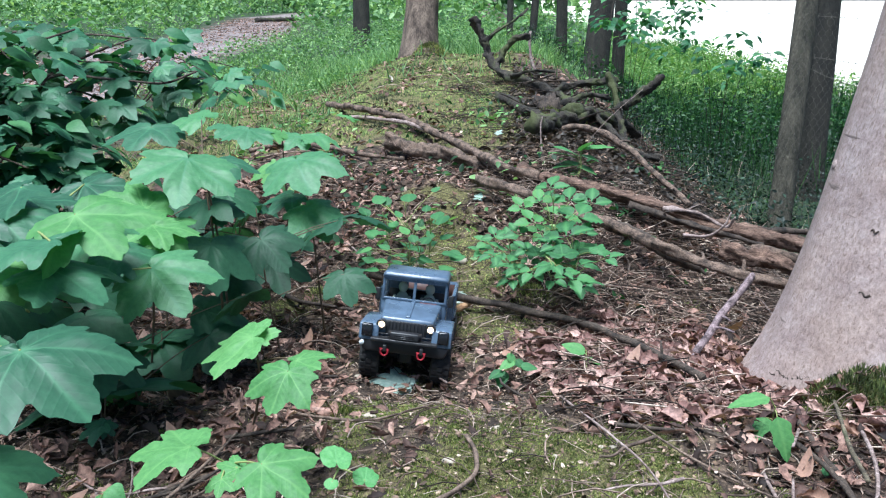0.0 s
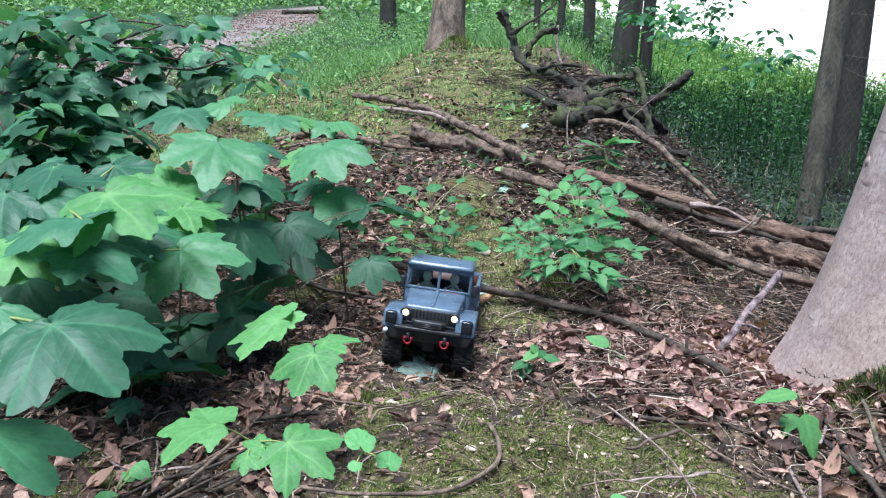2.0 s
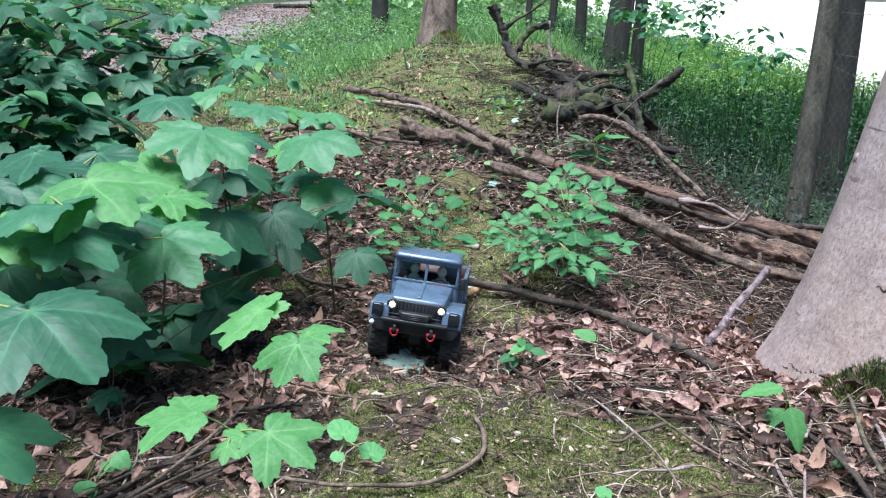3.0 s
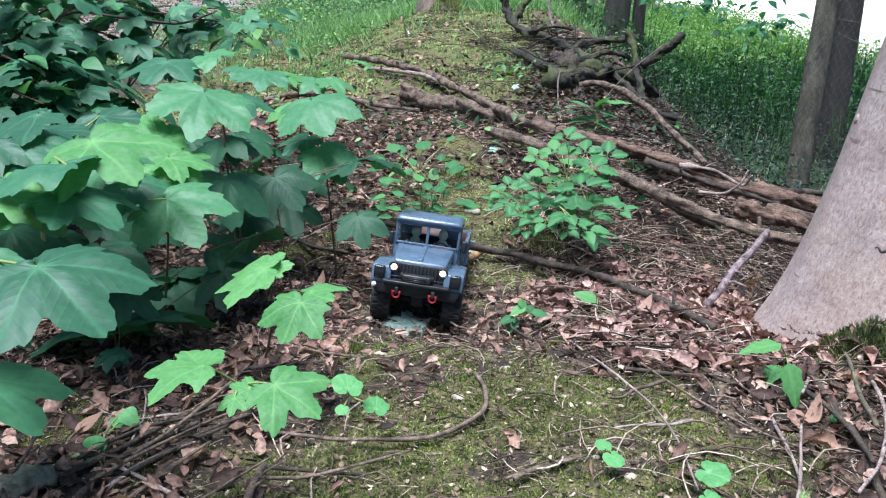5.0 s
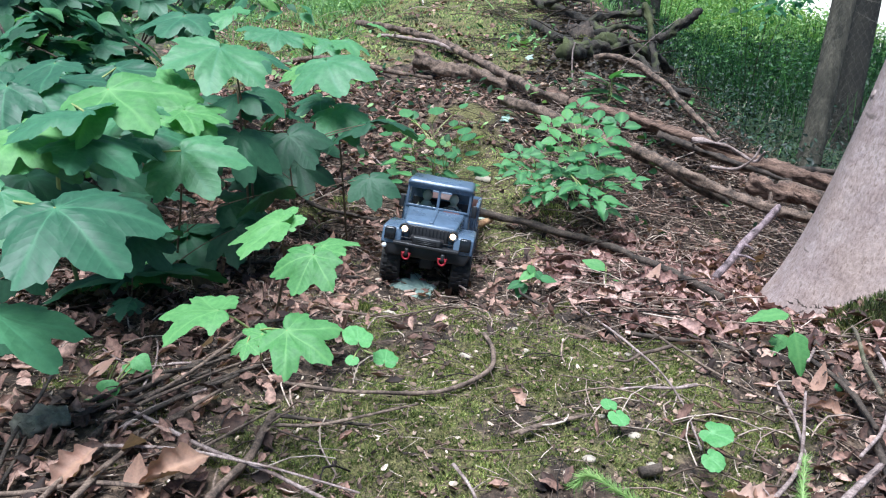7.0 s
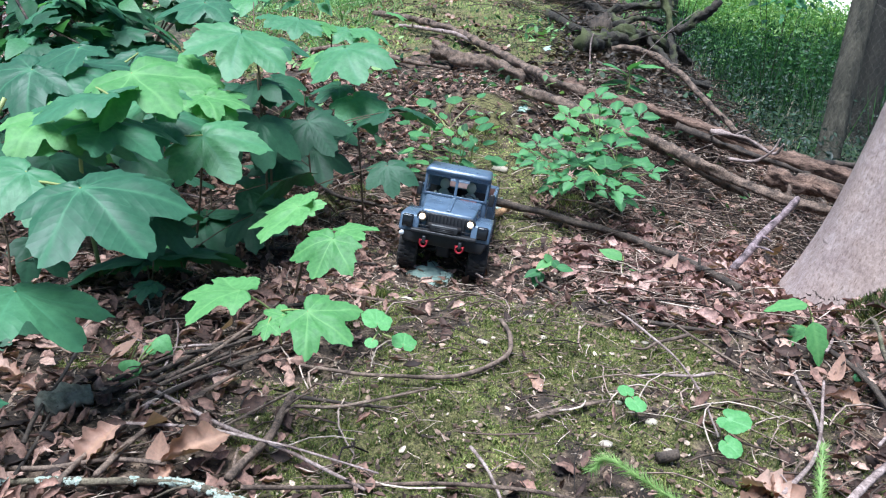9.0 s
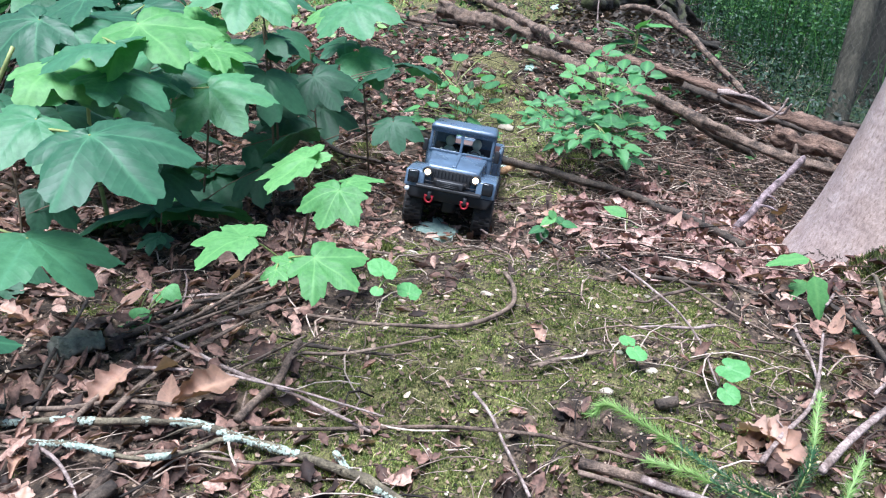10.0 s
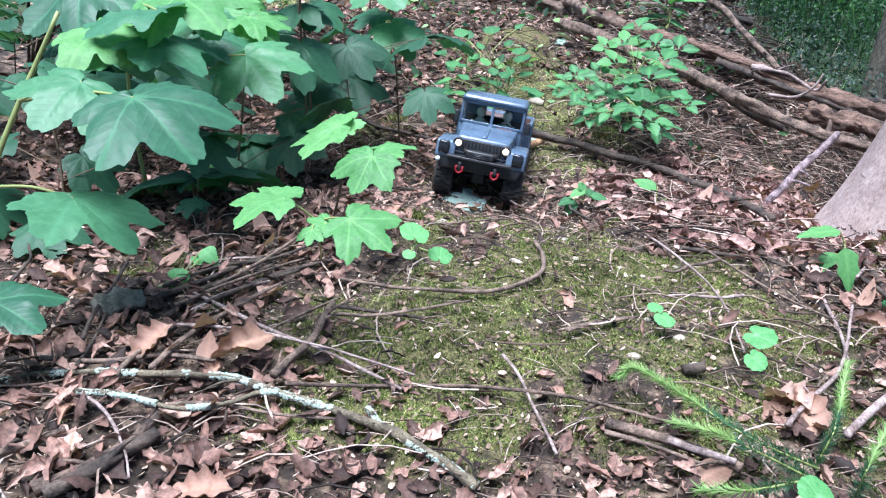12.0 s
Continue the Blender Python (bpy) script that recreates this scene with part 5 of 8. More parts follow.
stick("thin dry stalk on the moss", [(0.249, 1.56, 0.018), (0.308, 1.34, 0.018), (0.349, 1.23, 0.018), (0.366, 1.1, 0.018), (0.357, 0.947, 0.018)], 0.0027, 0.0016, BARE, spurs=1, seed=45)
stick("thin dry stalk on the moss", [(0.336, 1.51, 0.02), (0.402, 1.29, 0.02), (0.476, 1.19, 0.02), (0.547, 1.1, 0.02), (0.609, 1.03, 0.02)], 0.0025, 0.0015, TWIG, spurs=1, seed=46)
stick("dark root-like branch at the foot of the beech", [(0.691, 1.39, 0.012), (0.674, 1.26, 0.012), (0.656, 1.13, 0.012), (0.627, 1.01, 0.012), (0.607, 0.918, 0.012)], 0.0065, 0.0058, DARKWOOD, spurs=2, seed=47)
stick("pale bent branch by the beech", [(1.05, 1.91, 0.038), (0.742, 1.25, 0.038), (0.701, 1.13, 0.038), (0.635, 1.01, 0.038), (0.563, 0.923, 0.038)], 0.0040, 0.0024, BARE, spurs=1, seed=48)
stick("small dark twig on the moss", [(0.102, 0.961, 0.012), (0.142, 0.996, 0.012), (0.213, 1.03, 0.012)], 0.0033, 0.0020, TWIG, spurs=1, seed=49)
stick("dark twig by the beech", [(0.334, 1.37, 0.014), (0.414, 1.34, 0.014), (0.493, 1.33, 0.014), (0.56, 1.27, 0.014), (0.616, 1.26, 0.014)], 0.0047, 0.0028, DARKWOOD, spurs=2, seed=50)
stick("pale twig by the beech", [(0.573, 1.34, 0.018), (0.549, 1.2, 0.018), (0.534, 1.07, 0.018), (0.5, 0.94, 0.018)], 0.0037, 0.0022, BARE, spurs=1, seed=51)
stick("long thin brown branch over the moss", [(-0.269, 0.753, 0.016), (-0.169, 0.773, 0.016), (-0.037, 0.808, 0.016), (0.05, 0.806, 0.016), (0.123, 0.799, 0.016), (0.214, 0.771, 0.016), (0.313, 0.724, 0.016)], 0.0029, 0.0023, LOG, spurs=2, seed=52)
stick("bent dead twig on the moss", [(0.009, 0.884, 0.014), (0.034, 0.838, 0.014), (0.054, 0.782, 0.014), (0.083, 0.701, 0.014)], 0.0026, 0.0021, BARE, spurs=1, seed=53)
stick("long thin twig over the moss", [(-0.247, 0.932, 0.02), (-0.187, 0.944, 0.02), (-0.124, 0.975, 0.02), (-0.049, 1.01, 0.02)], 0.0030, 0.0018, TWIG, spurs=2, seed=56)
stick("thin pale twig across the litter", [(-0.455, 0.897, 0.023), (-0.438, 0.949, 0.023), (-0.409, 0.991, 0.023), (-0.376, 1.03, 0.023)], 0.0035, 0.0024, BARE, spurs=1, seed=57)
stick("long thin twig across the litter", [(-0.465, 0.851, 0.028), (-0.358, 0.847, 0.028), (-0.273, 0.83, 0.028), (-0.21, 0.822, 0.028), (-0.106, 0.8, 0.028)], 0.0023, 0.0014, BARE, spurs=1, seed=58)
stick("brown branch in the litter", [(-0.602, 0.753, 0.018), (-0.515, 0.748, 0.018), (-0.438, 0.776, 0.018), (-0.37, 0.776, 0.018)], 0.0037, 0.0029, TWIG, spurs=2, seed=59)
stick("thin brown twig in the litter", [(-0.414, 0.661, 0.018), (-0.344, 0.689, 0.018), (-0.255, 0.692, 0.018), (-0.18, 0.696, 0.018)], 0.0027, 0.0019, TWIG, spurs=1, seed=60)
stick("dark stick in the litter", [(-0.562, 0.792, 0.023), (-0.581, 0.857, 0.023), (-0.599, 0.956, 0.023), (-0.627, 1.05, 0.023)], 0.0038, 0.0023, DARKWOOD, spurs=2, seed=61)
stick("long thin twig in the litter", [(-0.447, 0.974, 0.028), (-0.416, 1.06, 0.028), (-0.392, 1.2, 0.028), (-0.365, 1.3, 0.028)], 0.0039, 0.0023, TWIG, spurs=2, seed=62)
stick("long thin twig in the litter", [(-0.521, 0.958, 0.028), (-0.467, 1.05, 0.028), (-0.397, 1.12, 0.028), (-0.326, 1.23, 0.028)], 0.0033, 0.0020, DARKWOOD, spurs=2, seed=63)
stick("thin brown twig on the moss", [(0.089, 0.962, 0.012), (0.142, 0.999, 0.012), (0.214, 1.03, 0.012)], 0.0026, 0.0018, TWIG, spurs=1, seed=64)
# Added log shape in place of the dark strip across the far track.
stick("dark log shape standing in for a dark strip across the far track", [(-7.84, 33.727, -0.062), (-7.288, 34.698, -0.059), (-6.616, 35.517, -0.05), (-5.622, 35.312, -0.064)], 0.12, 0.1, SHADE_WOOD, spurs=1, seed=65, grounded=False, name="log", sides=14, knobs=0.4)
stick("slim pale dead stem at the brow", [(0.721, 6.56, 0.166), (0.673, 6.6, 0.294), (0.651, 6.64, 0.422), (0.657, 6.67, 0.529)], 0.0135, 0.0094, BARE, spurs=0, seed=66, grounded=False)
stick("thin twiggy dead branch at the brow", [(0.251, 5.81, 0.496), (0.373, 5.94, 0.569), (0.48, 6.07, 0.626), (0.589, 6.2, 0.705)], 0.0141, 0.0057, SHADE_WOOD, spurs=4, seed=67, grounded=False, sides=12, knobs=1.0)
stick("thin dead branch at the brow", [(0.412, 5.43, 0.281), (0.541, 5.45, 0.319), (0.722, 5.55, 0.303)], 0.0150, 0.0060, SHADE_WOOD, spurs=3, seed=68, grounded=False, sides=12, knobs=1.0)
stick("rough dead branch over the brow", [(0.498, 4.86, 0.135), (0.682, 4.88, 0.17), (0.867, 5, 0.21), (1.02, 5.11, 0.175)], 0.0206, 0.0103, SHADE_WOOD, spurs=4, seed=69, grounded=False, sides=12, knobs=1.0)
stick("thin pale dry stalk on the slope", [(0.446, 3.57, 0.037), (0.43, 3.6, 0.134), (0.425, 3.63, 0.218), (0.434, 3.64, 0.266)], 0.0051, 0.0025, BARE, spurs=1, seed=70, grounded=False)
stick("thick rotten mossy log below the brow", [(0.42, 3.853, 0.197), (0.556, 4.191, 0.169), (0.731, 4.472, 0.143), (1.023, 5.187, 0.054)], 0.04, 0.034, SHADE_WOOD, spurs=2, seed=170, grounded=False, name="log", sides=18, knobs=0.8)
stick("dark mossy log leaning into the ditch", [(0.648, 4.345, 0.202), (0.791, 4.567, 0.162), (1.002, 4.806, 0.073), (1.183, 4.987, -0.028)], 0.034, 0.026, SHADE_WOOD, spurs=2, seed=171, grounded=False, name="log", sides=16, knobs=0.8)
stick("dark half buried root on the mound's flank", [(0.294, 4.765, 0.235), (0.402, 4.464, 0.209), (0.491, 4.269, 0.181)], 0.025, 0.02, SHADE_WOOD, spurs=2, seed=172, grounded=False, sides=12, knobs=0.7)
SPRUCE = [[(0.383, 0.69, 0.049), (0.332, 0.684, 0.072), (0.283, 0.702, 0.084), (0.24, 0.758, 0.081), (0.205, 0.801, 0.077), (0.181, 0.833, 0.068), (0.165, 0.831, 0.051)],
          [(0.381, 0.695, 0.049), (0.397, 0.713, 0.091), (0.426, 0.78, 0.093), (0.499, 0.943, 0.043)],
          [(0.404, 0.639, 0.049), (0.41, 0.645, 0.101), (0.488, 0.772, 0.065)],
          [(0.371, 0.669, 0.049), (0.297, 0.657, 0.09), (0.252, 0.684, 0.09), (0.223, 0.747, 0.052)],
          [(0.364, 0.668, 0.05), (0.269, 0.575, 0.106), (0.233, 0.615, 0.063)]]

# ---- sycamore saplings ----
sapling("young sycamore sapling with light green lobed leaves", (-0.354, 1.34), [((-0.306, 1.23, 0.238), (-0.399, 1.22, 0.214)), ((-0.309, 1.25, 0.23), (-0.287, 1.29, 0.251)), ((-0.226, 1.19, 0.216), (-0.164, 1.2, 0.225)),
        ((-0.23, 1.14, 0.22), (-0.251, 1.08, 0.185))],
        SYC_YOUNG, RED_STALK, 0.0028, 0.0013, "sycamore_sapling", "sapling", top=(-0.304, 1.24, 0.24))
sapling("low sycamore seedling with toothed leaves", (-0.337, 1.21), [((-0.293, 0.863, 0.254), (-0.371, 0.865, 0.248)), ((-0.241, 0.874, 0.218), (-0.27, 0.881, 0.222)), ((-0.255, 0.852, 0.217), (-0.255, 0.828, 0.207)),
        ((-0.204, 0.85, 0.239), (-0.141, 0.816, 0.221))],
        SYC_YOUNG, STALK, 0.0020, 0.0013, "sycamore_sapling", "sapling", top=(-0.259, 0.893, 0.212))
sapling("big sycamore sapling with broad dark green leaves", (-0.87, 0.96), [((-0.508, 0.912, 0.358), (-0.396, 0.834, 0.327)), ((-0.609, 0.899, 0.21), (-0.487, 0.84, 0.183)), ((-0.63, 0.724, 0.144), (-0.546, 0.69, 0.131)),
        ((-0.607, 0.963, 0.358), (-0.633, 0.869, 0.334))],
        SYC, STALK, 0.0055, 0.0024, "sycamore_sapling", "sapling", top=(-0.695, 1.08, 0.428))
sapling("sycamore sapling with broad leaves turned to the light", (-0.75, 1.4), [((-0.737, 1.39, 0.454), (-0.813, 1.3, 0.42)), ((-0.575, 1.15, 0.427), (-0.703, 1.15, 0.404)), ((-0.585, 1.26, 0.439), (-0.481, 1.17, 0.406)),
        ((-0.6, 1.18, 0.376), (-0.496, 1.13, 0.36)), ((-0.507, 1.35, 0.318), (-0.432, 1.26, 0.281)), ((-0.768, 1.46, 0.415), (-0.69, 1.4, 0.406)),
        ((-0.754, 1.26, 0.435), (-0.823, 1.17, 0.389)), ((-0.742, 1.31, 0.419), (-0.659, 1.24, 0.403)), ((-0.591, 1.35, 0.388), (-0.613, 1.25, 0.351)),
        ((-0.58, 1.38, 0.339), (-0.504, 1.33, 0.31)), ((-0.677, 1.22, 0.339), (-0.599, 1.14, 0.338)), ((-0.699, 1.18, 0.381), (-0.606, 1.11, 0.353)),
        ((-0.709, 1.57, 0.419), (-0.629, 1.52, 0.389))],
        SYC + SYC_YOUNG[:1], STALK, 0.0050, 0.0022, "sycamore_sapling", "sapling", top=(-0.726, 1.36, 0.435))
sapling("sycamore shoot with fresh yellow-green leaves", (-0.66, 1.65), [((-0.574, 1.52, 0.381), (-0.617, 1.59, 0.435)), ((-0.541, 1.47, 0.362), (-0.534, 1.39, 0.305)), ((-0.542, 1.47, 0.364), (-0.448, 1.46, 0.355)),
        ((-0.56, 1.49, 0.363), (-0.646, 1.51, 0.378))],
        SYC_YOUNG, RED_STALK, 0.0030, 0.0013, "sycamore_sapling", "sapling", top=(-0.572, 1.55, 0.365))
sapling("sycamore sapling with hanging leaves coloured shade-dark", (-0.5, 1.7), [((-0.472, 1.59, 0.289), (-0.428, 1.5, 0.23)), ((-0.391, 1.68, 0.273), (-0.323, 1.62, 0.234)), ((-0.478, 1.73, 0.261), (-0.397, 1.7, 0.24)),
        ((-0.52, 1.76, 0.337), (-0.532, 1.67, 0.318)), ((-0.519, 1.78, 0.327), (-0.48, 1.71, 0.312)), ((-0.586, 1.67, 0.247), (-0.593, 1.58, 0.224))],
        SYC_SHADED, RED_STALK, 0.0035, 0.0013, "sycamore_sapling", "sapling", top=(-0.512, 1.72, 0.365))
sapling("tall sycamore sapling with wide bluish green leaves", (-0.5, 1.76), [((-0.513, 1.62, 0.462), (-0.501, 1.49, 0.405)), ((-0.635, 1.76, 0.504), (-0.647, 1.65, 0.479)), ((-0.605, 2.03, 0.487), (-0.709, 2.06, 0.489)),
        ((-0.498, 1.79, 0.426), (-0.441, 1.71, 0.404))],
        SYC, RED_STALK, 0.0035, 0.0013, "sycamore_sapling", "sapling", top=(-0.519, 1.72, 0.461))
sapling("sycamore sapling with drooping green leaves", (-0.33, 2.1), [((-0.374, 2.04, 0.379), (-0.325, 1.91, 0.34)), ((-0.345, 2, 0.261), (-0.281, 1.93, 0.207)), ((-0.395, 2.06, 0.28), (-0.449, 2, 0.25)),
        ((-0.446, 2.14, 0.346), (-0.467, 2.07, 0.316))],
        SYC + SYC_YOUNG[1:2], RED_STALK, 0.0032, 0.0013, "sycamore_sapling", "sapling", top=(-0.366, 2.08, 0.374))
sapling("pale green sycamore sapling on the bank", (-0.5, 2.45), [((-0.573, 2.37, 0.405), (-0.566, 2.27, 0.375)), ((-0.538, 2.42, 0.397), (-0.448, 2.42, 0.389)), ((-0.382, 2.42, 0.382), (-0.342, 2.35, 0.365)),
        ((-0.436, 2.42, 0.376), (-0.469, 2.35, 0.355)), ((-0.321, 2.64, 0.404), (-0.313, 2.69, 0.41)), ((-0.653, 2.47, 0.395), (-0.682, 2.39, 0.386))],
        SYC + SYC_YOUNG[1:2], RED_STALK, 0.0030, 0.0013, "sycamore_sapling", "sapling", top=(-0.492, 2.44, 0.399))
# Understorey: leaves take the copy whose colour is darkened for shade.
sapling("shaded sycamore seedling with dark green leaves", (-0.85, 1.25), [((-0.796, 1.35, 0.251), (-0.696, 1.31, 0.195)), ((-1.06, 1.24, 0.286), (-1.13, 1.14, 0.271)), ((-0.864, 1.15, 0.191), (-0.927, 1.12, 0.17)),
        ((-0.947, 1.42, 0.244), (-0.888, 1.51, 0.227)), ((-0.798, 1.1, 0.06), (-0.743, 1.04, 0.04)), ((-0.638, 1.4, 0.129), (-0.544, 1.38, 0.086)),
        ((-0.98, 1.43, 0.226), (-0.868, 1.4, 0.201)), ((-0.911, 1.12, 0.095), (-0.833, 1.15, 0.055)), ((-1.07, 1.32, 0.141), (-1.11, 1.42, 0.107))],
        SYC_SHADED, RED_STALK, 0.0025, 0.0012)
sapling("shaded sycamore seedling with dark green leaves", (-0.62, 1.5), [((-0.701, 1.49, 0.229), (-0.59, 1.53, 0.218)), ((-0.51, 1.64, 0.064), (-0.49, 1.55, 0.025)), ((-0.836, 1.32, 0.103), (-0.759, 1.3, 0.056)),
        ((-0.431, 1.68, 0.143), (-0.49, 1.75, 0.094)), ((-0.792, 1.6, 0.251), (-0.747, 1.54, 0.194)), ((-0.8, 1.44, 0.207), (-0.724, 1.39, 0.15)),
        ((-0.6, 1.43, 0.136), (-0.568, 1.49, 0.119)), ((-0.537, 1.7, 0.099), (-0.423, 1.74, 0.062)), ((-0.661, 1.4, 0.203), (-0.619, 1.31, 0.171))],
        SYC_SHADED, RED_STALK, 0.0025, 0.0012)
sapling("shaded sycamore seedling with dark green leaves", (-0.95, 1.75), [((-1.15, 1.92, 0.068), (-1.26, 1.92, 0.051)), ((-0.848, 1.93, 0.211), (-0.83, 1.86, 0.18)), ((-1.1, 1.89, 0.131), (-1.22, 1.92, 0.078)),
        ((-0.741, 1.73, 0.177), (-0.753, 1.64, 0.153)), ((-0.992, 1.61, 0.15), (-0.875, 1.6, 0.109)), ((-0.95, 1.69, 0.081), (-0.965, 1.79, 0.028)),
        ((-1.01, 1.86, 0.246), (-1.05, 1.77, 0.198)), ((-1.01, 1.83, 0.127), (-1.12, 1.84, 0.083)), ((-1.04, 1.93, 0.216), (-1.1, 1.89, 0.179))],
        SYC_SHADED, RED_STALK, 0.0025, 0.0012)
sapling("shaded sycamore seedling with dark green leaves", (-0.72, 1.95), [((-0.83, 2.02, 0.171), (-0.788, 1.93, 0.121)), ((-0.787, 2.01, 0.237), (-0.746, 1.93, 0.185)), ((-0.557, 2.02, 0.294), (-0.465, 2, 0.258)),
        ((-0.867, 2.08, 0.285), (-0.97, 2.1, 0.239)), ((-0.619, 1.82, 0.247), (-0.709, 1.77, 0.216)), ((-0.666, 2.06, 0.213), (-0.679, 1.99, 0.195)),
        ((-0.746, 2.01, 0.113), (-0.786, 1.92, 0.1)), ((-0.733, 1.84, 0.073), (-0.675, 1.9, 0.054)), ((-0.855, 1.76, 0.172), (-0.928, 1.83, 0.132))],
        SYC_SHADED, RED_STALK, 0.0025, 0.0012)
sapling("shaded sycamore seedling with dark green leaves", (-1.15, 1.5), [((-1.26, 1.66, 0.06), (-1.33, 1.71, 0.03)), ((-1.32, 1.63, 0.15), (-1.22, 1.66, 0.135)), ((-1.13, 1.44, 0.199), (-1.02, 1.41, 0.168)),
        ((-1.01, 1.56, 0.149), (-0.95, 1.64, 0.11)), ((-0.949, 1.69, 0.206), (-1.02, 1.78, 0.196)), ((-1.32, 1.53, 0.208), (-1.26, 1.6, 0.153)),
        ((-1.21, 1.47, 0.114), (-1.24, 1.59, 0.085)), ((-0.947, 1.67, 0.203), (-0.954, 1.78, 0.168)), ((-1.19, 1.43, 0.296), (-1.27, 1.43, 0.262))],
        SYC_SHADED, RED_STALK, 0.0025, 0.0012)
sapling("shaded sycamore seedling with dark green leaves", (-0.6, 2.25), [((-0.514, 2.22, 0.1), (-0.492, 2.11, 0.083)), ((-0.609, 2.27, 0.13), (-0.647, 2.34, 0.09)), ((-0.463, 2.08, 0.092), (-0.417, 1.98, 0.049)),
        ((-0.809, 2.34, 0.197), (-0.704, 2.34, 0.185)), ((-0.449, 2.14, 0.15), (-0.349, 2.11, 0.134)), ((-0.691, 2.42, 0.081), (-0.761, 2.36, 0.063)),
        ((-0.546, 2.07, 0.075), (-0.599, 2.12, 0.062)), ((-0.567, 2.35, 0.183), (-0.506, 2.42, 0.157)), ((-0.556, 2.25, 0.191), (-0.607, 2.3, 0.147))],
        SYC_SHADED, RED_STALK, 0.0025, 0.0012)
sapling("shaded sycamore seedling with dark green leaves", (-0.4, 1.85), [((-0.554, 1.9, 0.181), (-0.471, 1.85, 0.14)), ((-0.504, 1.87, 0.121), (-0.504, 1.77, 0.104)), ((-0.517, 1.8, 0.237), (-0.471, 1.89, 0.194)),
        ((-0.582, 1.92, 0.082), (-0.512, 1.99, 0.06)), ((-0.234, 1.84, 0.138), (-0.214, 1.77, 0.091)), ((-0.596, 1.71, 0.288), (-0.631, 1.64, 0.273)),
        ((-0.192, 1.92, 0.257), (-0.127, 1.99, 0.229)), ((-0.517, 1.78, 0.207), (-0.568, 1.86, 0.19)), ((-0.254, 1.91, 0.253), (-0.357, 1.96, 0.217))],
        SYC_SHADED, RED_STALK, 0.0025, 0.0012)
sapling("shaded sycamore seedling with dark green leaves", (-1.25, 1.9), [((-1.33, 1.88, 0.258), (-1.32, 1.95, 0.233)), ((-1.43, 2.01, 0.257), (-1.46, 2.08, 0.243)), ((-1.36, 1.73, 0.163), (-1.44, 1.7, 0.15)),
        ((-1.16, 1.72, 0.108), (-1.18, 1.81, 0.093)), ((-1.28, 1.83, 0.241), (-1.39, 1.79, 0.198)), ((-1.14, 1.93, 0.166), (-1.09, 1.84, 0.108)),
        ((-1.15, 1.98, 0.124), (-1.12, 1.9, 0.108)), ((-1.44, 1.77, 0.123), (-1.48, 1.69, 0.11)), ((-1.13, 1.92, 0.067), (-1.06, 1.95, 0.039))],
        SYC_SHADED, RED_STALK, 0.0025, 0.0012)
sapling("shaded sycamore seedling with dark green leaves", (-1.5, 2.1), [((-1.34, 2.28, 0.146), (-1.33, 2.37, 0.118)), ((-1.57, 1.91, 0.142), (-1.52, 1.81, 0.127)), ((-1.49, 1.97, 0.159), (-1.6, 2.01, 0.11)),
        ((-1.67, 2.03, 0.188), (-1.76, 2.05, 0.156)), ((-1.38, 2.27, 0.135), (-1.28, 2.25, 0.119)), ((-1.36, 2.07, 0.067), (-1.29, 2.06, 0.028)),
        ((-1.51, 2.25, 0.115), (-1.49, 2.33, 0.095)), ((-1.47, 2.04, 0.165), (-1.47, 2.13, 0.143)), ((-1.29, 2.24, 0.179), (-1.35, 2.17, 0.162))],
        SYC_SHADED + SYC, RED_STALK, 0.0025, 0.0012)
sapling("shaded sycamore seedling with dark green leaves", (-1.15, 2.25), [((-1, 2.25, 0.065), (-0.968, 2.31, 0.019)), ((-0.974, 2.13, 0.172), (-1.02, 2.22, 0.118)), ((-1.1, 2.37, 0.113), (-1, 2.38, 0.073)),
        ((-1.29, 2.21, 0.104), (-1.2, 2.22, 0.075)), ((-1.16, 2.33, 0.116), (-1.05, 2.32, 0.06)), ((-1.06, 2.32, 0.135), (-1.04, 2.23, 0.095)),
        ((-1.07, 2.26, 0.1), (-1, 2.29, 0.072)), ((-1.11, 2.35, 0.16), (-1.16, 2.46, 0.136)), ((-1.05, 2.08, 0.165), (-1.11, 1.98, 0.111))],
        SYC_SHADED + SYC, RED_STALK, 0.0025, 0.0012)
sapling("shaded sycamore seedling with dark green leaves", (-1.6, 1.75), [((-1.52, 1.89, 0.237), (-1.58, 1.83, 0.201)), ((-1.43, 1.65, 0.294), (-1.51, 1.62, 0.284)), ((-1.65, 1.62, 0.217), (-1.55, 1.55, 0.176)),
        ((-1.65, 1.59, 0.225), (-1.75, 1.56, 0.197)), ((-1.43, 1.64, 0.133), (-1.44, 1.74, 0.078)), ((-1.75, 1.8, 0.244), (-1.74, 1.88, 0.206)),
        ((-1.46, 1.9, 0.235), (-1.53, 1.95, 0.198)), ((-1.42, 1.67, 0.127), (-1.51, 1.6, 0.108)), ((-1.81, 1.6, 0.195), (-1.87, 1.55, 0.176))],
        SYC_SHADED + SYC, RED_STALK, 0.0025, 0.0012)
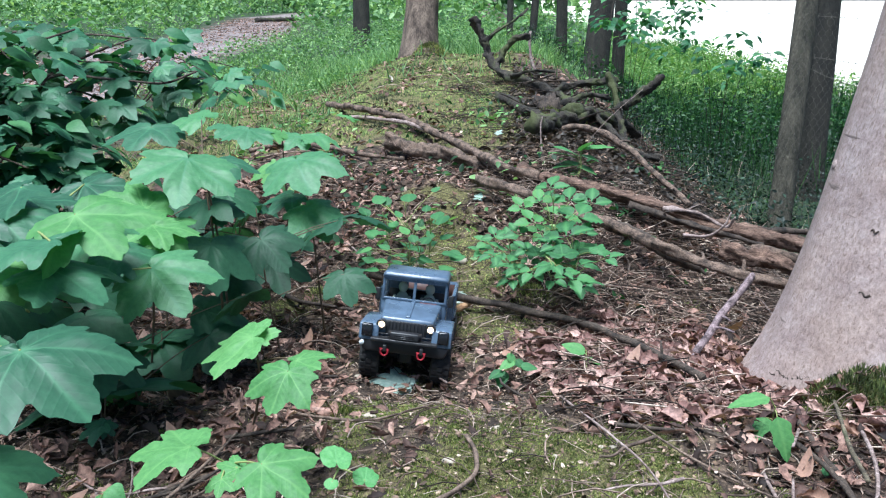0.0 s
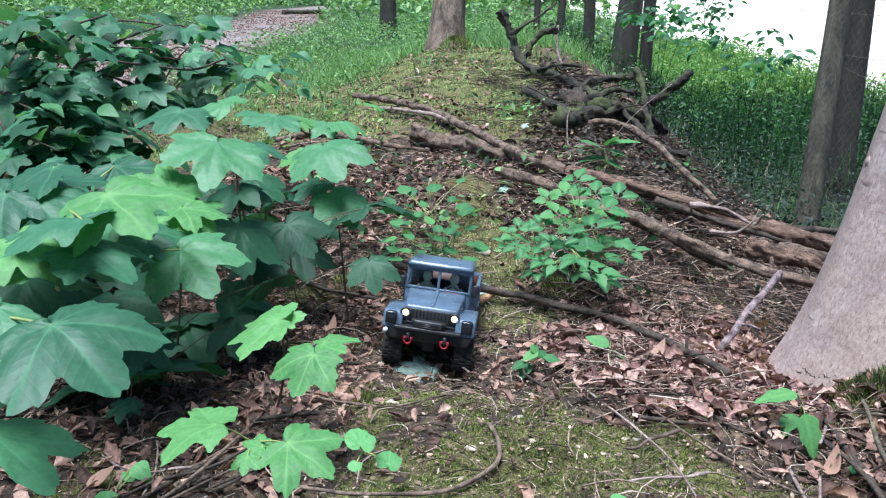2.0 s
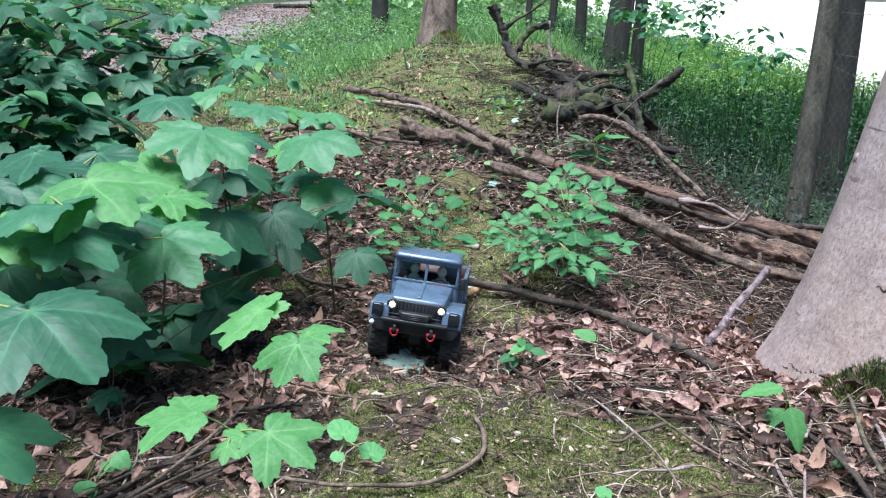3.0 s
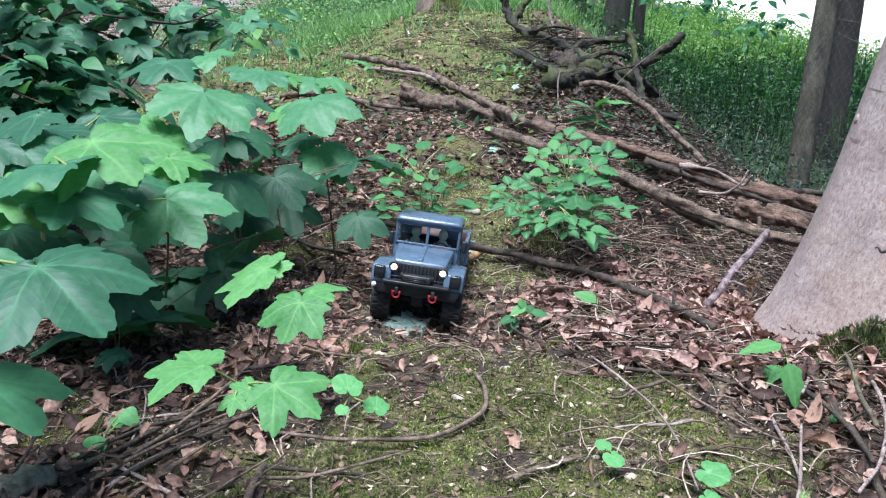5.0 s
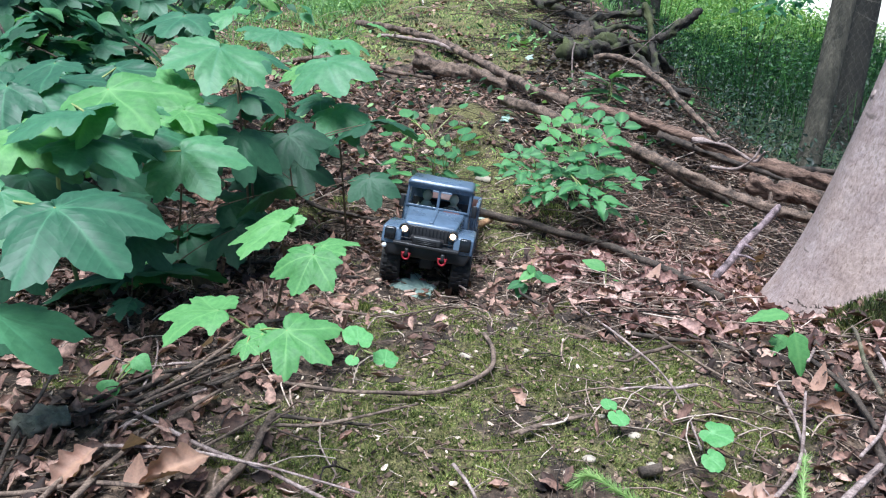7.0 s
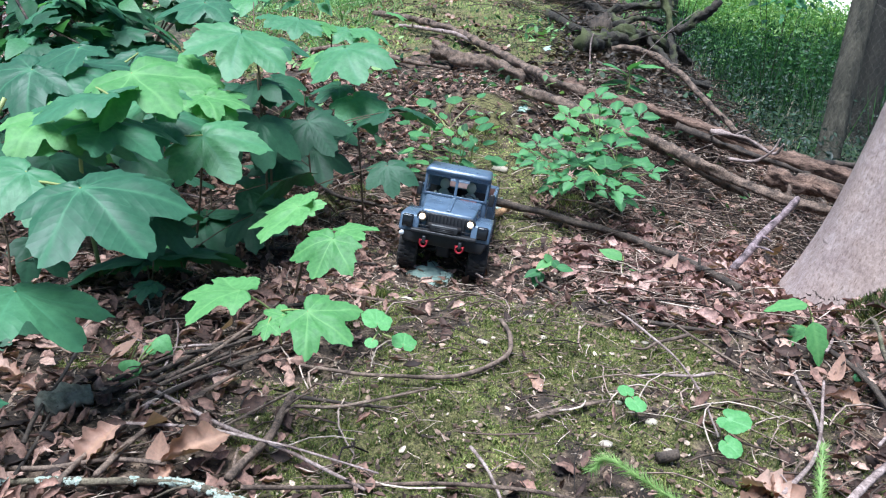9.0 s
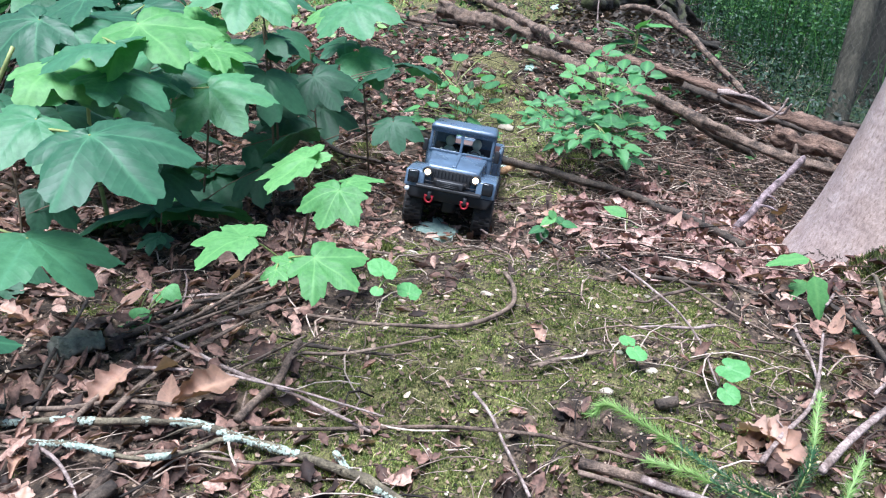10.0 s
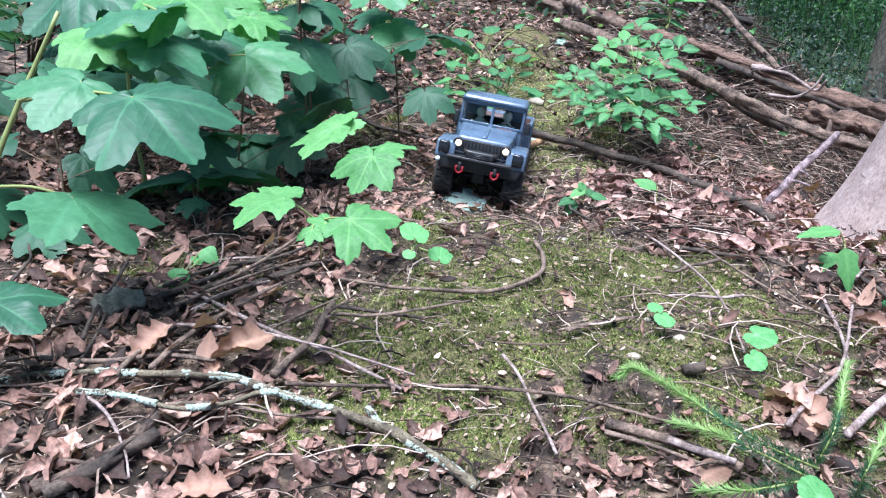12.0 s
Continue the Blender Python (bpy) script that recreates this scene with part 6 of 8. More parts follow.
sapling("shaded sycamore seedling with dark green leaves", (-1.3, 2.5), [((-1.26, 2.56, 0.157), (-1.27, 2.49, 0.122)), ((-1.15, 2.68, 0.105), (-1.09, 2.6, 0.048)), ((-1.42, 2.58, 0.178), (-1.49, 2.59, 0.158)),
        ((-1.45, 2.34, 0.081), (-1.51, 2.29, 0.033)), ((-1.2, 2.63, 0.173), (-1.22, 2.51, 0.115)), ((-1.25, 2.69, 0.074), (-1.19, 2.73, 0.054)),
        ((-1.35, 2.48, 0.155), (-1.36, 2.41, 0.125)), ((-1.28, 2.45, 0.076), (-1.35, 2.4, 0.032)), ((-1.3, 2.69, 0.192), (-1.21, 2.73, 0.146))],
        SYC_SHADED + SYC, RED_STALK, 0.0025, 0.0012)
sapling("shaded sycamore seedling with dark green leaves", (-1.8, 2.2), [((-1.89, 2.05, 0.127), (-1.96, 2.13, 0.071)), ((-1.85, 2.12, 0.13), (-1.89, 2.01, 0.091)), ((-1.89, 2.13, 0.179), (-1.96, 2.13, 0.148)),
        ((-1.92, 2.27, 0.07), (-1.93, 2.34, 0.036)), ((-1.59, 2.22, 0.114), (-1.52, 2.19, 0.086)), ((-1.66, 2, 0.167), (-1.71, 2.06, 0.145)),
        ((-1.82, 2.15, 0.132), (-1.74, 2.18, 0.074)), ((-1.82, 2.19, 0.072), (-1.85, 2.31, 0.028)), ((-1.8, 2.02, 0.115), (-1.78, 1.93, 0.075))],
        SYC_SHADED + SYC, RED_STALK, 0.0025, 0.0012)
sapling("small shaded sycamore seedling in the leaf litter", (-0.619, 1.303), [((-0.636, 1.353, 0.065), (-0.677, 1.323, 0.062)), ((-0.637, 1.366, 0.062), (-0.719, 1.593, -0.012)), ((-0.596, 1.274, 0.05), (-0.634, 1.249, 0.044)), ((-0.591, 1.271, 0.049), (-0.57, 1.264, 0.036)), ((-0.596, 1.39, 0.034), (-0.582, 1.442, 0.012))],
        SYC_SHADED, RED_STALK, 0.0018, 0.001)
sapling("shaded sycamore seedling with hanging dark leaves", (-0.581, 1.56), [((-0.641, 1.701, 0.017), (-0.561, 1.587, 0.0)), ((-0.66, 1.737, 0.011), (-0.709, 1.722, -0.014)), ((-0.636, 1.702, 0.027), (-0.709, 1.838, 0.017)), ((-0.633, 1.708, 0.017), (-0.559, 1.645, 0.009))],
        SYC_SHADED, RED_STALK, 0.0018, 0.001)
sapling("tiny light green seedling under the saplings", (-0.742, 1.688), [((-0.749, 1.749, -0.033), (-0.75, 1.807, -0.023)), ((-0.755, 1.746, -0.044), (-0.72, 1.692, -0.042)), ((-0.709, 1.606, -0.025), (-0.765, 1.68, -0.047)), ((-0.687, 1.564, -0.015), (-0.667, 1.551, -0.021))],
        SYC_YOUNG, STALK, 0.0018, 0.001)

# ---- low plants ----
sapling("bushy bramble seedling with three-part toothed leaves", (0.361, 2.41), [((0.32, 2.39, 0.223), (0.346, 2.43, 0.25)), ((0.3, 2.45, 0.163), (0.301, 2.49, 0.195)), ((0.405, 2.54, 0.146), (0.418, 2.59, 0.177)),
        ((0.472, 2.51, 0.145), (0.487, 2.56, 0.179)), ((0.269, 2.33, 0.131), (0.246, 2.37, 0.159)), ((0.351, 2.41, 0.076), (0.326, 2.44, 0.092)),
        ((0.427, 2.37, 0.088), (0.445, 2.4, 0.11)), ((0.225, 2.31, 0.101), (0.208, 2.34, 0.125)), ((0.334, 2.58, 0.141), (0.353, 2.62, 0.162)),
        ((0.372, 2.5, 0.108), (0.412, 2.55, 0.124)), ((0.41, 2.4, 0.129), (0.449, 2.46, 0.152)), ((0.31, 2.45, 0.068), (0.269, 2.46, 0.081)),
        ((0.244, 2.38, 0.163), (0.223, 2.41, 0.189))],
        COMPOUND, STALK, 0.0018, 0.0013, "woodland_herb", "herb")
sapling("low green seedling with toothed leaves", (0.272, 2.41), [((0.166, 2.41, 0.022), (0.151, 2.46, 0.034)), ((0.135, 2.37, 0.058), (0.104, 2.39, 0.071)), ((0.239, 2.33, 0.043), (0.204, 2.36, 0.053)),
        ((0.201, 2.44, 0.049), (0.202, 2.47, 0.074)), ((0.151, 2.2, 0.073), (0.109, 2.19, 0.066)), ((0.265, 2.39, -0.015), (0.282, 2.41, 0.01)),
        ((0.247, 2.27, 0.066), (0.218, 2.29, 0.083)), ((0.19, 2.22, 0.042), (0.158, 2.26, 0.058)), ((0.121, 2.37, 0.027), (0.087, 2.38, 0.041)),
        ((0.22, 2.21, 0.027), (0.177, 2.23, 0.035)), ((0.156, 2.32, 0.089), (0.145, 2.35, 0.111))],
        COMPOUND, STALK, 0.0018, 0.0013, "woodland_herb", "herb")
sapling("spreading seedling with big lobed leaves", (0.413, 2.39), [((0.312, 2.2, 0.041), (0.26, 2.21, 0.039)), ((0.347, 2.29, 0.039), (0.307, 2.29, 0.046)), ((0.353, 2.14, 0.024), (0.414, 2.13, 0.023)),
        ((0.402, 2.14, 0.017), (0.451, 2.12, 0.016)), ((0.399, 2.35, 0.025), (0.41, 2.38, 0.056)), ((0.486, 2.32, 0.025), (0.532, 2.32, 0.037)),
        ((0.351, 2.25, 0.057), (0.35, 2.33, 0.08)), ((0.388, 2.23, 0.03), (0.441, 2.27, 0.033)), ((0.437, 2.17, 0.091), (0.457, 2.21, 0.11)),
        ((0.338, 2.3, 0.07), (0.299, 2.33, 0.086)), ((0.366, 2.3, 0.096), (0.372, 2.38, 0.12)), ((0.285, 2.34, 0.031), (0.268, 2.41, 0.051)),
        ((0.425, 2.38, 0.037), (0.477, 2.4, 0.051))],
        COMPOUND + THREE, STALK, 0.0018, 0.0013, "woodland_herb", "herb")
sapling("seedling with small light green leaves", (0.349, 2.46), [((0.307, 2.15, 0.06), (0.265, 2.12, 0.049)), ((0.33, 2.13, 0.048), (0.369, 2.14, 0.047)), ((0.261, 2.2, 0.025), (0.231, 2.17, 0.012)),
        ((0.315, 2.21, -0.003), (0.343, 2.18, -0.009)), ((0.247, 2.26, 0), (0.192, 2.26, 0.005)), ((0.396, 2.25, -0.04), (0.444, 2.23, -0.047)),
        ((0.203, 2.2, 0.002), (0.164, 2.19, -0.008))],
        COMPOUND, STALK, 0.0018, 0.0013, "woodland_herb", "herb")
sapling("small green seedling with oval leaves", (-0.105, 2.48), [((-0.215, 2.33, 0.051), (-0.259, 2.33, 0.043)), ((-0.172, 2.36, -0.004), (-0.221, 2.37, 0.01)), ((-0.146, 2.39, -0.015), (-0.18, 2.38, -0.029)),
        ((-0.095, 2.48, -0.025), (-0.115, 2.45, -0.05)), ((-0.074, 2.34, 0.015), (-0.022, 2.35, 0.008)), ((-0.005, 2.3, 0.045), (0.045, 2.3, 0.047)),
        ((-0.014, 2.37, -0.029), (0.041, 2.4, -0.025)), ((-0.196, 2.33, -0.018), (-0.242, 2.32, -0.009)), ((-0.114, 2.39, 0.008), (-0.162, 2.4, 0.015))],
        OVAL, STALK, 0.0018, 0.0013, "woodland_seedling", "seedling")
sapling("upright green seedling with paired oval leaves", (-0.151, 2.48), [((-0.237, 2.4, 0.135), (-0.256, 2.45, 0.159)), ((-0.179, 2.47, 0.109), (-0.216, 2.48, 0.125)), ((-0.246, 2.46, 0.096), (-0.292, 2.48, 0.1)),
        ((-0.143, 2.38, 0.105), (-0.17, 2.42, 0.115)), ((-0.18, 2.42, 0.067), (-0.227, 2.46, 0.076)), ((-0.106, 2.27, 0.112), (-0.125, 2.31, 0.135)),
        ((-0.225, 2.46, 0.041), (-0.243, 2.49, 0.06))],
        OVAL, STALK, 0.0018, 0.0013, "woodland_seedling", "seedling")
sapling("upright green seedling with pale oval leaves", (-0.05, 2.49), [((-0.075, 2.44, 0.088), (-0.066, 2.46, 0.112)), ((-0.023, 2.41, 0.12), (-0.013, 2.47, 0.142)), ((-0.085, 2.3, 0.079), (-0.097, 2.34, 0.1)),
        ((-0.036, 2.4, 0.062), (-0.049, 2.43, 0.085)), ((-0.011, 2.43, 0.05), (0.032, 2.45, 0.068)), ((0.016, 2.42, 0.013), (0.061, 2.4, 0.013)),
        ((-0.06, 2.38, 0.028), (-0.109, 2.39, 0.042))],
        OVAL, STALK, 0.0018, 0.0013, "woodland_seedling", "seedling")
sapling("leafy green seedling with many oval leaves", (-0.107, 2.44), [((-0.231, 2.4, 0.129), (-0.258, 2.43, 0.154)), ((-0.189, 2.57, 0.124), (-0.188, 2.61, 0.152)), ((-0.104, 2.39, 0.181), (-0.114, 2.46, 0.204)),
        ((-0.054, 2.44, 0.137), (-0.055, 2.48, 0.156)), ((-0.037, 2.62, 0.157), (-0.016, 2.65, 0.177)), ((-0.213, 2.36, 0.079), (-0.23, 2.42, 0.097)),
        ((-0.158, 2.38, 0.096), (-0.149, 2.42, 0.121)), ((-0.083, 2.47, 0.067), (-0.089, 2.49, 0.088)), ((-0.017, 2.55, 0.064), (0.003, 2.63, 0.091)),
        ((-0.206, 2.56, 0.131), (-0.229, 2.62, 0.158))],
        OVAL, STALK, 0.0018, 0.0013, "woodland_seedling", "seedling")
sapling("leafy green seedling with rounded leaves", (-0.07, 2.43), [((-0.239, 2.44, 0.014), (-0.278, 2.42, 0.012)), ((-0.157, 2.25, 0.072), (-0.191, 2.27, 0.088)), ((-0.098, 2.45, 0.014), (-0.136, 2.48, 0.034)),
        ((-0.051, 2.45, 0.023), (-0.022, 2.49, 0.035)), ((0.022, 2.3, 0.024), (0.069, 2.34, 0.036)), ((-0.214, 2.38, -0.01), (-0.256, 2.4, 0.006)),
        ((-0.123, 2.27, 0.02), (-0.155, 2.29, 0.033)), ((-0.062, 2.36, -0.01), (-0.07, 2.4, 0.019)), ((-0.003, 2.22, 0.015), (0.034, 2.22, 0.009)),
        ((-0.073, 2.33, -0.009), (-0.099, 2.29, -0.03)), ((-0.131, 2.36, 0.139), (-0.144, 2.39, 0.16)), ((-0.064, 2.34, 0.062), (-0.043, 2.39, 0.081))],
        OVAL, STALK, 0.0018, 0.0013, "woodland_seedling", "seedling")
sapling("tall herb with pale pointed leaves on the slope", (0.552, 3.355), [((0.561, 3.42, 0.121), (0.433, 3.37, 0.174)), ((0.566, 3.42, 0.13), (0.464, 3.37, 0.201)), ((0.575, 3.42, 0.135), (0.653, 3.37, 0.131)), ((0.583, 3.42, 0.16), (0.705, 3.37, 0.194)), ((0.572, 3.42, 0.101), (0.455, 3.37, 0.105)), ((0.573, 3.42, 0.089), (0.648, 3.37, 0.068)), ((0.565, 3.42, 0.067), (0.477, 3.37, 0.047)), ((0.574, 3.42, 0.15), (0.609, 3.37, 0.216)), ((0.583, 3.42, 0.077), (0.506, 3.37, 0.13))],
        NETTLE + OVAL, STALK, 0.0026, 0.0016, "woodland_herb", "herb", top=(0.574, 3.42, 0.155))
stick("long thin pale dead stem leaning over the brow", [(0.566, 3.42, 0.121), (0.601, 3.42, 0.179), (0.66, 3.42, 0.259), (0.736, 3.42, 0.337), (0.824, 3.42, 0.412)], 0.002, 0.0012, BARE, name="plant_stem", spurs=3, seed=173, grounded=False, knobs=0.1)
sapling("low green herb in the leaf litter", (0.176, 1.81), [((0.146, 1.72, -0.059), (0.109, 1.7, -0.064)), ((0.171, 1.73, -0.037), (0.135, 1.71, -0.045)), ((0.175, 1.74, -0.038), (0.199, 1.72, -0.054)),
        ((0.186, 1.72, -0.047), (0.227, 1.72, -0.047)), ((0.157, 1.74, -0.023), (0.176, 1.72, -0.042)), ((0.149, 1.74, -0.069), (0.135, 1.7, -0.088))],
        OVAL, STALK, 0.0018, 0.0013, "woodland_herb", "herb")
sapling("green seedling with one broad leaf", (0.349, 1.72), [((0.347, 1.79, -0.046), (0.295, 1.81, -0.022)), ((0.351, 1.79, -0.06), (0.416, 1.78, -0.065))],
        OVAL, STALK, 0.0018, 0.0013, "woodland_seedling", "seedling")
sapling("low green herb in the leaf litter", (0.302, 1.59), [((0.304, 1.68, -0.074), (0.275, 1.66, -0.085)), ((0.319, 1.69, -0.07), (0.326, 1.67, -0.082)), ((0.322, 1.66, -0.083), (0.293, 1.64, -0.098)),
        ((0.326, 1.68, -0.086), (0.345, 1.66, -0.096))],
        OVAL, STALK, 0.0018, 0.0013, "woodland_herb", "herb")
sapling("nettle seedling with pointed toothed leaves", (0.661, 1.38), [((0.598, 1.32, 0.085), (0.52, 1.31, 0.08)), ((0.589, 1.26, 0.079), (0.605, 1.22, 0.014)), ((0.609, 1.35, 0.028), (0.575, 1.3, 0.015))],
        NETTLE, STALK, 0.0020, 0.0013, "nettle", "nettle", top=(0.611, 1.32, 0.066))
sapling("pair of round heart-shaped leaves on thin stalks", (0.251, 1.03), [((0.239, 1.03, 0.048), (0.234, 1.05, 0.054)), ((0.244, 0.997, 0.055), (0.255, 0.973, 0.049))],
        HEART, STALK, 0.0012, 0.0013, "violet_plant", "seedling", top=(0.243, 1.02, 0.036))
sapling("seedling with two heart-shaped leaves", (0.381, 0.963), [((0.367, 0.951, 0.067), (0.398, 0.926, 0.068)), ((0.352, 0.896, 0.063), (0.371, 0.878, 0.053))],
        HEART, STALK, 0.0016, 0.0013, "violet_plant", "seedling", top=(0.353, 0.927, 0.06))
sapling("seedling with round leaf", (-0.171, 1.23), [((-0.136, 0.985, 0.158), (-0.143, 1.02, 0.171)), ((-0.099, 1, 0.118), (-0.098, 1.03, 0.128)), ((-0.139, 0.959, 0.143), (-0.144, 0.945, 0.138))],
        HEART, STALK, 0.0010, 0.0013, "violet_plant", "seedling", top=(-0.134, 1, 0.14))
sapling("green leaf of a low herb by the beech", (0.687, 1.11), [((0.678, 1.18, -0.001), (0.753, 1.22, 0.004)), ((0.706, 1.18, -0.005), (0.753, 1.16, -0.006))],
        THREE, STALK, 0.0015, 0.0013, "woodland_herb", "herb", top=(0.707, 1.2, -0.016))
sapling("seedling with round leaf beside the spruce sprig", (0.331, 0.565), [((0.331, 0.565, 0.114), (0.314, 0.589, 0.126))],
        HEART, STALK, 0.0015, 0.0013, "violet_plant", "seedling", top=(0.331, 0.565, 0.114))
sapling("curled yellow-green shoot in the litter", (-0.536, 1.03), [((-0.533, 1, 0.039), (-0.497, 0.99, 0.037)), ((-0.512, 1.01, 0.052), (-0.518, 0.973, 0.037)), ((-0.513, 1.06, 0.033), (-0.501, 1.09, 0.046)),
        ((-0.523, 0.998, 0.02), (-0.553, 1.03, 0.029)), ((-0.501, 1.07, 0.058), (-0.476, 1.05, 0.056)), ((-0.5, 1.08, 0.044), (-0.518, 1.11, 0.044))],
        SHOOT, STALK, 0.0016, 0.0013, "woodland_herb", "herb")

# ---- fallen leaves and stones ----
fallen_leaf("pale green upturned leaf lying on the soil", (-0.079, 1.71, -0.095), (-0.176, 1.73, -0.057), SYC_PALE[0])
stick("thin pale dead twig leaning out before the truck", [(0.014, 1.68, 0.023), (-0.033, 1.77, 0.023), (-0.084, 1.85, 0.023)], 0.0027, 0.0016, BARE, spurs=0, seed=121)
fallen_leaf("pale green withered leaf on the soil", (0.024, 2.31, -0.093), (0.102, 2.31, -0.091), SYC_PALE[1])
fallen_leaf("pale green withered leaf on the soil", (-0.045, 2.31, -0.088), (-0.097, 2.31, -0.088), SYC_PALE[0])
fallen_leaf("crumpled bluish white leaf below the logs", (0.126, 2.972, 0.05), (0.139, 2.999, 0.079), SYC_PALE[0])
fallen_leaf("pale leaf caught on the bank", (0.242, 3.85, 0.157), (0.267, 3.86, 0.18), SYC_PALE[1])
fallen_leaf("big pinkish dry oak leaf on the litter", (-0.486, 0.764, 0.04), (-0.44, 0.813, 0.074), OAK[0])
fallen_leaf("tan dry oak leaf curled on the litter", (-0.376, 0.784, 0.041), (-0.301, 0.816, 0.074), OAK[1])
fallen_leaf("small orange dry leaf on the litter", (-0.385, 0.774, 0.04), (-0.388, 0.815, 0.056), BEECH_LEAF[0])
fallen_leaf("pink dry leaf in the litter", (-0.459, 0.556, 0.037), (-0.467, 0.599, 0.062), OAK[1])
fallen_leaf("reddish dry oak leaf beside the seedling", (0.366, 0.858, 0.037), (0.4, 0.786, 0.058), OAK[0])
fallen_leaf("brown dry oak leaf by the spruce sprig", (0.396, 0.847, 0.039), (0.398, 0.754, 0.048), OAK[1])
fallen_leaf("yellowish dry leaf under the spruce sprig", (0.243, 0.664, 0.034), (0.286, 0.685, 0.057), BEECH_LEAF[1])
fallen_leaf("big pink dry leaf in the litter", (-0.334, 0.549, 0.037), (-0.266, 0.553, 0.044), OAK[0])
fallen_leaf("curled dry oak leaf on the litter", (-0.502, 0.621, 0.044), (-0.456, 0.56, 0.025), OAK[0])
fallen_leaf("dry brown oak leaf on the litter", (-0.697, 0.987, 0.03), (-0.742, 1, 0.036), OAK[0])
fallen_leaf("dry brown oak leaf on the litter", (0.396, 0.839, 0.04), (0.35, 0.801, 0.028), OAK[1])
fallen_leaf("dry pinkish leaf by the nettle", (0.65, 1.26, 0.003), (0.67, 1.23, -0.009), OAK[1])
fallen_leaf("dry pinkish leaf in the litter", (0.385, 1.71, -0.065), (0.443, 1.67, -0.077), OAK[0])
fallen_leaf("dry tan leaf in the litter", (0.087, 1.1, 0.024), (0.117, 1.07, 0.015), OAK[1])
fallen_leaf("white limp leaf near the saplings", (-0.888, 3.12, 0.038), (-0.927, 3.14, 0.044), SYC_PALE[0])
pebble((0.019, 1.22), 0.0128)
pebble((0.124, 1.24), 0.0089)
pebble((0.207, 1.26), 0.0061)
pebble((0.322, 1.32), 0.0074)
pebble((0.49, 1.25), 0.0050)
pebble((0.275, 0.997), 0.0091)
pebble((0.198, 0.928), 0.0094)
pebble((-0.138, 1.43), 0.0147)
pebble((0.053, 2.62), 0.0289)
pebble((0.287, 0.932), 0.0079)
pebble((-0.065, 1.2), 0.0048)
pebble((0.321, 0.736), 0.0090)
pebble((0.272, 0.993), 0.0086)
pebble((0.231, 1.04), 0.0063)
pebble((0.11, 1.34), 0.0076)
pebble((-0.198, 1.75), 0.0109)
pebble((0.301, 1.32), 0.0063)

# ---- the model truck ----
PAINT = plain_material("matt_blue_grey_paint", (0.09, 0.13, 0.188), 0.27, wear=0.3, scale=25.0)
BLACK = plain_material("black_plastic", (0.018, 0.018, 0.02), 0.45, wear=0.3)
GLOSS = plain_material("glossy_black_plastic", (0.012, 0.013, 0.016), 0.15, wear=0.3)
RUBBER = plain_material("dusty_rubber", (0.03, 0.028, 0.027), 0.85, wear=0.5, scale=60.0, bump=0.3)
STEEL = plain_material("dull_steel", (0.3, 0.3, 0.32), 0.4, 0.8)
RED = plain_material("red_enamel", (0.27, 0.01, 0.02), 0.45, wear=0.3)
BED_WOOD = plain_material("brown_bed_lining", (0.07, 0.035, 0.03), 0.6, wear=0.35, scale=50.0)
LAMP = glow_material("warm_headlamp", (1.0, 0.7, 0.4), 1.7)
MARKER = plain_material("clear_marker_lens", (0.75, 0.78, 0.8), 0.2, wear=0.1)
RUST = plain_material("scraped_reddish_paint", (0.22, 0.09, 0.09), 0.55, wear=0.4)
CAMO = leaf_material("camouflage_cloth", ((0.0, (0.5, 0.55, 0.42)), (1.0, (0.6, 0.62, 0.55))), rough=0.9, thin=0.0)
K = 1.27


def box(x0, x1, y0, y1, z0, z1, bevel=0.002, shape=None):
    """A bevelled block; shape(co) may move its corners first."""
    bm = bmesh.new()
    bmesh.ops.create_cube(bm, size=1)
    for v in bm.verts:
        v.co = Vector(((x0 if v.co.x < 0 else x1), (y0 if v.co.y < 0 else y1), (z0 if v.co.z < 0 else z1)))
        if shape:
            v.co = Vector(shape(v.co))
        v.co *= K
    if bevel:
        bmesh.ops.bevel(bm, geom=bm.edges, offset=bevel * K, segments=2, affect="EDGES", profile=0.6)
    return bm


def join(*pieces):
    """Several meshes of one part in one."""
    out = pieces[0]
    for b in pieces[1:]:
        me = bpy.data.meshes.new("piece")
        b.to_mesh(me)
        b.free()
        out.from_mesh(me)
        bpy.data.meshes.remove(me)
    return out


def lathe(profile, sides=36):
    """Turns (x, radius) pairs about the x axis."""
    bm, rings = bmesh.new(), []
    for x, r in profile:
        rings.append([bm.verts.new((x * K, r * K * math.cos(2 * math.pi * k / sides), r * K * math.sin(2 * math.pi * k / sides))) for k in range(sides)])
    for a, b in zip(rings, rings[1:]):
        for k in range(sides):
            bm.faces.new((a[k], b[k], b[(k + 1) % sides], a[(k + 1) % sides]))
    return bm


def bar(points, r, sides=7):
    bm = bmesh.new()
    tube(bm, [Vector(p) * K for p in points], r * K, r * K, sides)
    return bm


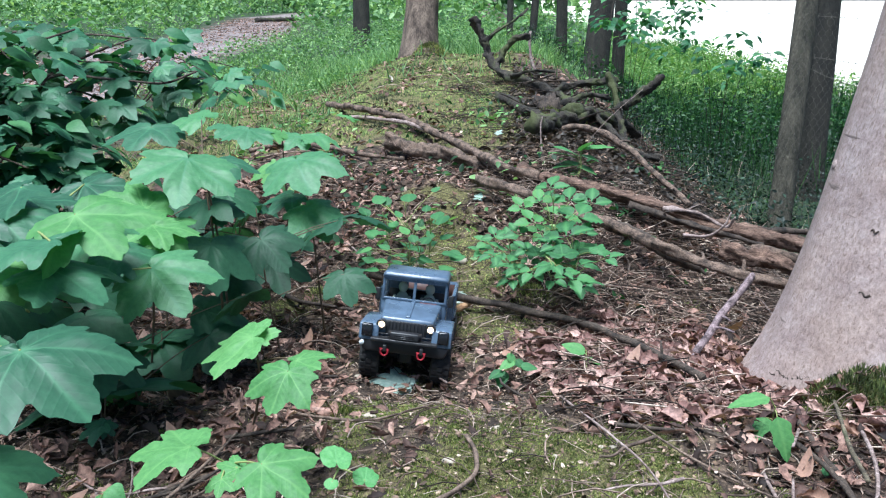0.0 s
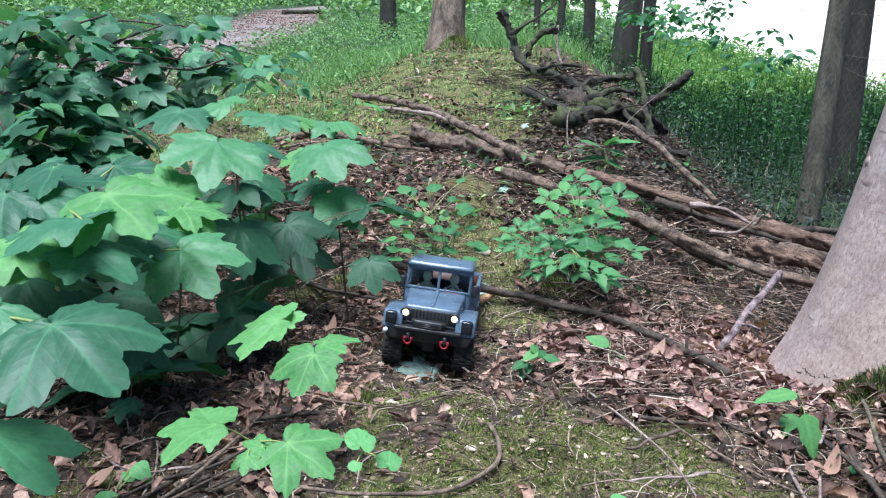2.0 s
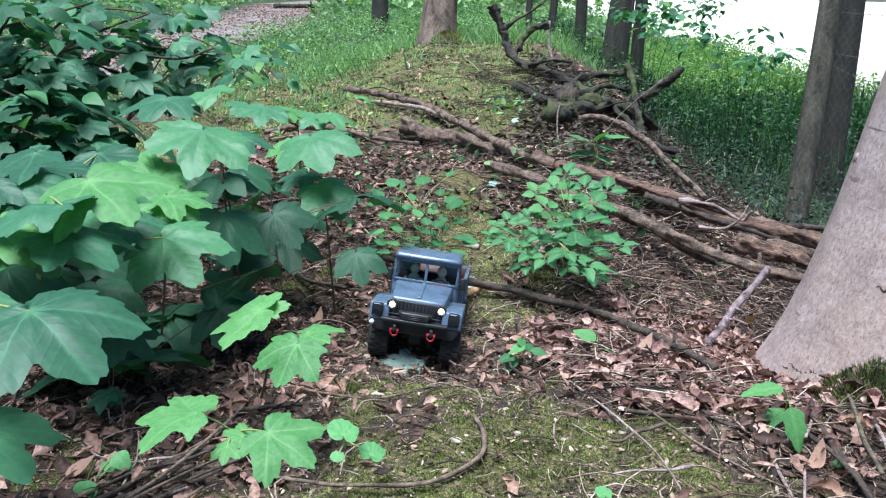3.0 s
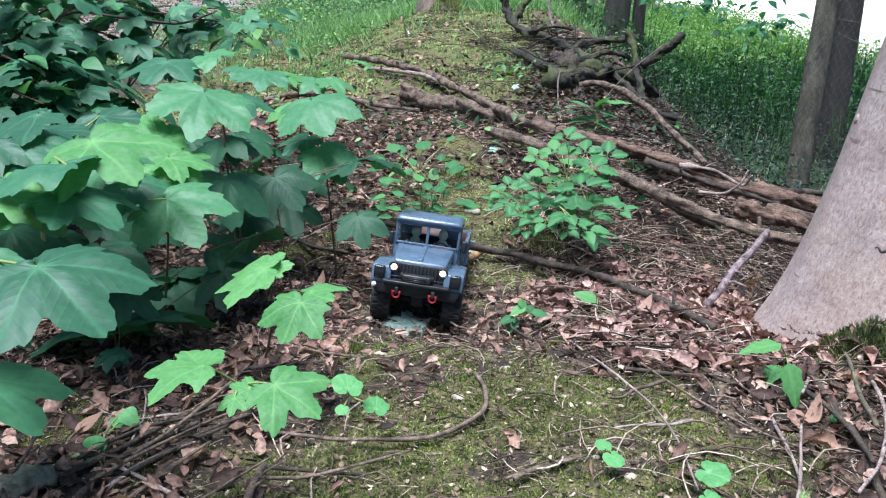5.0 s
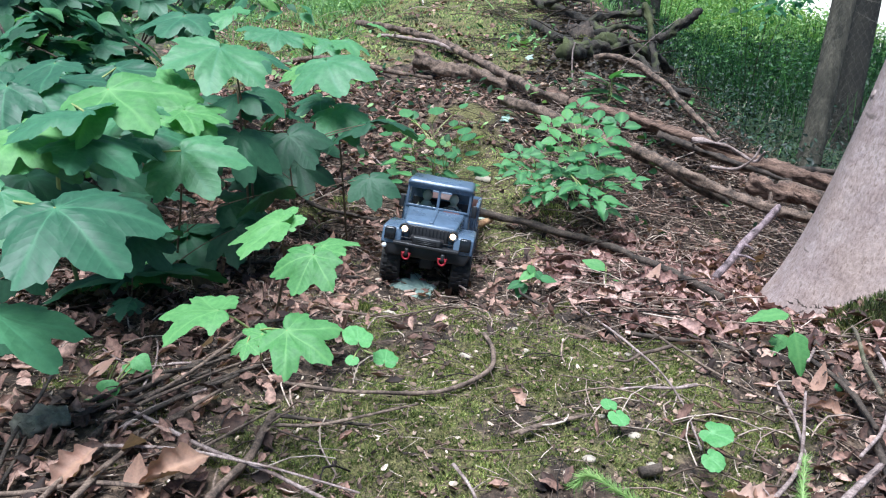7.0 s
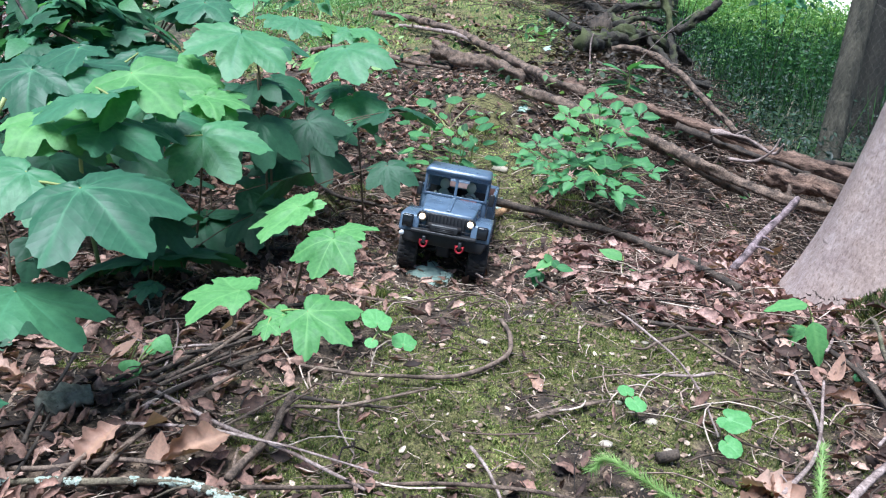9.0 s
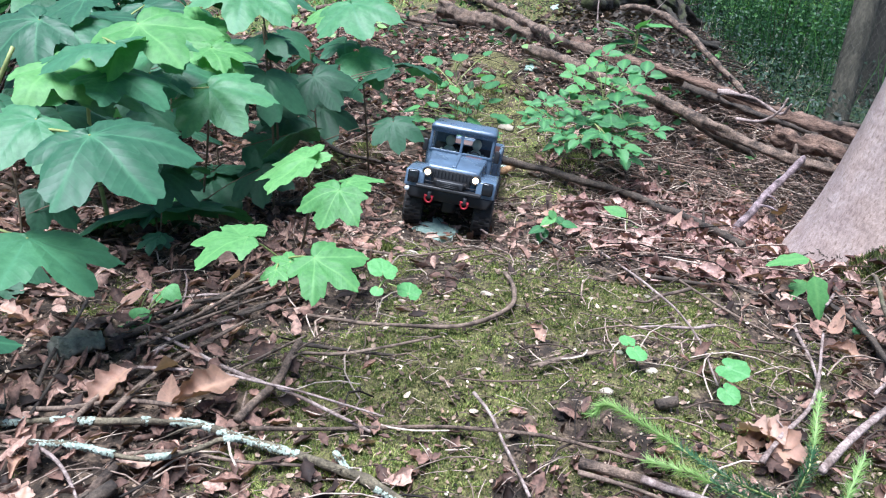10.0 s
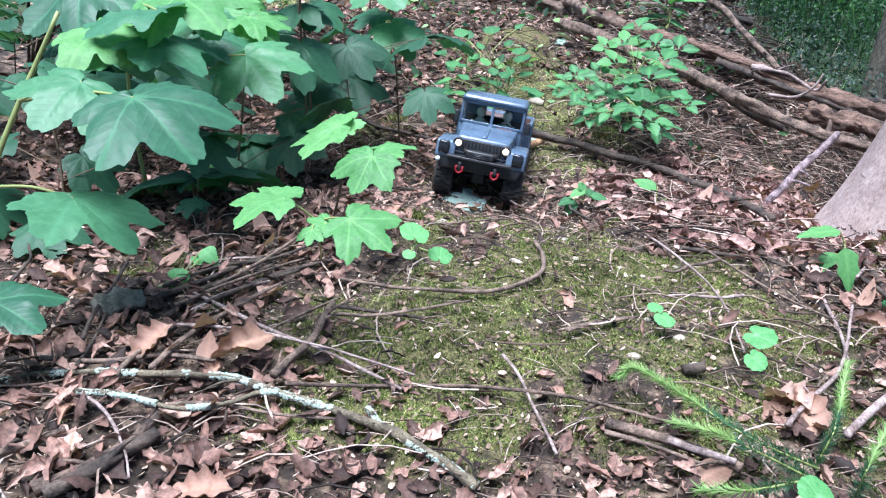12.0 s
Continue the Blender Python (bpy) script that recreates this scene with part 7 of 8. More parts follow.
def wheel(truck, x, y, turn=0.0):
    """Tyre with lugs, and a dished rim with nuts."""
    s = 1 if x > 0 else -1
    R, half = 0.046, 0.018
    tyre = lathe([(-half * 0.8, 0.021), (-half, 0.027), (-half, 0.04), (-half * 0.8, 0.0435), (half * 0.8, 0.0435), (half, 0.04), (half, 0.027), (half * 0.8, 0.021)])
    for k in range(22):
        for row in (-1, 0, 1):
            a = 2 * math.pi * (k + 0.5 * (row != 0)) / 22
            lug = box(row * 0.0105 - 0.0048, row * 0.0105 + 0.0048, -0.0034, 0.0034, R - 0.004, R, 0)
            bmesh.ops.rotate(lug, verts=lug.verts, cent=(0, 0, 0), matrix=Matrix.Rotation(a, 3, "X"))
            tyre = join(tyre, lug)
    w = part("wheel", tyre, RUBBER, truck, "black lugged off-road tyre", False)
    w.matrix_local = Matrix.Translation(Vector((x, y, R - 0.013)) * K) @ Matrix.Rotation(turn, 4, "Z")
    part("rim", lathe([(-0.012 * s, 0.022), (0.013 * s, 0.022), (0.014 * s, 0.019), (0.006 * s, 0.017), (0.004 * s, 0.011), (0.009 * s, 0.009), (0.009 * s, 0.001)], 24), BLACK, w)
    hub = join(*[bar([(0.004 * s, 0.0135 * math.cos(a), 0.0135 * math.sin(a)), (0.0075 * s, 0.0135 * math.cos(a), 0.0135 * math.sin(a))], 0.0012, 6) for a in np.arange(6) * math.pi / 3])
    part("wheel_nut_ring", hub, STEEL, w)


truck = tagged(new("model_truck"), "blue-grey radio-controlled model army truck with lit headlamps on leaf litter", "model truck")
for x in (-0.066, 0.066):
    wheel(truck, x, -0.115, 0.06)
    wheel(truck, x, 0.115)
for x in (-0.026, 0.026):
    part("chassis_rail", box(x - 0.004, x + 0.004, -0.165, 0.2, 0.05, 0.064, 0.001), BLACK, truck)
for y in (-0.115, 0.115):
    part("axle", join(bar([(-0.06, y, 0.033), (0.06, y, 0.033)], 0.006, 10), box(-0.014, 0.014, y - 0.015, y + 0.012, 0.021, 0.047, 0.006)), BLACK, truck)
    for x in (-0.036, 0.036):
        part("leaf_spring", join(*[bar([(x, y - 0.045 + 0.006 * k, 0.058 - 0.003 * k), (x, y, 0.049 - 0.003 * k), (x, y + 0.045 - 0.006 * k, 0.058 - 0.003 * k)], 0.0022, 6) for k in range(3)]), BLACK, truck)
# bumper, winch and towing shackles
bumper = part("bumper", box(-0.082, 0.082, -0.188, -0.172, 0.05, 0.071, 0.003, lambda c: (c.x * (0.9 if c.z < 0.06 else 1), c.y + (0.012 if abs(c.x) > 0.08 else 0), c.z)), BLACK, truck, "black steel front bumper")
part("bumper_lip", box(-0.06, 0.06, -0.192, -0.176, 0.072, 0.078, 0.0015), BLACK, bumper)
part("winch", join(box(-0.026, 0.026, -0.19, -0.17, 0.078, 0.092, 0.003), bar([(-0.03, -0.181, 0.087), (0.03, -0.181, 0.087)], 0.006, 12)), BLACK, bumper)
part("winch_rope", join(*[bar([(-0.017, -0.1915, 0.081 + 0.003 * k), (0.017, -0.1915, 0.081 + 0.003 * k)], 0.0013, 6) for k in range(3)]), BLACK, bumper)
part("marker_lamp", lathe([(-0.004, 0.0005), (-0.004, 0.0042), (0.004, 0.0042), (0.004, 0.0005)], 14), MARKER, bumper, "small clear marker lamp").matrix_local = Matrix.Translation(Vector((-0.076, -0.184, 0.066)) * K) @ Matrix.Rotation(math.pi / 2, 4, "Z")
for x in (-0.033, 0.033):
    ring = [(x + 0.0065 * math.cos(a), -0.193, 0.056 + 0.0075 * math.sin(a)) for a in np.linspace(2.6, 6.82, 12)]
    part("shackle", join(bar(ring, 0.0018, 7), bar([(x - 0.0085, -0.193, 0.06), (x + 0.0085, -0.193, 0.06)], 0.0016, 7)), RED, truck, "red towing shackle")
    part("shackle_mount", box(x - 0.003, x + 0.003, -0.196, -0.184, 0.057, 0.068, 0.001), BLACK, truck)
# bonnet, grille and headlamps
part("bonnet", box(-0.056, 0.056, -0.166, -0.058, 0.076, 0.127, 0.005,
     lambda c: (c.x * (0.86 if c.y < -0.1 else 1.0), c.y + (0.006 if c.y < -0.1 and c.z > 0.1 else 0), c.z - (0.014 if c.y < -0.1 and c.z > 0.1 else 0))), PAINT, truck)
part("bonnet_ridge", box(-0.004, 0.004, -0.156, -0.06, 0.112, 0.128, 0.0015, lambda c: (c.x, c.y, c.z - (0.0115 if c.y < -0.1 and c.z > 0.12 else -0.001))), PAINT, truck)
part("paint_scrape", box(0.012, 0.044, -0.0605, -0.059, 0.1235, 0.1283, 0.0006), RUST, truck, "reddish worn paint along the windscreen foot")
part("radiator", box(-0.037, 0.037, -0.1685, -0.164, 0.08, 0.108, 0.001), BLACK, truck)
for k in range(11):
    x = -0.033 + 0.0066 * k
    part("grille_bar", box(x - 0.0011, x + 0.0011, -0.1715, -0.168, 0.082, 0.107, 0.0004), BLACK, truck)
for k in range(3):
    part("grille_rail", box(-0.05, 0.05, -0.174 + 0.001 * k, -0.1715, 0.0765 - 0.006 * k + 0.006, 0.0785 - 0.006 * k + 0.006, 0.0005), BLACK, truck)
for x in (-0.0445, 0.0445):
    cup = part("headlamp", lathe([(0.006, 0.001), (0.006, 0.0092), (-0.004, 0.01), (-0.006, 0.0092), (-0.004, 0.0058)], 24), BLACK, truck, "round headlamp, lit")
    cup.matrix_local = Matrix.Translation(Vector((x, -0.169, 0.1)) * K) @ Matrix.Rotation(math.pi / 2, 4, "Z")
    part("lens", lathe([(-0.0038, 0.0059), (-0.0062, 0.004), (-0.007, 0.0003)], 24), LAMP, cup, "glowing warm lens")
# wings with dark blackout lamps
for s in (-1, 1):
    a, b = sorted((0.048 * s, 0.084 * s))
    wing = part("wing", join(box(a, b, -0.172, -0.07, 0.091, 0.101, 0.004), box(a, b, -0.174, -0.165, 0.07, 0.1, 0.003, lambda c: (c.x, c.y - (0.004 if c.z < 0.08 else 0), c.z)),
                             box(a, b, -0.074, -0.066, 0.06, 0.1, 0.003, lambda c: (c.x, c.y + (0.012 if c.z < 0.08 else 0), c.z))), PAINT, truck)
    c, d = sorted((0.059 * s, 0.079 * s))
    part("blackout_lamp", box(c, d, -0.182, -0.166, 0.077, 0.1, 0.003), GLOSS, wing)
# cab
def wbox(x0, x1, *rest_of):
    return box(x0 * 1.09, x1 * 1.09, *rest_of)


cab = part("cab", join(wbox(-0.057, 0.057, -0.058, -0.054, 0.064, 0.128, 0.002), wbox(-0.057, 0.057, 0.014, 0.019, 0.064, 0.139, 0.001), wbox(-0.057, -0.018, 0.014, 0.019, 0.138, 0.16, 0.001),
                       wbox(0.018, 0.057, 0.014, 0.019, 0.138, 0.16, 0.001), wbox(-0.057, 0.057, 0.014, 0.019, 0.159, 0.17, 0.001), wbox(-0.055, 0.055, -0.055, 0.016, 0.064, 0.07, 0.001)), PAINT, truck)
for s in (-1, 1):
    a, b = sorted((0.0535 * s, 0.058 * s))
    part("door_pillar", wbox(a, b, -0.06, -0.053, 0.126, 0.17, 0.001), PAINT, cab)
    part("door_pillar", wbox(a, b, 0.012, 0.019, 0.126, 0.17, 0.001), PAINT, cab)
    door = part("door", wbox(a + 0.001 * s, b + 0.001 * s, -0.053, 0.012, 0.066, 0.129, 0.0015), PAINT, truck)
    part("handle", bar([(0.0655 * s, 0.0, 0.118), (0.0655 * s, 0.009, 0.118)], 0.0013), BLACK, door)
    mirror = part("wing_mirror", wbox(*sorted((0.061 * s, 0.07 * s)), -0.056, -0.05, 0.122, 0.146, 0.002), BLACK, truck)
    part("mirror_arm", bar([(0.057 * s, -0.055, 0.128), (0.064 * s, -0.054, 0.13)], 0.0012), BLACK, mirror)
part("windscreen_frame", join(wbox(-0.054, 0.054, -0.0605, -0.0555, 0.1265, 0.131, 0.001), wbox(-0.054, 0.054, -0.0605, -0.0555, 0.164, 0.17, 0.001), wbox(-0.0025, 0.0025, -0.0605, -0.0555, 0.13, 0.165, 0.0008)), PAINT, truck)
part("roof", wbox(-0.0605, 0.0605, -0.066, 0.024, 0.169, 0.184, 0.006, lambda c: (c.x * (0.93 if c.z > 0.18 else 1), c.y, c.z - (0.003 if c.y < 0 and c.z > 0.18 else 0))), PAINT, truck)
for x in (-0.027, 0.027):
    part("seat", join(box(x - 0.019, x + 0.019, -0.022, 0.008, 0.07, 0.092, 0.004), box(x - 0.019, x + 0.019, 0.004, 0.012, 0.09, 0.132, 0.004)), BLACK, truck)
part("cab_lining", join(wbox(-0.0525, 0.0525, 0.0115, 0.0135, 0.072, 0.137, 0), wbox(-0.0525, -0.0515, -0.053, 0.011, 0.072, 0.127, 0), wbox(0.0515, 0.0525, -0.053, 0.011, 0.072, 0.127, 0), box(-0.052, 0.052, -0.053, -0.044, 0.1, 0.124, 0.002), wbox(-0.053, 0.053, -0.054, 0.012, 0.1665, 0.1685, 0)), BLACK, truck, "black cab lining and dashboard")
part("steering_wheel", bar([(0.027 + 0.012 * math.cos(a), -0.04 - 0.004 * math.sin(a), 0.124 + 0.011 * math.sin(a)) for a in np.linspace(0, 6.2832, 18)], 0.0014), BLACK, truck)
# side boxes and the load bed
for s in (-1, 1):
    a, b = sorted((0.05 * s, 0.076 * s))
    part("tool_box", box(a, b, -0.035, 0.02, 0.048, 0.078, 0.003), PAINT if s < 0 else BLACK, truck)
    part("step", box(a, b, -0.06, -0.038, 0.05, 0.054, 0.001), BLACK, truck)
bed = part("load_bed", join(box(-0.074, 0.074, 0.028, 0.208, 0.078, 0.086, 0.001), box(-0.074, -0.07, 0.028, 0.208, 0.084, 0.13, 0.001), box(0.07, 0.074, 0.028, 0.208, 0.084, 0.13, 0.001),
                            box(-0.07, 0.07, 0.028, 0.032, 0.084, 0.13, 0.001), box(-0.07, 0.07, 0.204, 0.208, 0.084, 0.13, 0.001)), PAINT, truck)
part("bed_lining", join(box(-0.0695, 0.0695, 0.0325, 0.2035, 0.0865, 0.088, 0), box(-0.0696, -0.0685, 0.0325, 0.2035, 0.088, 0.127, 0), box(0.0685, 0.0696, 0.0325, 0.2035, 0.088, 0.127, 0),
                        box(-0.068, 0.068, 0.2025, 0.2037, 0.088, 0.127, 0), box(-0.068, 0.068, 0.0323, 0.0335, 0.088, 0.127, 0)), BED_WOOD, bed, "dark brown bed lining")
for k in range(6):
    for s in (-1, 1):
        y = 0.04 + 0.031 * k
        part("bed_rib", box(*sorted((0.0742 * s, 0.0775 * s)), y - 0.003, y + 0.003, 0.08, 0.128, 0.0008), PAINT, bed)
part("bed_rail", join(box(-0.077, 0.077, 0.205, 0.2105, 0.127, 0.133, 0.001), box(-0.077, -0.0725, 0.027, 0.209, 0.128, 0.133, 0.001), box(0.0725, 0.077, 0.027, 0.209, 0.128, 0.133, 0.001)), PAINT, bed)
for s in (-1, 1):
    part("rear_mudguard", box(*sorted((0.05 * s, 0.08 * s)), 0.068, 0.162, 0.078, 0.084, 0.002), PAINT, truck)
part("exhaust", bar([(-0.0625, 0.024, 0.08), (-0.0625, 0.024, 0.165)], 0.0035, 10), STEEL, truck)
part("antenna", bar([(0.05, 0.03, 0.13), (0.048, 0.035, 0.165)], 0.001), BLACK, truck)
TRUCK_AT = pose(-0.083, 1.905, -0.112, -11, 5.8, -4)
truck.matrix_world = TRUCK_AT


def toy_figure(x):
    """A plain seated toy shape: a rounded body with a rounded top."""
    bm = bmesh.new()
    for at, size in (((0, 0, 0.112), (0.015, 0.011, 0.026)), ((0, -0.002, 0.146), (0.0095, 0.0095, 0.011)), ((-0.015, -0.008, 0.118), (0.005, 0.012, 0.012)), ((0.015, -0.008, 0.118), (0.005, 0.012, 0.012))):
        b = bmesh.new()
        bmesh.ops.create_icosphere(b, subdivisions=3, radius=1)
        for v in b.verts:
            v.co = (Vector((v.co.x * size[0], v.co.y * size[1], v.co.z * size[2])) + Vector(at)) * K
        bm = join(bm, b)
    ob = part("toy_figure", bm, CAMO)
    ob.matrix_world = TRUCK_AT @ Matrix.Translation(Vector((x, -0.012, 0)) * K)
    return tagged(ob, "plain camouflage-coloured toy figure seated in the truck's cab", "toy figure", "toy figures in the cab")


toy_figure(-0.027)
toy_figure(0.027)

# ---- leafy shrub over the track ----
def shrub(label, foot, sprays, count, seed, size=(0.04, 0.075), up=0.0, thick=0.006, lobed=False):
    """A shrub: long thin boughs, and ovate leaves in flat sprays along them."""
    rng = random.Random(seed)
    ob = tagged(new("hazel_shrub"), label, "shrub")
    base = Vector((foot[0], foot[1], height(*foot) + up))
    mesh = [oval_mesh("shrub_leaf", SHRUB, 0.34, s, 0.95, 0.1, 0.35, 0.06, 8) for s in (5, 6)]
    if lobed:
        mesh += SYC_SMALL
    for far in sprays:
        far = Vector(far)
        mid = base.lerp(far, 0.55) + Vector((0, 0, 0.22 + 0.1 * rng.random()))
        line = curve([base, mid, far, far + (far - mid) * 0.25 - Vector((0, 0, 0.05))], 8)
        b = bmesh.new()
        tube(b, line, thick, thick * 0.25, 6, 0.2)
        part("bough", b, DARKWOOD, ob)
        for k in range(count):
            t = 0.3 + 0.7 * rng.random() ** 0.8
            p = line[int(t * (len(line) - 1))]
            a = rng.uniform(0, 6.28)
            out = Vector((math.cos(a), math.sin(a), rng.uniform(-0.25, 0.25)))
            q = p + out * rng.uniform(0.01, 0.16) + Vector((0, 0, rng.uniform(-0.03, 0.03)))
            n = rng.uniform(*size)
            shared("leaf", rng.choice(mesh), ob, aim(q, q + (out + Vector((rng.uniform(-0.5, 0.5), rng.uniform(-0.5, 0.5), -0.25))).normalized() * n, (rng.gauss(0, 0.3), rng.gauss(-0.2, 0.3), 1)))
    return ob


shrub("dark green hazel shrub with thin crossing boughs", (-1.9, 2.9), [(-1.09, 2.64, 0.578), (-0.829, 2.73, 0.519), (-1.21, 2.56, 0.666), (-1.25, 2.31, 0.548), (-1.02, 2.77, 0.646), (-1.21, 2.38, 0.444)],
      35, 1, (0.045, 0.09), lobed=True)
shrub("dark leafy shrub beside the track", (-2.1, 2.6), [(-1.25, 2.24, 0.659), (-1.15, 2.27, 0.411), (-1.17, 2.08, 0.466), (-1.12, 2.5, 0.467), (-0.997, 2.82, 0.493), (-1.16, 2.14, 0.351)],
      32, 2, (0.045, 0.09), lobed=True)
shrub("low shady shrub under the hazel", (-1.7, 2.5), [(-1.08, 2.14, 0.337), (-1.02, 2.36, 0.351), (-1.14, 2.02, 0.298), (-0.996, 2.59, 0.423), (-1.14, 1.95, 0.399), (-1.01, 2.13, 0.28)],
      26, 3, (0.045, 0.09), lobed=True)
shrub("leafy low bough of a tree at the wood's edge", (1.8, 8.5), [(1.5, 7.7, 0.72), (1.85, 7.9, 0.7), (2.15, 8.1, 0.74), (1.7, 7.6, 0.66), (2.3, 7.9, 0.78)],
      60, 4, (0.045, 0.085), 1.9)
shrub("dark green elder seedling standing in the ditch", (1.5, 6.8), [(1.43, 6.48, 0.487), (1.69, 6.46, 0.409), (1.58, 6.64, 0.62), (1.27, 6.63, 0.6)],
      24, 6, (0.045, 0.085), 0.0, 0.0025)
shrub("bramble with dark leaves beyond the ditch", (2.3, 6.9), [(2.15, 6.21, 0.3), (1.96, 6.46, 0.42), (2.34, 6.23, 0.35), (2.25, 6.5, 0.5), (1.87, 6.6, 0.5)],
      24, 7, (0.045, 0.085), 0.0, 0.0025)
shrub("green shrub with pale leaves behind the track", (-2.2, 5.2), [(-1.41, 4.86, 0.344), (-1.21, 4.85, 0.284), (-1.62, 4.86, 0.373), (-1.35, 5.29, 0.348)],
      10, 5, (0.06, 0.12))
CURL_AT = (-0.433, 6.02)
STUMP = (0.564, 4.57)
WIRES = [[(1.66, 7.38, 0.651), (2.08, 6.56, 0.681), (2.22, 5.62, 0.677), (2.59, 5.31, 0.656)],
         [(2.13, 6.47, 0.383), (2.23, 5.44, 0.425), (2.39, 5.23, 0.412), (2.62, 5.12, 0.377)],
         [(2.21, 6.6, 0.453), (2.26, 5.42, 0.381), (2.43, 5.19, 0.292), (2.64, 4.97, 0.219)]]
TUFTS = [(-0.377, 2.321, 0.056), (0.274, 2.315, 0.069), (1.218, 2.304, 0.105), (1.199, 2.203, 0.085), (-0.207, 1.483, 0.035), (-0.020, 2.816, 0.061), (0.231, 1.561, 0.024)]
NET = [(1.81, 4.48, -0.405), (2.01, 4.83, 0.696), (2.13, 4.49, -0.399)]


# ---- spruce sprig ----
sprig = tagged(new("spruce_sprig"), "fresh light green spruce sprig lying beside the moss", "spruce sprig")
needle_rng = random.Random(21)
for line in SPRUCE:
    path = curve(line, 10)
    b = bmesh.new()
    tube(b, path, 0.0016, 0.0008, 6, 0.2)
    shoot = part("shoot", b, STALK, sprig)
    b, old = bmesh.new(), bmesh.new()
    for i in range(len(path) - 1):
        way = (path[i + 1] - path[i]).normalized()
        grown = old if i < 0.42 * len(path) else b
        for k in range(15):
            p = path[i].lerp(path[i + 1], needle_rng.random())
            out = Vector((needle_rng.gauss(0, 1), needle_rng.gauss(0, 1), needle_rng.gauss(0.2, 0.8)))
            out = (out - way * out.dot(way)).normalized()
            tip = p + (out * 0.75 + way * 0.7) * needle_rng.uniform(0.01, 0.02)
            side = way.cross(out) * 0.0007
            grown.faces.new([grown.verts.new(q) for q in (p - side, p + side, tip)])
            grown.faces.new([grown.verts.new(q) for q in (p - out * 0.0005, p + way * 0.0012, tip)])
    tagged(part("needles", b, NEEDLE, shoot), kind="stuff")
    tagged(part("needles", old, OLD_NEEDLE, shoot, "darker bluish green older needles"), kind="stuff")


# ---- stump, wire fence, tufts ----
def stump(at, r, h):
    """A rotten stump: a ragged, hollow-topped ring on spreading feet."""
    bm, rings, base = bmesh.new(), [], Vector((at[0], at[1], height(*at) - 0.05))
    for i, (z, k) in enumerate(((0, 1.6), (0.25, 1.15), (0.6, 1.0), (1.0, 0.95), (0.95, 0.6), (0.5, 0.4))):
        ring = []
        for s in range(20):
            a = 2 * math.pi * s / 20
            w = k * (1 + 0.25 * noise.noise(Vector((2 * math.cos(a), 2 * math.sin(a), i * 0.4 + r))))
            up = z * (1 + (0.35 * noise.noise(Vector((3 * math.cos(a), 3 * math.sin(a), 7))) if i > 1 else 0))
            ring.append(bm.verts.new(base + Vector((r * w * math.cos(a), r * w * math.sin(a), h * up))))
        rings.append(ring)
    for a, b in zip(rings, rings[1:]):
        for k in range(20):
            bm.faces.new((a[k], a[(k + 1) % 20], b[(k + 1) % 20], b[k]))
    bm.faces.new(rings[-1])
    return tagged(part("stump", bm, DARKWOOD), "dark rotten mossy tree stump at the brow", "stump")


stump(STUMP, 0.075, 0.14)
stump((STUMP[0] + 0.19, STUMP[1] + 0.05), 0.06, 0.12)
for line in WIRES:
    path = curve(line, 12)
    b = bmesh.new()
    tube(b, path, 0.0016, 0.0016, 5)
    strand = tagged(part("barbed_wire", b, WIRE), "rusty barbed wire strung between tree trunks", "wire", "fence wires")
    b = bmesh.new()
    for p in path[::2]:
        for a in (0.6, 2.2):
            d = Vector((0.3 * math.cos(a), math.cos(a), math.sin(a))) * 0.013
            tube(b, [p - d, p + d], 0.0011, 0.0007, 4)
    tagged(part("barbs", b, WIRE, strand), kind="stuff")


def tuft(label, at, count, seed, material, long, wide, name="moss_tuft", category="moss"):
    """A tuft of short blades out of one spot."""
    rng, b = random.Random(seed), bmesh.new()
    base = Vector((at[0], at[1], floor_z(*at)))
    for k in range(count):
        a, d = rng.uniform(0, 6.28), rng.random() ** 0.6
        p = base + Vector((math.cos(a), math.sin(a), 0)) * wide * d
        p.z = floor_z(p.x, p.y) + 0.6 * wide * (1 - d * d) - 0.004
        n = rng.uniform(0.5, 1) * long
        up = Vector((math.cos(a) * 0.7 * d + rng.gauss(0, 0.3), math.sin(a) * 0.7 * d + rng.gauss(0, 0.3), 1)).normalized()
        s = up.cross(Vector((rng.gauss(0, 1), rng.gauss(0, 1), 0.1))).normalized() * n * 0.07
        b.faces.new([b.verts.new(q) for q in (p - s, p + s, p + up * n * 0.6 + s * 0.6, p + up * n + Vector((0, 0, -0.1 * n)))])
    return tagged(part(name, b, material), label, category)


tuft("ragged moss tuft beside the rotten stump", (STUMP[0] + 0.02, STUMP[1] - 0.1), 500, 39, MOSS, 0.03, 0.09)
tuft("green moss cushion on the rotten wood", (STUMP[0] + 0.17, STUMP[1] - 0.04), 900, 38, MOSS, 0.025, 0.1)
tuft("dark moss at the foot of the tree", (-0.17, 7.8), 700, 37, MOSS, 0.05, 0.16)
for k, (x, y, w) in enumerate(TUFTS):
    tuft("rounded green moss cushion on the soil", (x, y), int(9000 * w), 40 + k, MOSS, 0.02, w)


# ---- single leaves and twigs on top of the litter ----
# The darker moss colour here stands for the trunk's shade.
for k, (x, y) in enumerate(((0.84, 1.5), (0.88, 1.46), (0.92, 1.5), (0.97, 1.48), (0.93, 1.44), (0.99, 1.53), (0.82, 1.56), (0.86, 1.53))):
    p = Vector((x, y, 0))
    tuft("green moss tuft at the foot of the beech, coloured dark for the trunk's shade", (p.x, p.y), 420, 60 + k, MOUND_MOSS, 0.024, 0.05)


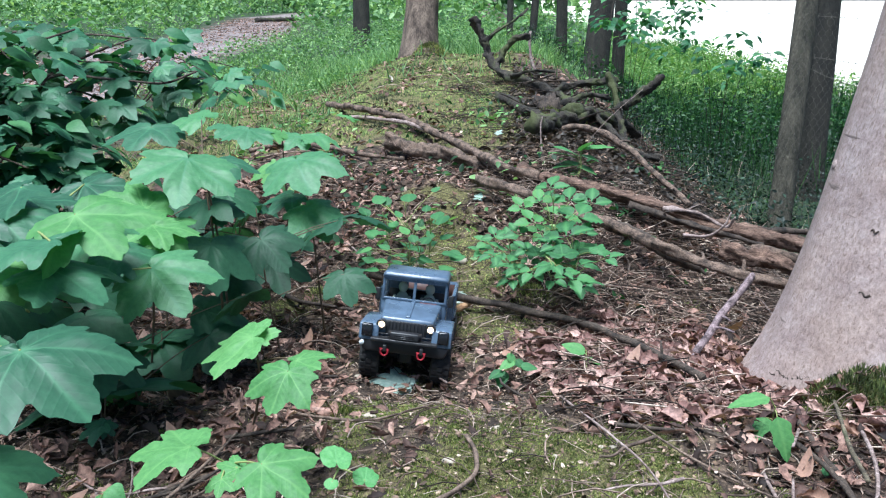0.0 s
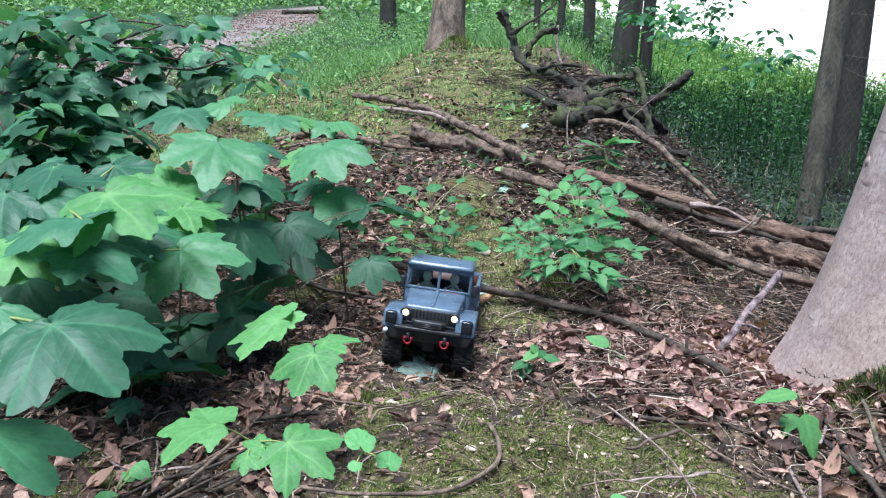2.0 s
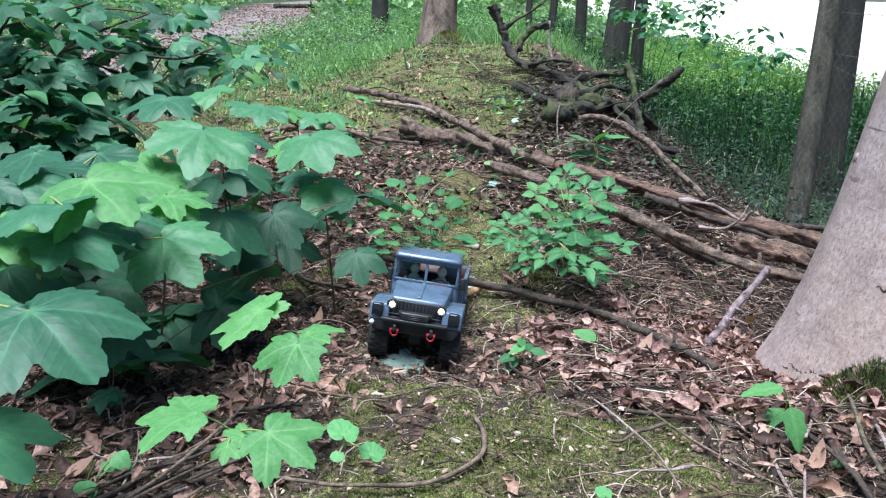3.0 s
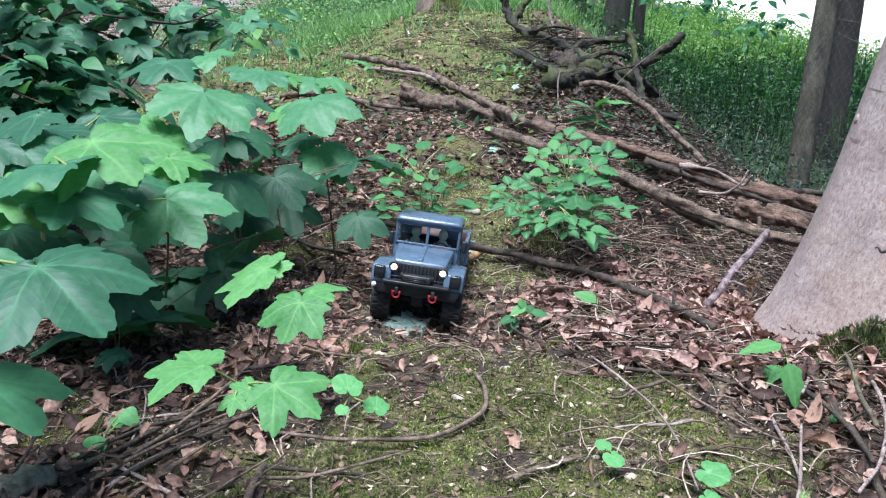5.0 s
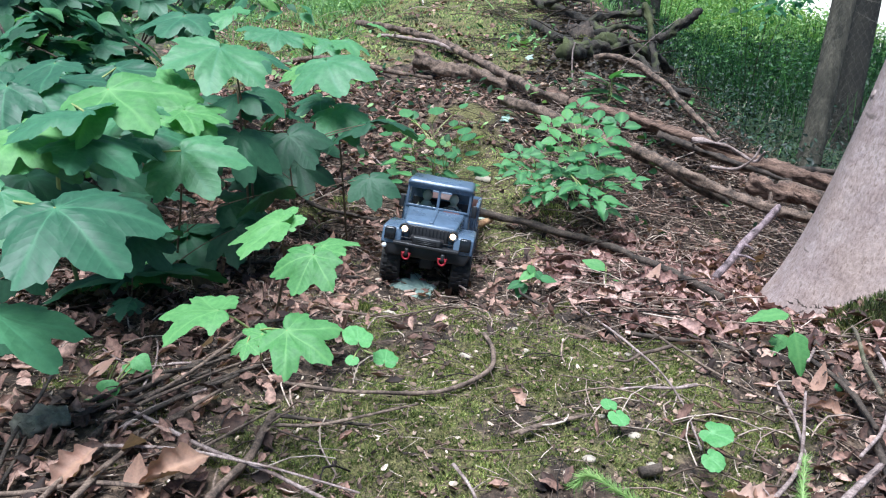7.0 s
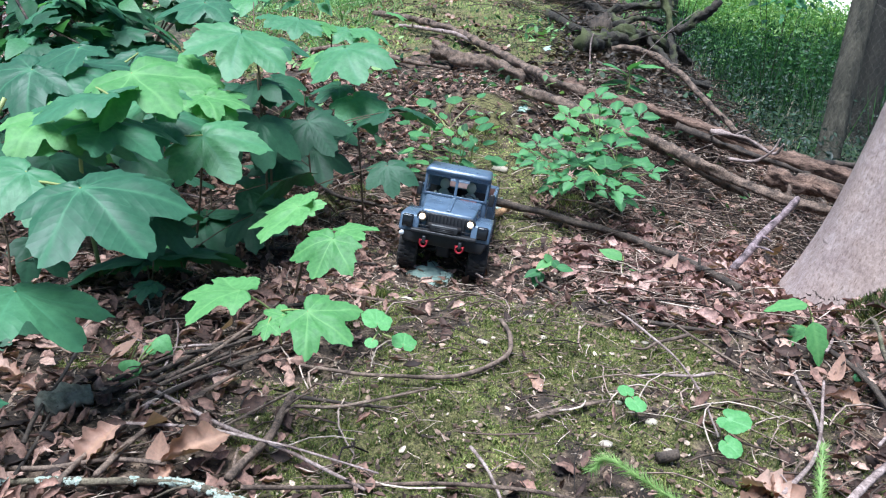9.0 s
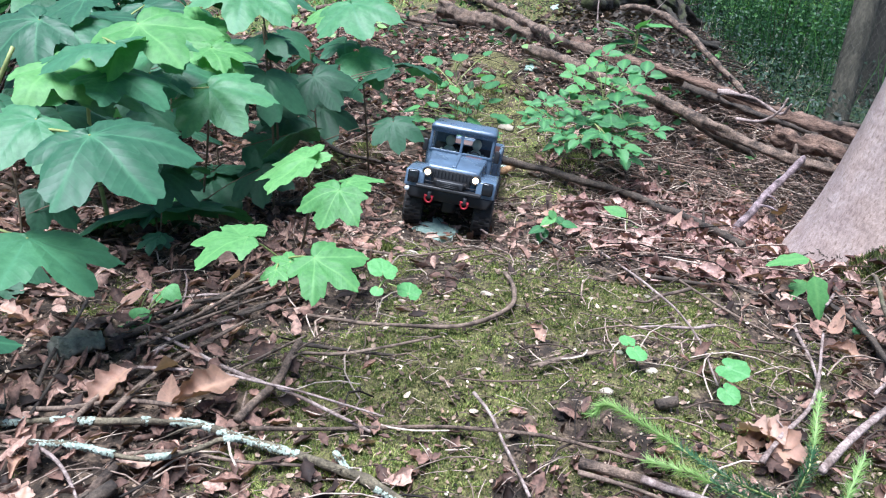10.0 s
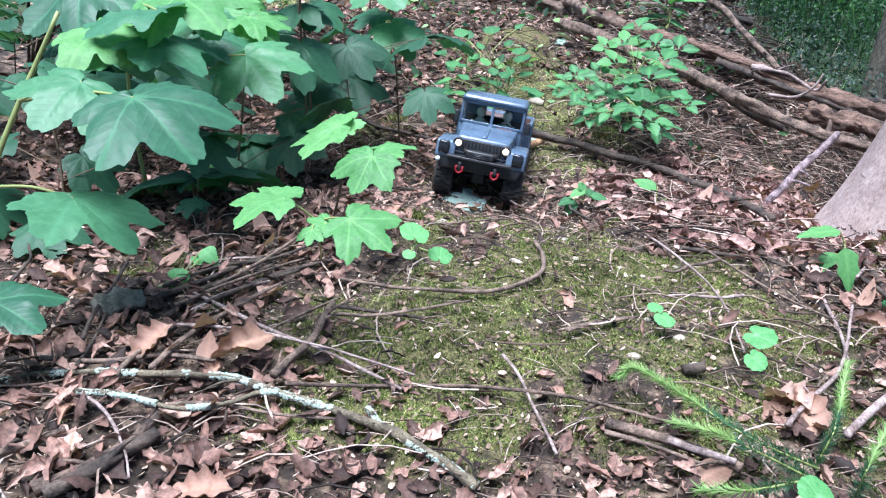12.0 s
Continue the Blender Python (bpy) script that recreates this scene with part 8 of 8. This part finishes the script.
def loose_leaves():
    """Dry leaves that lie on top, each by itself."""
    rng, left = random.Random(77), 190
    while left:
        x, y = rng.uniform(-0.95, 1.0), rng.uniform(0.5, 2.6)
        if rng.random() > litter_near(x, y) or -0.35 < x < 0.4 and y < 1.35 or abs(x + 0.06) < 0.14 and 1.7 < y < 2.25:
            continue
        left -= 1
        oak = rng.random() < 0.45
        a, n = rng.uniform(0, 6.28), rng.uniform(0.035, 0.062) if oak else rng.uniform(0.03, 0.055)
        base = Vector((x, y, floor_z(x, y) + 0.014))
        ob = new("fallen_leaf", rng.choice(OAK if oak else BEECH_LEAF))
        ob.matrix_world = aim(base, base + Vector((math.cos(a), math.sin(a), rng.uniform(-0.05, 0.1))) * n, (rng.gauss(0, 0.25), rng.gauss(0, 0.25), 1))
        tagged(ob, "dry lobed oak leaf lying on the litter" if oak else "dry curled beech leaf lying on the litter", "leaf", "dry leaves on the litter")


def loose_twigs():
    """Crooked dead twigs that lie on top, each by itself."""
    rng = random.Random(78)
    for k in range(90):
        right = rng.random() < 0.6
        x, y = (rng.uniform(0.3, 1.25), rng.uniform(1.35, 2.9)) if right else (rng.uniform(-0.85, 0.5), rng.uniform(0.55, 2.6))
        if math.hypot(x - 1.05, y - 1.86) < 0.42 or -0.3 < x < 0.42 and y < 1.5 or abs(x + 0.06) < 0.2 and 1.6 < y < 2.3:
            continue
        a, n, r = rng.gauss(2.4, 0.7), rng.uniform(0.1, 0.32), rng.uniform(0.0016, 0.0042)
        pts = []
        for i in range(5):
            a += rng.gauss(0, 0.22)
            x, y = x + math.cos(a) * n / 4, y + math.sin(a) * n / 4
            pts.append((x, y, 0.012 + rng.uniform(0.0, 0.03 if right else 0.012)))
        ob = stick("crooked dead twig lying on the litter", pts, r, r * 0.5, rng.choice((TWIG, TWIG, BARE, DARKWOOD)), "twig", 6, 0.4, rng.choice((0, 1, 2)), True, 100 + k)
        tagged(ob, category="twig", group="dead twigs on the litter")


loose_leaves()
loose_twigs()


# ---- pale curl on the mound ----
b = bmesh.new()
tube(b, [Vector((0.024 * math.cos(a), 0.012 * math.sin(a), 0.028 + 0.026 * math.sin(a))) for a in np.linspace(-1.4, 1.9, 14)], 0.007, 0.004, 8, 0.2)
curl = tagged(part("bark_curl", b, PALE_BARK), "small white curl of birch bark on the mound", "bark")
curl.location = (CURL_AT[0], CURL_AT[1], floor_z(*CURL_AT))


# ---- wire netting before the two dark trunks ----
b = bmesh.new()
low, high, aside = Vector(NET[0]), Vector(NET[1]), Vector(NET[2]) - Vector(NET[0])
across, upward = int(aside.length / 0.036), int((high - low).length / 0.032)
for i in range(across):
    for s in (-1, 1):
        line = []
        for j in range(upward * 2 + 1):
            u = (i + 0.5 + s * (0.42 if (j // 2) % 2 else 0.03)) / across
            line.append(low + (high - low) * j / (2 * upward) + aside * u)
        tube(b, line, 0.0007, 0.0007, 3, cap=False)
tagged(part("wire_netting", b, WIRE), "rusty hexagonal wire netting before the dark trunks", "wire netting")


# ---- lichen on the grey twigs ----
def lichen(twig, lines, seed):
    """Crusts of small pale scales, in patches along a twig."""
    rng, v, f = random.Random(seed), [], []
    for points, r in lines:
        path = curve(rest(points, r * 0.6), 60)
        for k, p in enumerate(path[:-1]):
            if noise.noise(p * 24 + Vector((seed, 0, 0))) + 0.25 * noise.noise(p * 90) < (0.0 if p.x > -0.16 else 0.08):
                continue
            way = (path[k + 1] - p).normalized()
            side = way.cross(Vector((0, 0, 1))).normalized()
            for _ in range(5):
                a = rng.gauss(1.3, 1.1)
                out = side * math.cos(a) + Vector((0, 0, 1)) * math.sin(a)
                m = aim(p + out * r * 0.98, p + out * r * 0.98 + way * rng.choice((-1, 1)) + side * rng.gauss(0, 0.7), out, rng.uniform(0.001, 0.0055))
                n = len(v)
                v += [m @ Vector((c[0] * rng.uniform(1.2, 2.4), c[1], c[2] * rng.uniform(0.5, 3))) for c in CHIP[0]]
                f += [[i + n for i in q] for q in CHIP[1]]
    ob = new("lichen", raw_mesh("lichen", v, f, CRUST))
    ob.parent = twig
    tagged(ob, "bluish white crusty lichen", kind="stuff")


for k, (twig, points, r) in enumerate(LICHENED):
    lichen(twig, [(points, r)], 5 + k)
